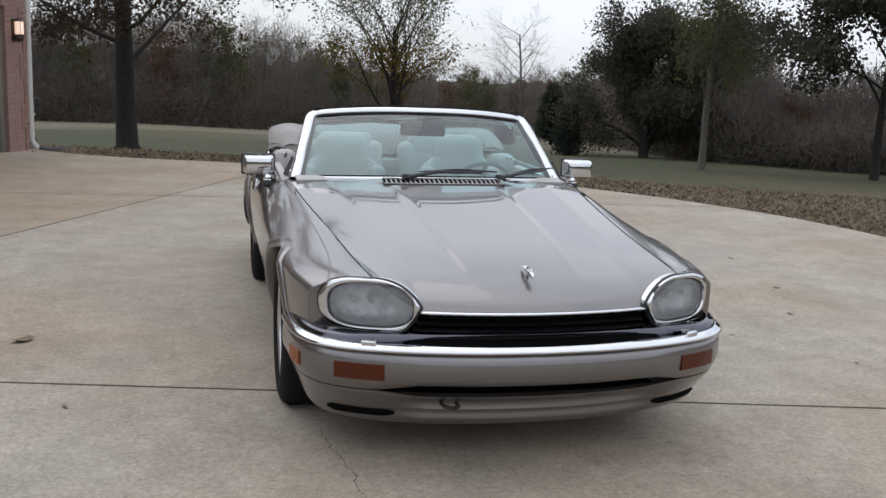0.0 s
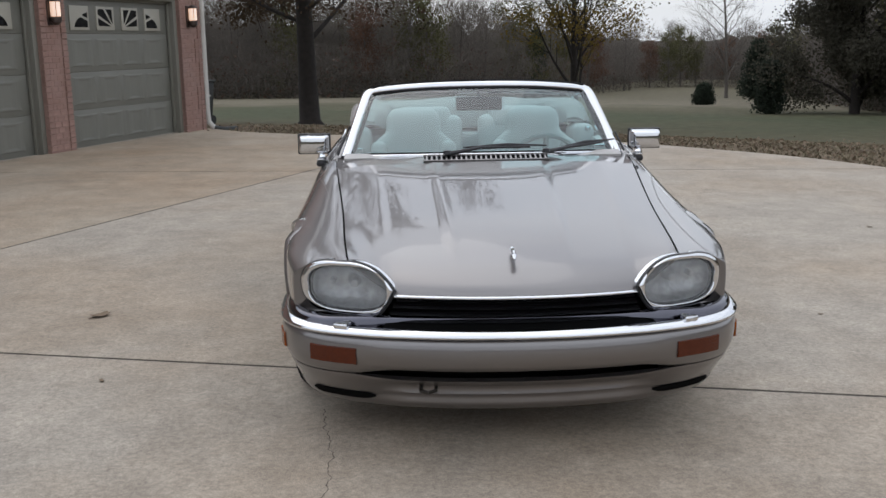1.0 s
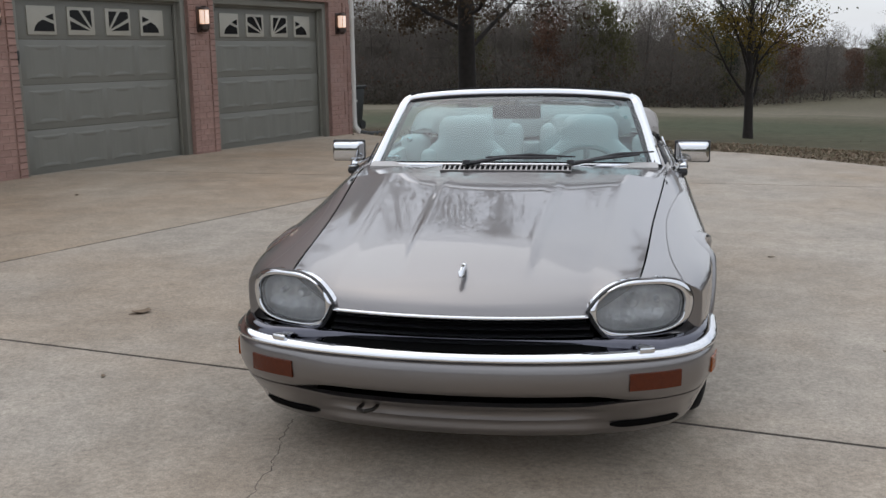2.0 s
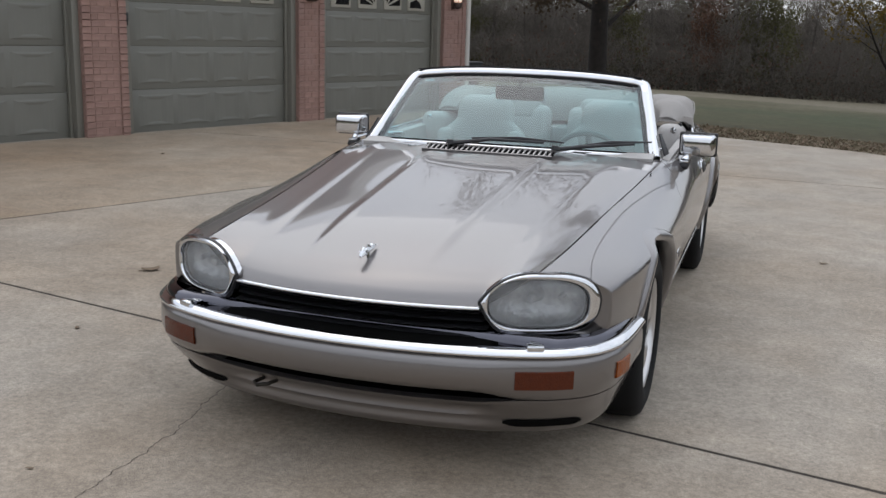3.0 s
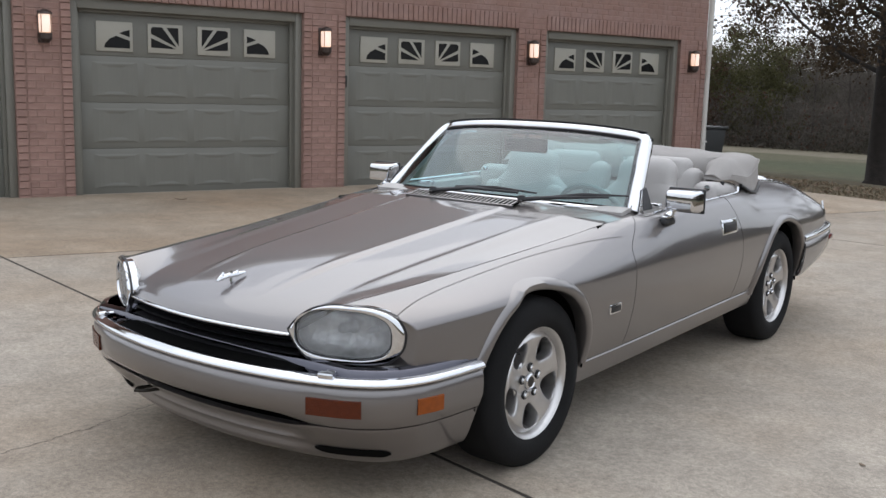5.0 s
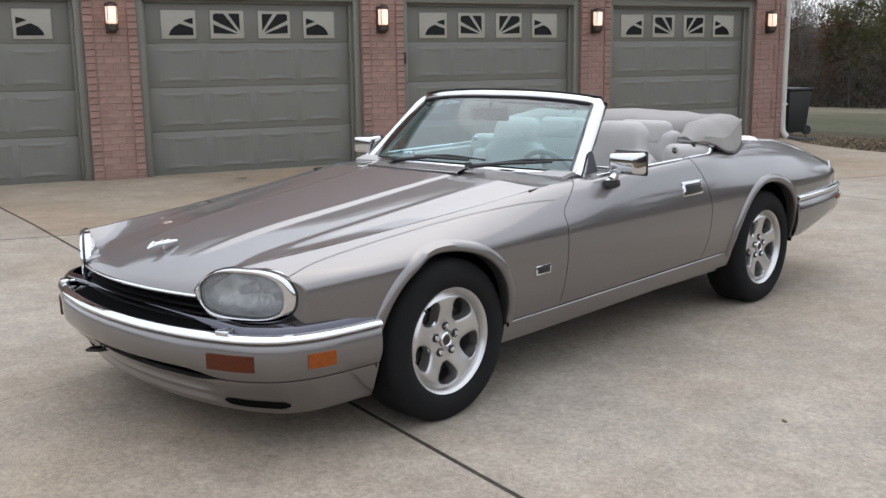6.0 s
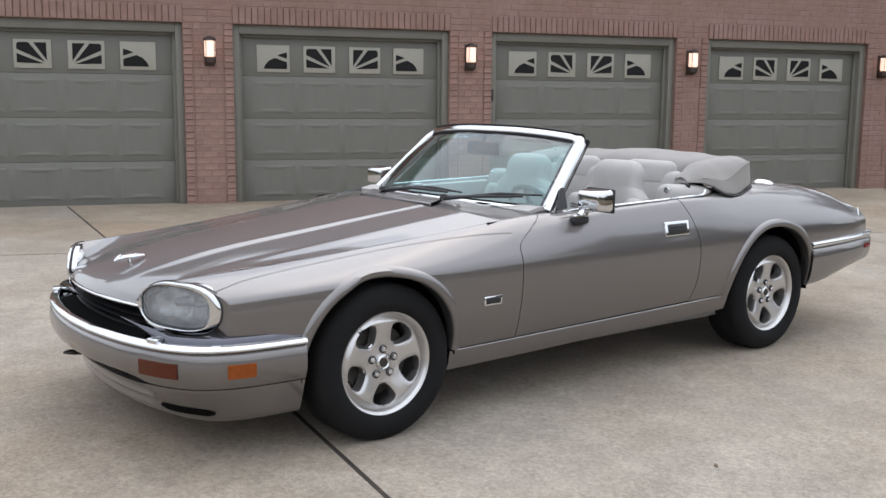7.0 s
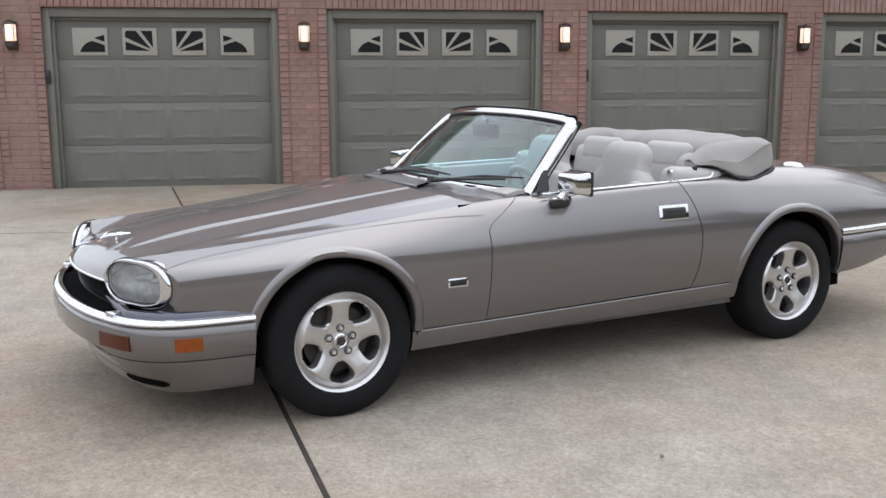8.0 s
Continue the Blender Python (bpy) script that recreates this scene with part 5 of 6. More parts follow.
def build_seat(car, s):
    seat = new("front_seat")
    seat.parent = car
    seat["label"] = "ivory leather bucket seat"
    x = s * 0.36
    bm = bmesh.new()
    box(bm, -0.25, 0.25, -0.27, 0.25, -0.08, 0.08, 0.06, Matrix.Translation((x, 1.50, 0.46)) @ pose(0, 0, 0, 6), 4)
    part("seat_cushion", bm, LEATHER, seat)
    m = Matrix.Translation((x, 1.74, 0.50)) @ pose(0, 0, 0, -16)
    rows = []
    for t in [*np.linspace(0, 0.9, 22), 0.94, 0.97, 0.99, 1.0]:
        half = 0.25 - 0.015 * t - 0.075 * smooth01(0.60, 0.76, t)
        round_off = math.sqrt(max(1 - max(0.0, (t - 0.86) / 0.14) ** 2, 0.0))
        half = half - 0.075 + 0.075 * round_off if t > 0.86 else half
        deep = (0.078 - 0.012 * smooth01(0.6, 0.8, t)) * (0.12 + 0.88 * round_off)
        ring = []
        for k in range(28):
            a = 2 * math.pi * k / 28
            cx, cy = math.cos(a), math.sin(a)
            px = half * math.copysign(abs(cx) ** 0.5, cx)
            py = deep * math.copysign(abs(cy) ** 0.65, cy)
            if cy < 0:
                py += 0.016 * (1 - smooth01(0.0, 0.6, abs(px) / half)) * (1 - smooth01(0.55, 0.7, t))
            ring.append(m @ Vector((px, py - 0.012 * smooth01(0.65, 0.8, t), 0.56 * t)))
        rows.append(ring)
    top = m @ Vector((0, -0.012, 0.562))
    sheet("backrest", rows[:18], LEATHER, seat, closed=True, outward=(0, -1, 0), angle=70)
    rows.append([top.lerp(Vector(q), 0.02) for q in rows[-1]])
    sheet("headrest", rows[17:], LEATHER, seat, closed=True, outward=(0, -1, 0), angle=70)
    # raised bolsters on both flanks of the backrest
    for q in (-1, 1):
        bm = bmesh.new()
        box(bm, q * 0.205 - 0.05, q * 0.205 + 0.05, -0.12, 0.02, -0.02, 0.35, 0.045, m, 4)
        part("bolster", bm, LEATHER, seat)
    return seat


def build_interior(car):
    tub = boxed("floor_pan", (-0.72, 0.72, 0.80, 2.55, 0.20, 0.25), CARPET, car, "grey carpeted floor")
    rows = []
    for y, z, in ((0.86, 0.862), (0.93, 0.878), (1.02, 0.872), (1.08, 0.85), (1.12, 0.80), (1.12, 0.70), (1.08, 0.62)):
        rows.append([(x, y + 0.05 * abs(x) ** 2 * 1.2, z - 0.012 * abs(x) ** 2) for x in np.linspace(-0.71, 0.71, 17)])
    dash = sheet("dashboard", rows, LEATHER, car, "ivory dashboard with wood fascia", outward=(0, 0.3, 1), thick=0.02, angle=50)
    boxed("wood_fascia", (-0.68, 0.68, 1.135, 1.15, 0.70, 0.78), WOOD, dash, bevel=0.004)
    boxed("console", (-0.11, 0.11, 1.1, 2.0, 0.25, 0.55), LEATHER, car, bevel=0.03)
    wheel_m = Matrix.Translation((0.36, 1.27, 0.765)) @ pose(0, 0, 0, -62)
    bm = bmesh.new()
    tube(bm, [wheel_m @ Vector((0.185 * math.cos(a), 0.185 * math.sin(a), 0)) for a in np.linspace(0, 2 * math.pi, 41)], 0.014, 8, cap=False)
    steer = part("steering_wheel", bm, LEATHER, car, "leather steering wheel")
    for a in (0.1, math.pi - 0.1, -math.pi / 2):
        bm = bmesh.new()
        tube(bm, [wheel_m @ Vector((0.03 * math.cos(a), 0.03 * math.sin(a), -0.02)), wheel_m @ Vector((0.18 * math.cos(a), 0.18 * math.sin(a), 0))], 0.016, 8)
        part("spoke", bm, LEATHER, steer)
    bm = bmesh.new()
    box(bm, -0.07, 0.07, -0.06, 0.06, -0.04, 0.01, 0.02, wheel_m, 3)
    part("airbag_boss", bm, LEATHER, steer)
    for s in (-1, 1):
        build_seat(car, s)
        # rear bucket in the back
        bm = bmesh.new()
        box(bm, -0.24, 0.24, -0.06, 0.06, -0.26, 0.22, 0.055, Matrix.Translation((s * 0.29, 2.17, 0.76)) @ pose(0, 0, 0, -12), 4)
        part("rear_backrest", bm, LEATHER, car, "ivory leather rear backrest")
        bm = bmesh.new()
        box(bm, -0.17, 0.17, -0.05, 0.05, -0.09, 0.075, 0.048, Matrix.Translation((s * 0.29, 2.20, 0.955)) @ pose(0, 0, 0, -14), 5)
        part("rear_headrest", bm, LEATHER, car)
        # padded side panel behind the door
        bm = bmesh.new()
        box(bm, -0.075, 0.06, -0.17, 0.18, -0.30, 0.06, 0.05, Matrix.Translation((s * 0.685, 2.02, 0.865)) @ pose(0, 0, 0, -4, 0, 0), 4)
        panel = part("side_panel", bm, LEATHER, car, "ivory leather rear side panel")
        boxed("latch", (-0.009, 0.009, -0.011, 0.011, -0.012, 0.014), BLACK_TRIM, panel, bevel=0.003, m=Matrix.Translation((s * 0.72, 2.0, 0.92)))
        bm = bmesh.new()
        spun(bm, [(0.0, 0.012), (0.014, 0.01), (0.016, -0.01), (0.0, -0.012)], "y", 14, Matrix.Translation((s * 0.70, 1.86, 0.905)))
        part("belt_anchor", bm, CHROME, panel)
        boxed("door_light", (-0.05, 0.05, -0.02, 0.02, -0.012, 0.012), CHROME, panel, bevel=0.006, m=Matrix.Translation((s * 0.68, 1.25, 0.86)))
    boxed("rear_parcel", (-0.70, 0.70, 2.2, 2.62, 0.70, 0.86), LEATHER, car, bevel=0.03)


def build_hood_cover(car):
    """The folded hood under its padded cover, a horseshoe round the back of the cockpit."""
    path = spline([(0.645, 2.03), (0.672, 2.15), (0.682, 2.28), (0.665, 2.42), (0.60, 2.54), (0.45, 2.60), (0.22, 2.62), (0, 2.625)], 40)
    crest = curve_at([(0, 0.962), (0.04, 0.995), (0.10, 1.03), (0.2, 1.048), (0.36, 1.064), (0.5, 1.052), (0.7, 1.056), (1.0, 1.07)])
    hem = curve_at([(0, 0.938), (0.07, 0.937), (0.13, 0.912), (0.2, 0.868), (0.26, 0.862), (0.4, 0.898), (0.6, 0.908), (1.0, 0.915)])
    seam = curve_at([(0, 0.10), (0.08, 0.18), (0.2, 0.40), (0.34, 0.72), (0.6, 0.8), (1.0, 0.8)])
    pts = [(p[0], p[1]) for p in path] + [(-p[0], p[1]) for p in path[-2::-1]]
    N = len(pts)
    rows = []
    for i, p in enumerate(pts):
        a, b = pts[max(i - 1, 0)], pts[min(i + 1, N - 1)]
        d = Vector((b[0] - a[0], b[1] - a[1])).normalized()
        out = Vector((d.y, -d.x))
        if out.dot(Vector((p[0], p[1] - 2.0))) < 0:
            out = -out
        w = 1 - abs(2 * i / (N - 1) - 1)
        grow = smooth01(0.0, 0.18, w)
        peak, low_out = crest(w) + 0.004 * math.sin(14 * w + i * 0.05), hem(w)
        low_in = 0.935 - 0.05 * grow
        half_o, half_i = 0.055 + 0.03 * grow, 0.05 + 0.11 * grow + 0.16 * smooth01(0.45, 0.85, w)
        fold = low_out + (peak - low_out) * seam(w)
        prof = [(-half_i, low_in), (-half_i * 0.99, low_in + (peak - low_in) * 0.5), (-half_i * 0.9, low_in + (peak - low_in) * 0.86), (-half_i * 0.5, peak - 0.006), (-half_i * 0.1, peak), (half_o * 0.38, peak - 0.12 * (peak - fold)), (half_o * 0.72, peak - 0.52 * (peak - fold)), (half_o * 0.93, fold + 0.006), (half_o * 0.96, fold - 0.004), (half_o * 1.0, fold + (low_out - fold) * 0.6), (half_o * 1.12, low_out), (half_o * 0.8, low_out - 0.004)]
        row = []
        for k, (o, z) in enumerate(prof):
            wob = (0.014 * noise.noise(Vector((p[0] * 5, p[1] * 5, k * 0.5))) + 0.006 * noise.noise(Vector((p[0] * 17, p[1] * 17, k * 0.3)))) * grow
            row.append((p[0] + out.x * (o + wob), p[1] + out.y * (o + wob), z + wob))
        rows.append(row)
    cover = sheet("hood_cover", rows, CANVAS, car, "stone-coloured canvas cover over the folded hood", thick=0.008, angle=60, outward=(0, 0, 1))
    sub = cover.modifiers.new("soft", "SUBSURF")
    sub.levels = sub.render_levels = 1
    # the cover is tucked shut at both ends
    for ring in (rows[0], rows[-1]):
        mid = sum((Vector(q) for q in ring), Vector()) / len(ring)
        sheet("tucked_end", [[Vector(q) for q in ring], [Vector(q).lerp(mid, 0.5) + Vector((0, 0.01, 0)) for q in ring], [Vector(q).lerp(mid, 0.97) + Vector((0, 0.014, 0)) for q in ring]], CANVAS, cover, closed=True, outward=(0, -1, 0), thick=0.004)
    # piping along the outer fold
    bm = bmesh.new()
    tube(bm, [Vector(r[7]) + (Vector(r[7]) - Vector(r[3])).normalized() * 0.002 for r in rows[3:-3]], 0.0035, 6)
    part("piping", bm, CANVAS, cover)
    bm = bmesh.new()
    tube(bm, [Vector(r[10]) + Vector((0, 0, -0.006)) for r in rows[5:-5]], 0.009, 6)
    part("edge_seal", bm, BLACK_TRIM, cover, "dark rubber edge")
    return cover


def build_rear_bumper(car):
    plan = spline([(0.893, 2.905), (0.888, 3.1), (0.875, 3.3), (0.85, 3.5), (0.815, 3.64), (0.74, 3.73), (0.5, 3.79), (0, 3.81)], 36)
    full = [(p[0], p[1]) for p in plan] + [(-p[0], p[1]) for p in plan[-2::-1]]

    def sweep(name, prof, mat, parent, label=""):
        rows = []
        for i, p in enumerate(full):
            a, b = full[max(i - 1, 0)], full[min(i + 1, len(full) - 1)]
            d = Vector((b[0] - a[0], b[1] - a[1])).normalized()
            out = Vector((-d.y, d.x))
            if out.dot(Vector((p[0], p[1] - 2.5))) < 0:
                out = -out
            w = 1 - abs(2 * i / (len(full) - 1) - 1)
            rows.append([(p[0] + out.x * o, p[1] + out.y * o, z) for o, z in prof(w)])
        return sheet(name, rows, mat, parent, label, outward=(0, 1, 0), thick=0.004, angle=60)

    def cover(w):
        rise = 0.10 * smooth01(0.0, 0.5, w)
        return [(-0.04, 0.535 + 0.02 * w), (0.0, 0.535 + 0.02 * w), (0.012, 0.52 + 0.02 * w), (0.014, 0.47 + 0.02 * w), (0.008, 0.41 + 0.3 * rise), (-0.002, 0.36 + 0.6 * rise), (-0.02, 0.325 + rise), (-0.15, 0.325 + rise)]
    bumper = sweep("rear_bumper", cover, PAINT, car, "body-coloured rear bumper")
    sweep("chrome_blade", lambda w: [(-0.035, 0.566 + 0.02 * w), (-0.01, 0.572 + 0.02 * w), (0.008, 0.566 + 0.02 * w), (0.013, 0.554 + 0.02 * w), (0.008, 0.54 + 0.02 * w), (-0.02, 0.537 + 0.02 * w)], CHROME, bumper, "polished chrome bumper blade")
    for s in (-1, 1):
        boxed("side_marker", (s * 0.855 - 0.012, s * 0.855 + 0.012, 3.515, 3.575, 0.485, 0.515), RED_LENS, bumper, "red side marker", bevel=0.004, m=Matrix.Translation((s * 0.0, 0, 0)))


def build_ornament(car):
    """A small chrome leaping figure on a stalk, kept as a plain shape."""
    bm = bmesh.new()
    tube(bm, [(0, -0.775, 0.682), (0, -0.76, 0.690), (0, -0.73, 0.694), (0, -0.69, 0.695), (0, -0.645, 0.697)], [0.004, 0.011, 0.009, 0.011, 0.004], 8)
    tube(bm, [(0, -0.745, 0.706), (0, -0.766, 0.693)], [0.005, 0.003], 6)
    tube(bm, [(0, -0.684, 0.706), (0, -0.672, 0.690)], [0.006, 0.003], 6)
    tube(bm, [(0, -0.708, 0.710), (0, -0.71, 0.672)], [0.005, 0.007], 6)
    part("bonnet_mascot", bm, CHROME, car, "small chrome bonnet ornament")


def build_badge(car, s):
    x = side_x(0.537, 0.513)
    plate = boxed("side_badge", (s * x - 0.004, s * x + 0.004, 0.487, 0.587, 0.492, 0.533), CHROME, car, "small chrome-edged badge", bevel=0.003)
    boxed("badge_field", (s * x - 0.0055, s * x + 0.0055, 0.496, 0.578, 0.499, 0.526), BLACK_TRIM, plate, bevel=0.002)


def build_under(car):
    """Inner arches and underside, near-black to stand for their shade, so that no light leaks through the gaps."""
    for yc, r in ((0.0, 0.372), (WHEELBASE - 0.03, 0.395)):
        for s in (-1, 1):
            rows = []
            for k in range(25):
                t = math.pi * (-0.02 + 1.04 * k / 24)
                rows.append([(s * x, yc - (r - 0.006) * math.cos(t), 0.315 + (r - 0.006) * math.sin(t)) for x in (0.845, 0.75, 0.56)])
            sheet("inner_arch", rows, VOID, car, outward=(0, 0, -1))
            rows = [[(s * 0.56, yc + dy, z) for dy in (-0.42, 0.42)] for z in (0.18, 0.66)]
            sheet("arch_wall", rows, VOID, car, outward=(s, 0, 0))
    # plain boxes added to block light and deepen the shade under the car
    boxed("underbody", (-0.56, 0.56, -0.60, 3.3, 0.165, 0.25), VOID, car)
    boxed("underbody_side", (0.56, 0.78, 0.42, 2.05, 0.245, 0.30), BLACK_TRIM, car)
    boxed("underbody_side", (-0.78, -0.56, 0.42, 2.05, 0.245, 0.30), BLACK_TRIM, car)
    boxed("engine_bay", (-0.40, 0.40, -0.66, 0.60, 0.25, 0.60), VOID, car)
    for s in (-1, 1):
        # near-black board added behind the panel gaps to give them their shade
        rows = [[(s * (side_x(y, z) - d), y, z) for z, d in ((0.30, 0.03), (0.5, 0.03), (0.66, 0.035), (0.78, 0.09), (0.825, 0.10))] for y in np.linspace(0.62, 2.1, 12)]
        sheet("gap_shade_board", rows, VOID, car, outward=(s, 0, 0))
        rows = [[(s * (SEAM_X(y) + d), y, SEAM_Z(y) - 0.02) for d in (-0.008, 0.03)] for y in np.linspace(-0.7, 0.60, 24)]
        sheet("gap_shade_board", rows, VOID, car, outward=(0, 0, 1))


def build_car():
    car = thing("convertible_car", "pewter metallic two-door convertible with hood down and ivory interior", "car")
    build_bonnet(car)
    build_cowl(car)
    for s in (-1, 1):
        build_wing(car, s)
        flare(car, 0.0, 0.372, s)
        flare(car, 2.565, 0.395, s)
        build_door(car, s)
        build_quarter(car, s)
        build_sill(car, s)
        build_headlamp(car, s)
        build_badge(car, s)
        build_door_mirror(car, s)
        build_wheel(car, s * 0.745, 0.02, s)
        build_wheel(car, s * 0.745, WHEELBASE, s)
    build_deck(car)
    build_nose(car)
    build_front_bumper(car)
    build_rear_bumper(car)
    build_windscreen(car)
    build_interior(car)
    build_hood_cover(car)
    build_ornament(car)
    build_under(car)
    return car


# ---- trees, woods and litter ----
def leaf_material(name, color, vary=0.2, clear=0.48):
    """Thin leaves that let half of the light through."""
    m = island_tint(material(name, color, 0.8, vary=0.15, scale=3, specular_ior_level=0.2), 1 - vary, 1 + vary)
    n, l = m.node_tree.nodes, m.node_tree.links
    p, o = n["Principled BSDF"], n["Material Output"]
    tr, mx = n.new("ShaderNodeBsdfTranslucent"), n.new("ShaderNodeMixShader")
    mx.inputs["Fac"].default_value = clear
    l.new(p.inputs["Base Color"].links[0].from_socket, tr.inputs["Color"])
    l.new(p.outputs["BSDF"], mx.inputs[1])
    l.new(tr.outputs["BSDF"], mx.inputs[2])
    l.new(mx.outputs["Shader"], o.inputs["Surface"])
    return m


OAK_LEAF = leaf_material("oak_leaves", (0.069, 0.049, 0.032))
YELLOW_LEAF = leaf_material("yellowing_leaves", (0.138, 0.097, 0.024))
DARK_LEAF = leaf_material("dark_leaves", (0.071, 0.066, 0.050), 0.25)
CEDAR_LEAF = leaf_material("cedar_needles", (0.034, 0.043, 0.031))
TWIG = leaf_material("bare_twigs", (0.15, 0.132, 0.116), 0.15)
RUST_LEAF = leaf_material("rust_leaves", (0.12, 0.07, 0.05), 0.2)
OLIVE_LEAF = leaf_material("olive_leaves", (0.098, 0.095, 0.045))
LITTER = leaf_material("fallen_leaves", (0.185, 0.138, 0.098), 0.22, 0.05)
BLADES = leaf_material("grass_blades", (0.155, 0.128, 0.086), 0.25, 0.15)
FAR_WOOD = material("far_wood", (0.108, 0.094, 0.081), 1.0, vary=0.25, scale=0.5, second=(0.066, 0.062, 0.048), second_scale=0.16, bump=1.0, bump_scale=2.0, specular_ior_level=0.0)


def limb_mesh(name, limbs, mat, parent):
    """All the limbs of one tree: tapered tubes, each a list of points with radii."""
    verts, faces = [], []
    for pts, rad, seg in limbs:
        base = len(verts)
        up = Vector((0.31, 0.17, 0.93)).normalized()
        for i, p in enumerate(pts):
            d = (pts[min(i + 1, len(pts) - 1)] - pts[max(i - 1, 0)]).normalized()
            a = d.cross(up if abs(d.dot(up)) < 0.95 else Vector((1, 0, 0))).normalized()
            b = d.cross(a)
            for k in range(seg):
                t = 2 * math.pi * k / seg
                verts.append(p + rad[i] * (math.cos(t) * a + math.sin(t) * b))
        for i in range(len(pts) - 1):
            for k in range(seg):
                faces.append((base + i * seg + k, base + i * seg + (k + 1) % seg, base + (i + 1) * seg + (k + 1) % seg, base + (i + 1) * seg + k))
    return link_mesh(name, verts, faces, mat, parent, angle=80)


def leaf_cloud(name, places, size, mat, parent, rng, per=4, spread=0.25, slim=1.0, rise=0.0):
    """Small bent leaves gathered round each place."""
    P = np.repeat(np.array([tuple(p) for p in places]), per, axis=0)
    n = len(P)
    P = P + rng.normal(0, spread, (n, 3)) * (1, 1, 0.8)
    a = rng.normal(0, 1, (n, 3))
    a[:, 2] += rise
    a /= np.linalg.norm(a, axis=1)[:, None]
    b = np.cross(a, rng.normal(0, 1, (n, 3)))
    b /= np.linalg.norm(b, axis=1)[:, None]
    c = np.cross(a, b)
    s = size * rng.uniform(0.6, 1.4, (n, 1))
    w = s * 0.42 * slim
    quad = np.stack([P, P + a * s * 0.5 + b * w + c * w * 0.3, P + a * s, P + a * s * 0.5 - b * w + c * w * 0.3], axis=1).reshape(-1, 3)
    faces = np.arange(4 * n).reshape(-1, 4)
    return link_mesh(name, quad.tolist(), faces.tolist(), mat, parent, smooth=False)


def grow(rng, trunk_h, trunk_r, levels, spread, up=0.15, reach=2.6, first=0.35, kids=(7, 5, 4), lean=0.02, flare_base=1.5, trunk_seg=12, thin=0.42):
    """Recursive limbs. Returns limbs and the points where leaves sit."""
    limbs, tips = [], []

    def branch(p, d, length, r, level):
        n = 7 if level == 0 else 5 if level == 1 else 4
        pts, rad = [p.copy()], [r]
        for i in range(n):
            d = (d + Vector(rng.normal(0, 0.10 if level else lean, 3)) + Vector((0, 0, up * (0.25 if level else 0)))).normalized()
            p = p + d * (length / n)
            pts.append(p.copy())
            rad.append(r * (1 - 0.80 * (i + 1) / n) if level else r * (1 - 0.62 * (i + 1) / n))
        if level == 0 and flare_base > 1:
            rad[0] *= flare_base
            pts.insert(1, pts[0].lerp(pts[1], 0.22))
            rad.insert(1, r * 1.08)
        seg = trunk_seg if level == 0 else 6 if level == 1 else 4 if level == 2 else 3
        limbs.append((pts, rad, seg))
        if level >= levels - 1:
            tips.extend(pts[1:])
        if level == levels:
            return
        count = kids[min(level, len(kids) - 1)]
        for k in range(count):
            f = first + (1 - first) * (k + rng.uniform(0.1, 0.9)) / count if level == 0 else 0.25 + 0.75 * (k + rng.uniform(0, 1)) / count
            q = min(f * (len(pts) - 1), len(pts) - 1.001)
            i = int(q)
            at = pts[i].lerp(pts[i + 1], q - i)
            ang = rng.uniform(0, 2 * math.pi) if level else 2.4 * k + rng.uniform(-0.5, 0.5)
            axis = (pts[i + 1] - pts[i]).normalized()
            side = axis.orthogonal().normalized()
            side = (Matrix.Rotation(ang, 3, axis) @ side)
            tilt = spread[min(level, len(spread) - 1)] * rng.uniform(0.8, 1.2)
            nd = (axis * math.cos(tilt) + side * math.sin(tilt)).normalized()
            nl = (reach if level == 0 else length * 0.55) * rng.uniform(0.7, 1.2) * (1 - 0.35 * f if level == 0 else 1)
            branch(at, nd, nl, max(rad[i] * thin, 0.007), level + 1)
    branch(Vector((0, 0, -0.15)), Vector((0, 0, 1)), trunk_h, trunk_r, 0)
    return limbs, tips


def ground_at(x, y):
    return ground_height(x, y) - 0.02


def build_oak():
    rng = np.random.default_rng(5)
    x, y = -3.06, 20.8
    tree = thing("oak_tree", "large oak with dark bark and clinging brown leaves", "tree", Matrix.Translation((x, y, ground_at(x, y))))
    limbs, tips = grow(rng, 8.5, 0.25, 3, (1.25, 0.8, 0.8), up=0.10, reach=5.6, first=0.33, kids=(17, 8, 5), flare_base=2.0, trunk_seg=16, thin=0.30)
    limb_mesh("trunk", limbs, BARK, tree)
    leaf_cloud("crown", [t for t in tips if t.z > 2.3], 0.085, OAK_LEAF, tree, rng, per=15, spread=0.2)
    leaf_cloud("twig_spray", [t for t in tips if t.z > 2.0], 0.55, BARK, tree, rng, per=2, spread=0.1, slim=0.03)


def build_young_tree():
    rng = np.random.default_rng(8)
    x, y = 4.5, 26.5
    tree = thing("young_tree", "young vase-shaped tree with a few yellowing leaves", "tree", Matrix.Translation((x, y, ground_at(x, y))))
    limbs, tips = grow(rng, 4.2, 0.15, 3, (0.62, 0.5, 0.6), up=0.30, reach=4.0, first=0.34, kids=(16, 7, 4), flare_base=1.5, lean=0.01)
    limb_mesh("trunk", limbs, BARK, tree)
    low = [t for t in tips if t.z < 3.6]
    leaf_cloud("crown", low, 0.075, YELLOW_LEAF, tree, rng, per=9, spread=0.16)
    leaf_cloud("upper_leaves", [t for t in tips if t.z >= 3.6], 0.065, OLIVE_LEAF, tree, rng, per=4, spread=0.14)


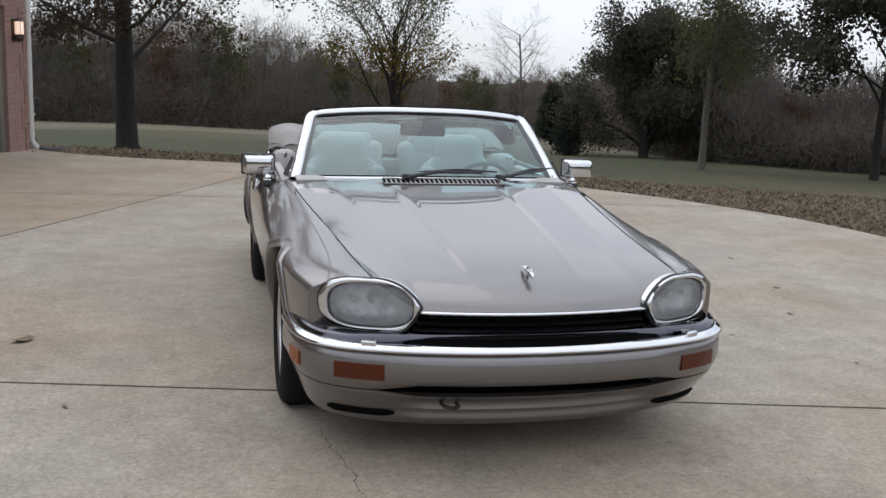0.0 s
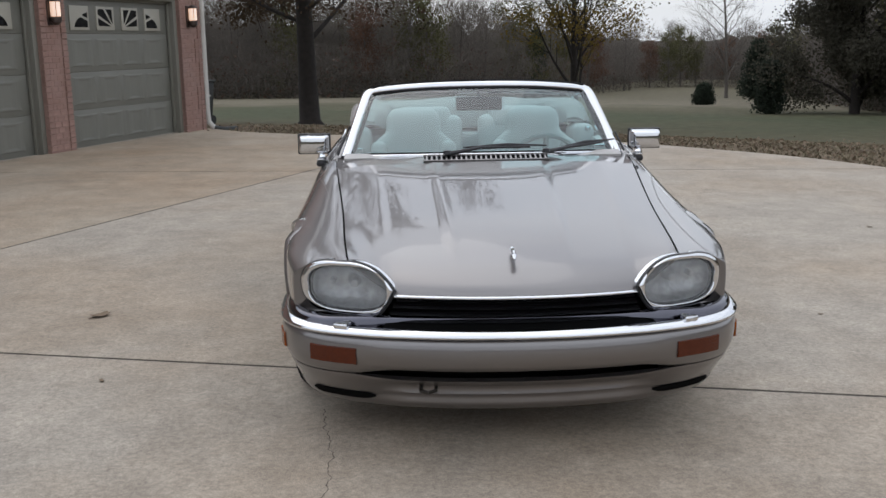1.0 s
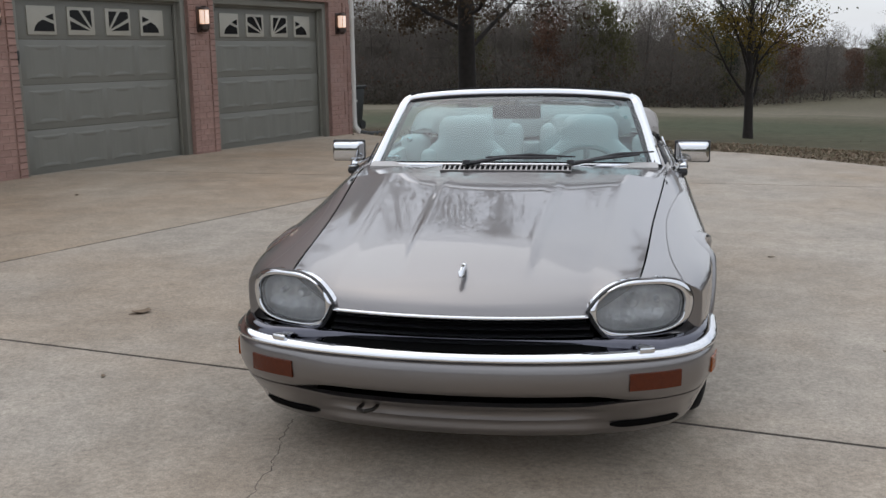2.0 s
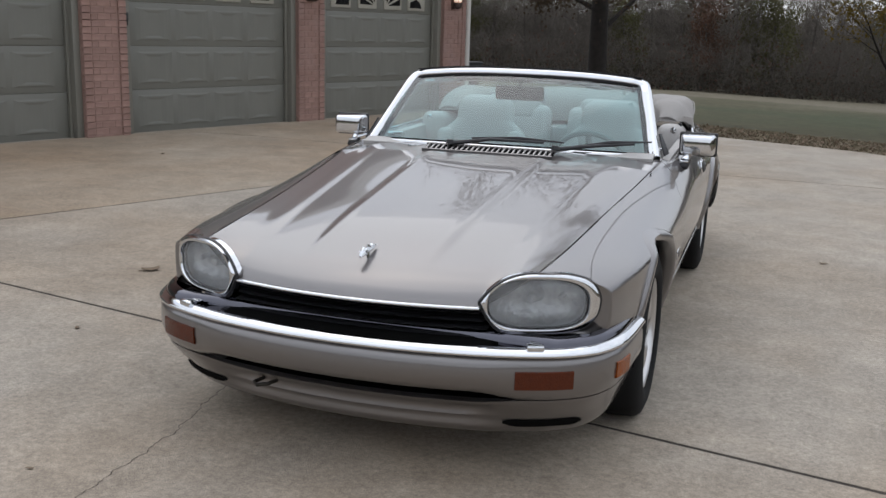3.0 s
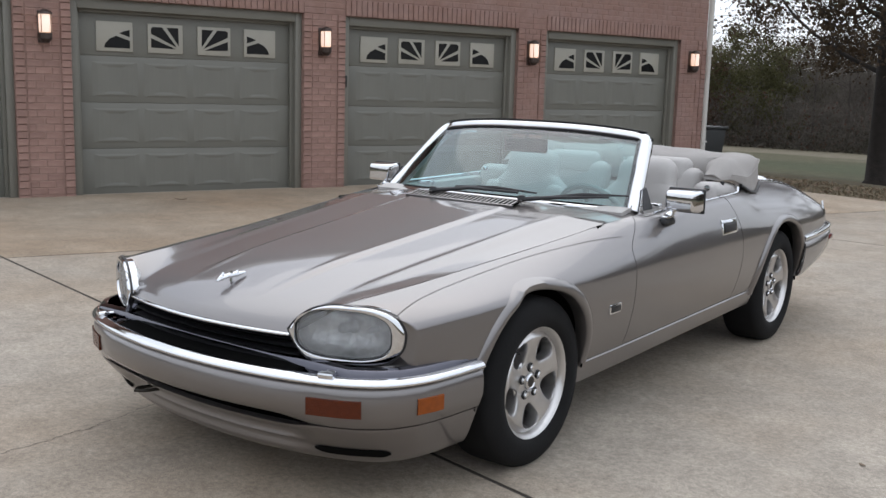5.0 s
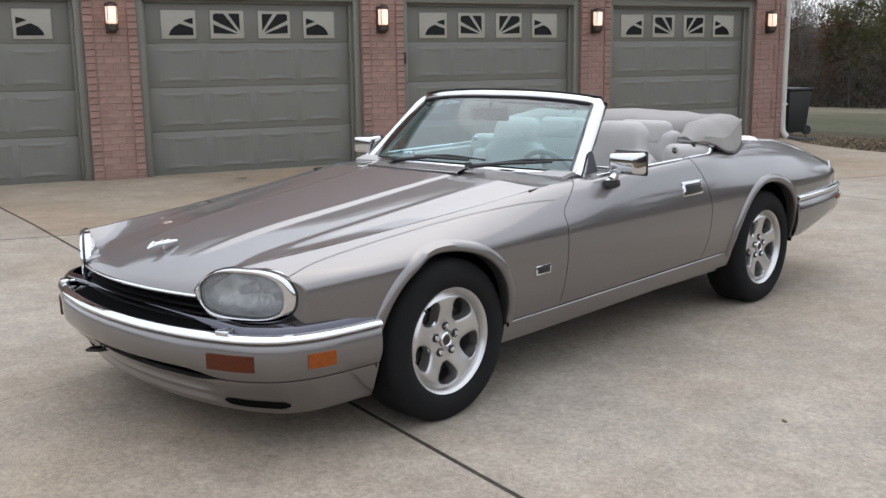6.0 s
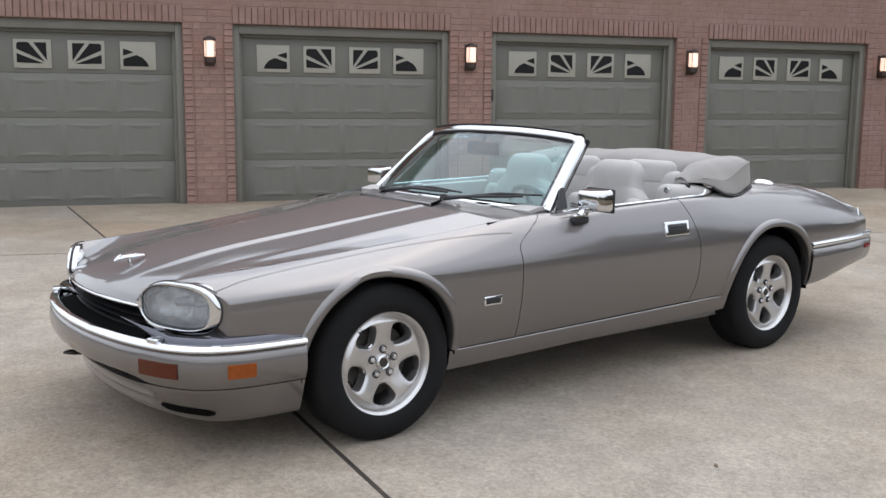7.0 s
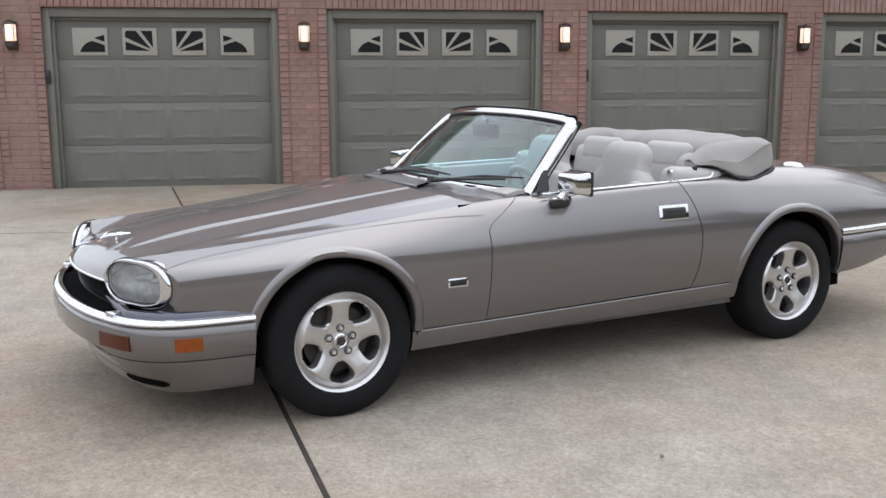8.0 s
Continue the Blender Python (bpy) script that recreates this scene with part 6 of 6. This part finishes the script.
def build_leafy_tree(name, label, x, y, seed, h, r, leaf, per, size, reach, first=0.3, spread=(0.9, 0.7, 0.7), bark=None, kids=(13, 6, 4), cloud=0.3):
    rng = np.random.default_rng(seed)
    tree = thing(name, label, "tree", Matrix.Translation((x, y, ground_at(x, y))))
    limbs, tips = grow(rng, h, r, 3, spread, up=0.18, reach=reach, first=first, kids=kids)
    limb_mesh("trunk", limbs, bark or BARK, tree)
    if per:
        leaf_cloud("crown", tips, size, leaf, tree, rng, per=per, spread=cloud)
    return tree


def build_cedar(x, y, seed, h, w):
    rng = np.random.default_rng(seed)
    tree = thing("cedar", "dense dark evergreen cedar", "tree", Matrix.Translation((x, y, ground_at(x, y))), group="evergreens at the wood's edge")
    limbs = [([Vector((0, 0, -0.1)), Vector((0, 0, h * 0.5)), Vector((0, 0, h))], [0.12, 0.07, 0.01], 6)]
    tips = []
    for k in range(170):
        f = rng.uniform(0.03, 1) ** 0.9
        a = rng.uniform(0, 2 * math.pi)
        reach = w * (1 - f) ** 0.75 * rng.uniform(0.7, 1.1) + 0.1
        base = Vector((0, 0, h * f * 0.97))
        tip = base + Vector((math.cos(a) * reach, math.sin(a) * reach, 0.35 * reach))
        limbs.append(([base, base.lerp(tip, 0.5), tip], [0.025, 0.015, 0.006], 3))
        tips += [base.lerp(tip, q) for q in (0.35, 0.6, 0.8, 1.0)]
    limb_mesh("trunk", limbs, BARK, tree)
    leaf_cloud("foliage", tips, 0.17, CEDAR_LEAF, tree, rng, per=18, spread=0.15, slim=0.5, rise=0.6)


def wood_template(kind, seed):
    rng = np.random.default_rng(seed)
    tree = thing("woodland_tree", {"bare": "bare grey-brown woodland tree", "rust": "woodland tree with rusty leaves", "olive": "woodland tree with dull olive leaves"}[kind], "tree", group="trees of the far wood")
    h = rng.uniform(7.5, 10.0)
    limbs, tips = grow(rng, h, 0.17, 3, (0.75, 0.6, 0.6), up=0.25, reach=3.3, first=0.15, kids=(12, 5, 2), flare_base=1.2, trunk_seg=6)
    limb_mesh("trunk", limbs, GREY_BARK, tree)
    if kind == "bare":
        leaf_cloud("crown", tips, 1.0, TWIG, tree, rng, per=4, spread=0.35, slim=0.035, rise=0.9)
    else:
        leaf_cloud("crown", tips, 0.2, RUST_LEAF if kind == "rust" else OLIVE_LEAF, tree, rng, per=6, spread=0.45)
    return tree


def polar(az, r):
    """A place at an azimuth (degrees to the right of +y) and distance from the car's nose."""
    return r * math.sin(radians(az)), r * math.cos(radians(az)) - 3.0


WOOD_EDGE = curve_at([(-55, 78), (-30, 76), (-2, 76), (6, 84), (11, 118), (15, 135), (19, 130), (22, 78), (25, 54), (30, 46), (40, 42), (64, 44)])


WOOD_TOP = curve_at([(-52, 1.07), (-8, 1.07), (10, 1.0), (20, 0.95), (29, 0.9), (32, 0.52), (64, 0.5), (76, 0.6), (300, 0.6)])


def build_woods():
    rng = np.random.default_rng(21)
    kinds = ["bare", "bare", "rust", "bare", "olive", "bare"]
    templates = [wood_template(k, 100 + i) for i, k in enumerate(kinds)]
    spots, az = [], -48.0
    # trees beyond 62 degrees are unseen, added for reflections in the car
    while az < 290:
        r = WOOD_EDGE(az) if az < 62 else 52
        for row in range(2):
            spots.append((az + rng.uniform(-0.4, 0.4), r * (1.02 + 0.11 * row + rng.uniform(-0.02, 0.04))))
        az += (95.0 if az < 62 else 160.0) / r * rng.uniform(0.9, 1.3)
    for i, (a, r) in enumerate(spots):
        x, y = polar(a, r)
        k = rng.choice([0, 1, 3, 5, 0, 1, 3, 2, 4, 4] if a > -14 else [0, 1, 3, 5, 4, 4, 4, 2])
        size = rng.uniform(0.50, 0.66) * (1.15 if r > 60 else 0.92) * WOOD_TOP(a)
        m = Matrix.Translation((x, y, ground_at(x, y))) @ Matrix.Rotation(rng.uniform(0, 6.28), 4, "Z") @ Matrix.Diagonal((size, size, size, 1))
        if i < len(templates):
            templates[i].matrix_world = m
        else:
            ob = copy_thing(templates[k], Matrix.Identity(4))
            ob.matrix_world = m

    # undergrowth and the depth of the wood: uncountable brush
    def brush(name, label, mat, count, r0, r1, top, size, slim, seed, rise=0.0):
        g = np.random.default_rng(seed)
        pts = []
        while len(pts) < count:
            a = g.uniform(-52, 64)
            r = WOOD_EDGE(a)
            if g.random() > 60 / r:
                continue
            x, y = polar(a, r * g.uniform(r0, r1))
            crest = WOOD_TOP(a) * top * (0.78 + 0.16 * noise.noise(Vector((a * 0.23, 3.1, seed))) + 0.12 * noise.noise(Vector((a * 0.9, 7.0, seed))))
            pts.append((x, y, ground_at(x, y) + crest * g.uniform(0, 1) ** 1.2))
        ob = leaf_cloud(name, pts, size, mat, None, g, per=3, spread=0.3, slim=slim, rise=rise)
        tagged(ob, label, "undergrowth", kind="stuff")
    brush("undergrowth", "tangled grey-brown undergrowth at the wood's edge", TWIG, 26000, 0.97, 1.05, 4.2, 0.7, 0.05, 31, 1.2)
    brush("dark_undergrowth", "dark evergreen undergrowth under the trees", DARK_LEAF, 16000, 0.98, 1.06, 2.2, 0.17, 0.7, 32)
    brush("wood_depth", "dense bare branches deep in the wood", TWIG, 60000, 1.06, 1.24, 9.4, 0.95, 0.05, 33, 1.6)
    brush("rusty_brush", "rusty autumn brush in the wood", RUST_LEAF, 5000, 0.98, 1.10, 4.6, 0.2, 0.8, 34)
    # the closed mass of the wood, far behind its front trees
    rows = []
    for back, lift in ((0.0, 0.0), (0.4, 0.45), (1.5, 0.8), (4.0, 0.95), (9.0, 1.0), (16.0, 0.9)):
        row = []
        # past 66 degrees the mass is unseen and only closes the horizon in reflections
        for a in np.linspace(-54, 285, 1100):
            r = WOOD_EDGE(a) * 1.26 + back
            x, y = polar(a, r + 1.2 * noise.noise(Vector((a * 1.7, back, 2.0))))
            crest = WOOD_TOP(a) * (7.0 + 1.1 * noise.noise(Vector((a * 0.3, 1.0, 5.0))) + 0.9 * noise.noise(Vector((a * 1.3, 2.0, 5.0))) + 0.7 * noise.noise(Vector((a * 4.1, 4.0, back))))
            row.append((x, y, ground_at(x, y) - 0.2 + crest * lift))
        rows.append(row)
    tagged(sheet("far_wood", rows, FAR_WOOD, outward=(0, 0, 1), angle=80), "dim grey-brown mass of the far wood", "wood", kind="stuff")


def outside_drive(x, y):
    pts = EDGE
    inside = False
    for (x1, y1), (x2, y2) in zip(pts, pts[1:] + pts[:1]):
        if (y1 > y) != (y2 > y) and x < (x2 - x1) * (y - y1) / (y2 - y1) + x1:
            inside = not inside
    return not inside


def build_litter():
    rng = np.random.default_rng(44)
    edge = spline(EDGE[:13], 200)
    leaves, grass = [], []
    for _ in range(3600):
        p = edge[rng.integers(0, 200)]
        out = rng.exponential(2.6) + 0.05
        x, y = p[0] + out * 0.6 + rng.normal(0, 0.3), p[1] + out * 0.8 + rng.normal(0, 0.3)
        if outside_drive(x, y):
            leaves.append((x, y, ground_height(x, y) + 0.012 + 0.02 * rng.random()))
    ob = leaf_cloud("leaf_litter", leaves, 0.045, LITTER, None, rng, per=1, spread=0.004, slim=1.2)
    tagged(ob, "brown fallen leaves on the grass beside the drive", "leaf litter", kind="stuff")
    for _ in range(30000):
        p = edge[rng.integers(0, 200)]
        out = rng.uniform(0.0, 1.0) ** 1.5 * 9
        x, y = p[0] + out * 0.55 + rng.normal(0, 0.5), p[1] + out * 0.8 + rng.normal(0, 0.5)
        if outside_drive(x, y):
            grass.append((x, y, ground_height(x, y)))
    n = len(grass)
    P = np.array(grass)
    a = np.concatenate([rng.normal(0, 0.03, (n, 2)), rng.uniform(0.015, 0.05, (n, 1))], axis=1)
    b = np.concatenate([rng.normal(0, 0.012, (n, 2)), np.zeros((n, 1))], axis=1)
    tri = np.stack([P - b, P + b, P + a], axis=1).reshape(-1, 3)
    ob = link_mesh("grass_tufts", tri.tolist(), np.arange(3 * n).reshape(-1, 3).tolist(), BLADES, smooth=False)
    tagged(ob, "short brown-green grass blades along the drive", "grass", kind="stuff")
    spots = [(-2.04, 0.97, 0.05), (-1.711, -0.066, 0.015), (-6.03, 3.72, 0.06), (-4.73, 5.02, 0.03), (2.9, 2.2, 0.02), (2.2, 0.3, 0.012), (1.6, 3.1, 0.02), (2.5, 1.4, 0.02), (1.8, 0.9, 0.012), (-0.9, -1.3, 0.01), (0.4, -1.7, 0.01), (3.2, 3.4, 0.02)]
    for x, y, s in spots:
        leaf = thing("fallen_leaf", "curled brown leaf lying on the concrete", "leaf", Matrix.Translation((x, y, 0.002 - 0.0145 * x)) @ Matrix.Rotation(x * 7 + y, 4, "Z"), group="leaves on the drive")
        rows = [[(s * u * (1 - 0.5 * abs(v)), s * v, s * (0.25 * u * u + 0.2 * v * v) + 0.002) for u in np.linspace(-0.7, 0.7, 5)] for v in np.linspace(-1, 1, 6)]
        sheet("blade", rows, LITTER, leaf, outward=(0, 0, 1), thick=0.0015)
        bm = bmesh.new()
        tube(bm, [(0, -s, 0.004), (s * 0.1, -1.5 * s, 0.003)], 0.0015, 4)
        part("stalk", bm, LITTER, leaf)


def build_trees():
    build_oak()
    build_young_tree()
    build_leafy_tree("lawn_tree", "slender lawn tree with grey trunk and thin dark crown", 17.0, 29.9, 61, 7.5, 0.14, OLIVE_LEAF, 5, 0.10, 2.4, first=0.34, spread=(0.6, 0.6, 0.6), bark=GREY_BARK)
    build_leafy_tree("lawn_tree", "lawn tree with dark crown of late leaves", 21.2, 25.5, 62, 6.5, 0.16, DARK_LEAF, 26, 0.13, 4.2, first=0.40)
    build_leafy_tree("broad_tree", "broad dark-leaved tree at the wood's edge", 19.8, 41.2, 63, 5.6, 0.24, DARK_LEAF, 34, 0.125, 3.1, first=0.10, cloud=0.38)
    build_leafy_tree("broad_tree", "broad dark-leaved tree at the wood's edge", 24.6, 42.0, 64, 5.8, 0.2, DARK_LEAF, 14, 0.12, 2.6, first=0.14, cloud=0.38)
    build_leafy_tree("bare_tree", "tall bare pale-grey tree", 26.5, 82.0, 65, 9.5, 0.16, TWIG, 0, 0.14, 4.6, first=0.25, bark=GREY_BARK, kids=(20, 9, 6))
    for x, y, seed, h, w in ((17.65, 58.1, 71, 1.1, 0.4), (22.3, 62.0, 72, 4.2, 1.3), (10.5, 88.0, 73, 6.2, 1.6), (15.9, 41.5, 74, 2.3, 0.45)):
        build_cedar(x, y, seed, h, w)


def build_crack():
    """A fine wandering crack in the concrete in front of the car."""
    rng = np.random.default_rng(9)
    line = spline([(-0.60, -1.75), (-0.63, -1.4), (-0.64, -1.25), (-0.655, -0.96), (-0.70, -0.61), (-0.725, -0.42)], 90)
    rows, drift = [], 0.0
    for k, (x, y) in enumerate(line):
        drift = 0.8 * drift + rng.normal(0, 0.006)
        w = 0.0008 + 0.0016 * rng.random()
        z = 0.0015 - 0.0145 * x
        rows.append([(x + drift - w, y, z), (x + drift + w, y, z)])
    tagged(sheet("crack", rows, CRACK_DIRT, outward=(0, 0, 1)), "fine dark crack in the concrete drive", "crack", kind="structure")


build_ground()
build_drive()
build_garage()
build_car()
build_trees()
build_woods()
build_litter()
build_crack()


# ---- bricks, last because they are many ----
def brick_mesh(w, h, d, name):
    """One brick with eased front edges, its face towards -v."""
    e = 0.005
    front = [(-w / 2 + e, 0, -h / 2 + e), (w / 2 - e, 0, -h / 2 + e), (w / 2 - e, 0, h / 2 - e), (-w / 2 + e, 0, h / 2 - e)]
    rim = [(-w / 2, e, -h / 2), (w / 2, e, -h / 2), (w / 2, e, h / 2), (-w / 2, e, h / 2)]
    back = [(x, d, z) for x, _, z in rim]
    verts = front + rim + back
    faces = [(0, 1, 2, 3)] + [(k + 4, (k + 1) % 4 + 4, (k + 1) % 4, k) for k in range(4)] + [(k + 8, (k + 1) % 4 + 8, (k + 1) % 4 + 4, k + 4) for k in range(4)]
    me = bpy.data.meshes.new(name)
    me.from_pydata(verts, [], faces)
    me.materials.append(BRICK)
    return me, verts, faces


def lay_bricks():
    wall = bpy.data.objects["wall_garage"]
    rng = np.random.default_rng(12)
    course, h = 0.0767, 0.067
    kinds = {}
    loose_v, loose_f = [], []
    count = 0

    def lay(u, z, w, v, single, hh=h):
        nonlocal count
        key = (round(w, 3), hh)
        if key not in kinds:
            kinds[key] = brick_mesh(w, hh, 0.045, "brick")
        me, verts, faces = kinds[key]
        v += rng.normal(0, 0.0015)
        if single and count < 300:
            ob = new("brick", me)
            ob.parent = wall
            ob.location = (u, v, z)
            ob.rotation_euler = (rng.normal(0, 0.006), rng.normal(0, 0.006), 0)
            count += 1
        else:
            n = len(loose_v)
            loose_v.extend((x + u, y + v, zz + z) for x, y, zz in verts)
            loose_f.extend(tuple(i + n for i in f) for f in faces)
    edges = [WALL_L] + [e for c in DOORS for e in (c - HALF_OPEN, c + HALF_OPEN)] + [WALL_R]
    for p, (a, b) in enumerate(zip(edges[::2], edges[1::2])):
        single = p in (1, 2, 3)
        for r in range(29):
            z = 0.055 + course * r
            lay(a + 0.0525, z, 0.105, -0.022, single)
            lay(b - 0.0525, z, 0.105, -0.022, single)
            u0, u1 = a + 0.117, b - 0.117
            cuts = [u0, (u0 + u1) / 2, u1] if r % 2 else [u0, u0 + (u1 - u0) / 4, u1 - (u1 - u0) / 4, u1]
            for q0, q1 in zip(cuts, cuts[1:]):
                lay((q0 + q1) / 2, z, q1 - q0 - 0.01, -0.006, single)
    # upright bricks over the openings, then running courses to the eaves
    for c in DOORS:
        n = 36
        for k in range(n):
            lay(c - HALF_OPEN + 2 * HALF_OPEN * (k + 0.5) / n, OPEN_H + 0.103, 2 * HALF_OPEN / n - 0.009, -0.022, False, 0.2)
    for r in range(40):
        z = OPEN_H + 0.25 + course * r
        if z > WALL_H - 0.1:
            break
        n = 67
        for k in range(n):
            u = WALL_L + (WALL_R - WALL_L) * (k + 0.5 * (r % 2)) / n + 0.1
            lay(min(u, WALL_R - 0.1), z, 0.199, -0.004, False)
    for (a, b) in zip(edges[::2], edges[1::2]):
        for r in range(3):
            z = OPEN_H + 0.04 + course * r
            for q in (0.25, 0.75):
                lay(a + (b - a) * q, z, (b - a) / 2 - 0.01, -0.006, False)
    # toothed corner blocks at both ends of the front
    for u, s in ((WALL_R, -1), (WALL_L, 1)):
        for r in range(29):
            if (r // 5) % 2:
                lay(u + s * 0.16, 0.055 + course * r, 0.09, -0.022, False)
    ob = link_mesh("brickwork", loose_v, loose_f, BRICK, wall, smooth=False)
    tagged(ob, kind="stuff")
    # bricks on the return wall at the corner
    vs, fs = [], []
    for r in range(70):
        for k in range(18):
            v = 0.05 + 0.21 * (k + 0.5 * (r % 2)) + 0.1
            z = -0.1 + course * r
            n = len(vs)
            e = 0.006
            vs += [(WALL_R + e, v - 0.1, z - h / 2), (WALL_R + e, v + 0.1, z - h / 2), (WALL_R + e, v + 0.1, z + h / 2), (WALL_R + e, v - 0.1, z + h / 2)]
            vs += [(WALL_R - 0.02, v - 0.1, z - h / 2), (WALL_R - 0.02, v + 0.1, z - h / 2), (WALL_R - 0.02, v + 0.1, z + h / 2), (WALL_R - 0.02, v - 0.1, z + h / 2)]
            fs += [(n, n + 1, n + 2, n + 3)] + [(n + j, n + 4 + j, n + 4 + (j + 1) % 4, n + (j + 1) % 4) for j in range(4)]
    tagged(link_mesh("return_brickwork", vs, fs, BRICK, wall, smooth=False), kind="stuff")


lay_bricks()
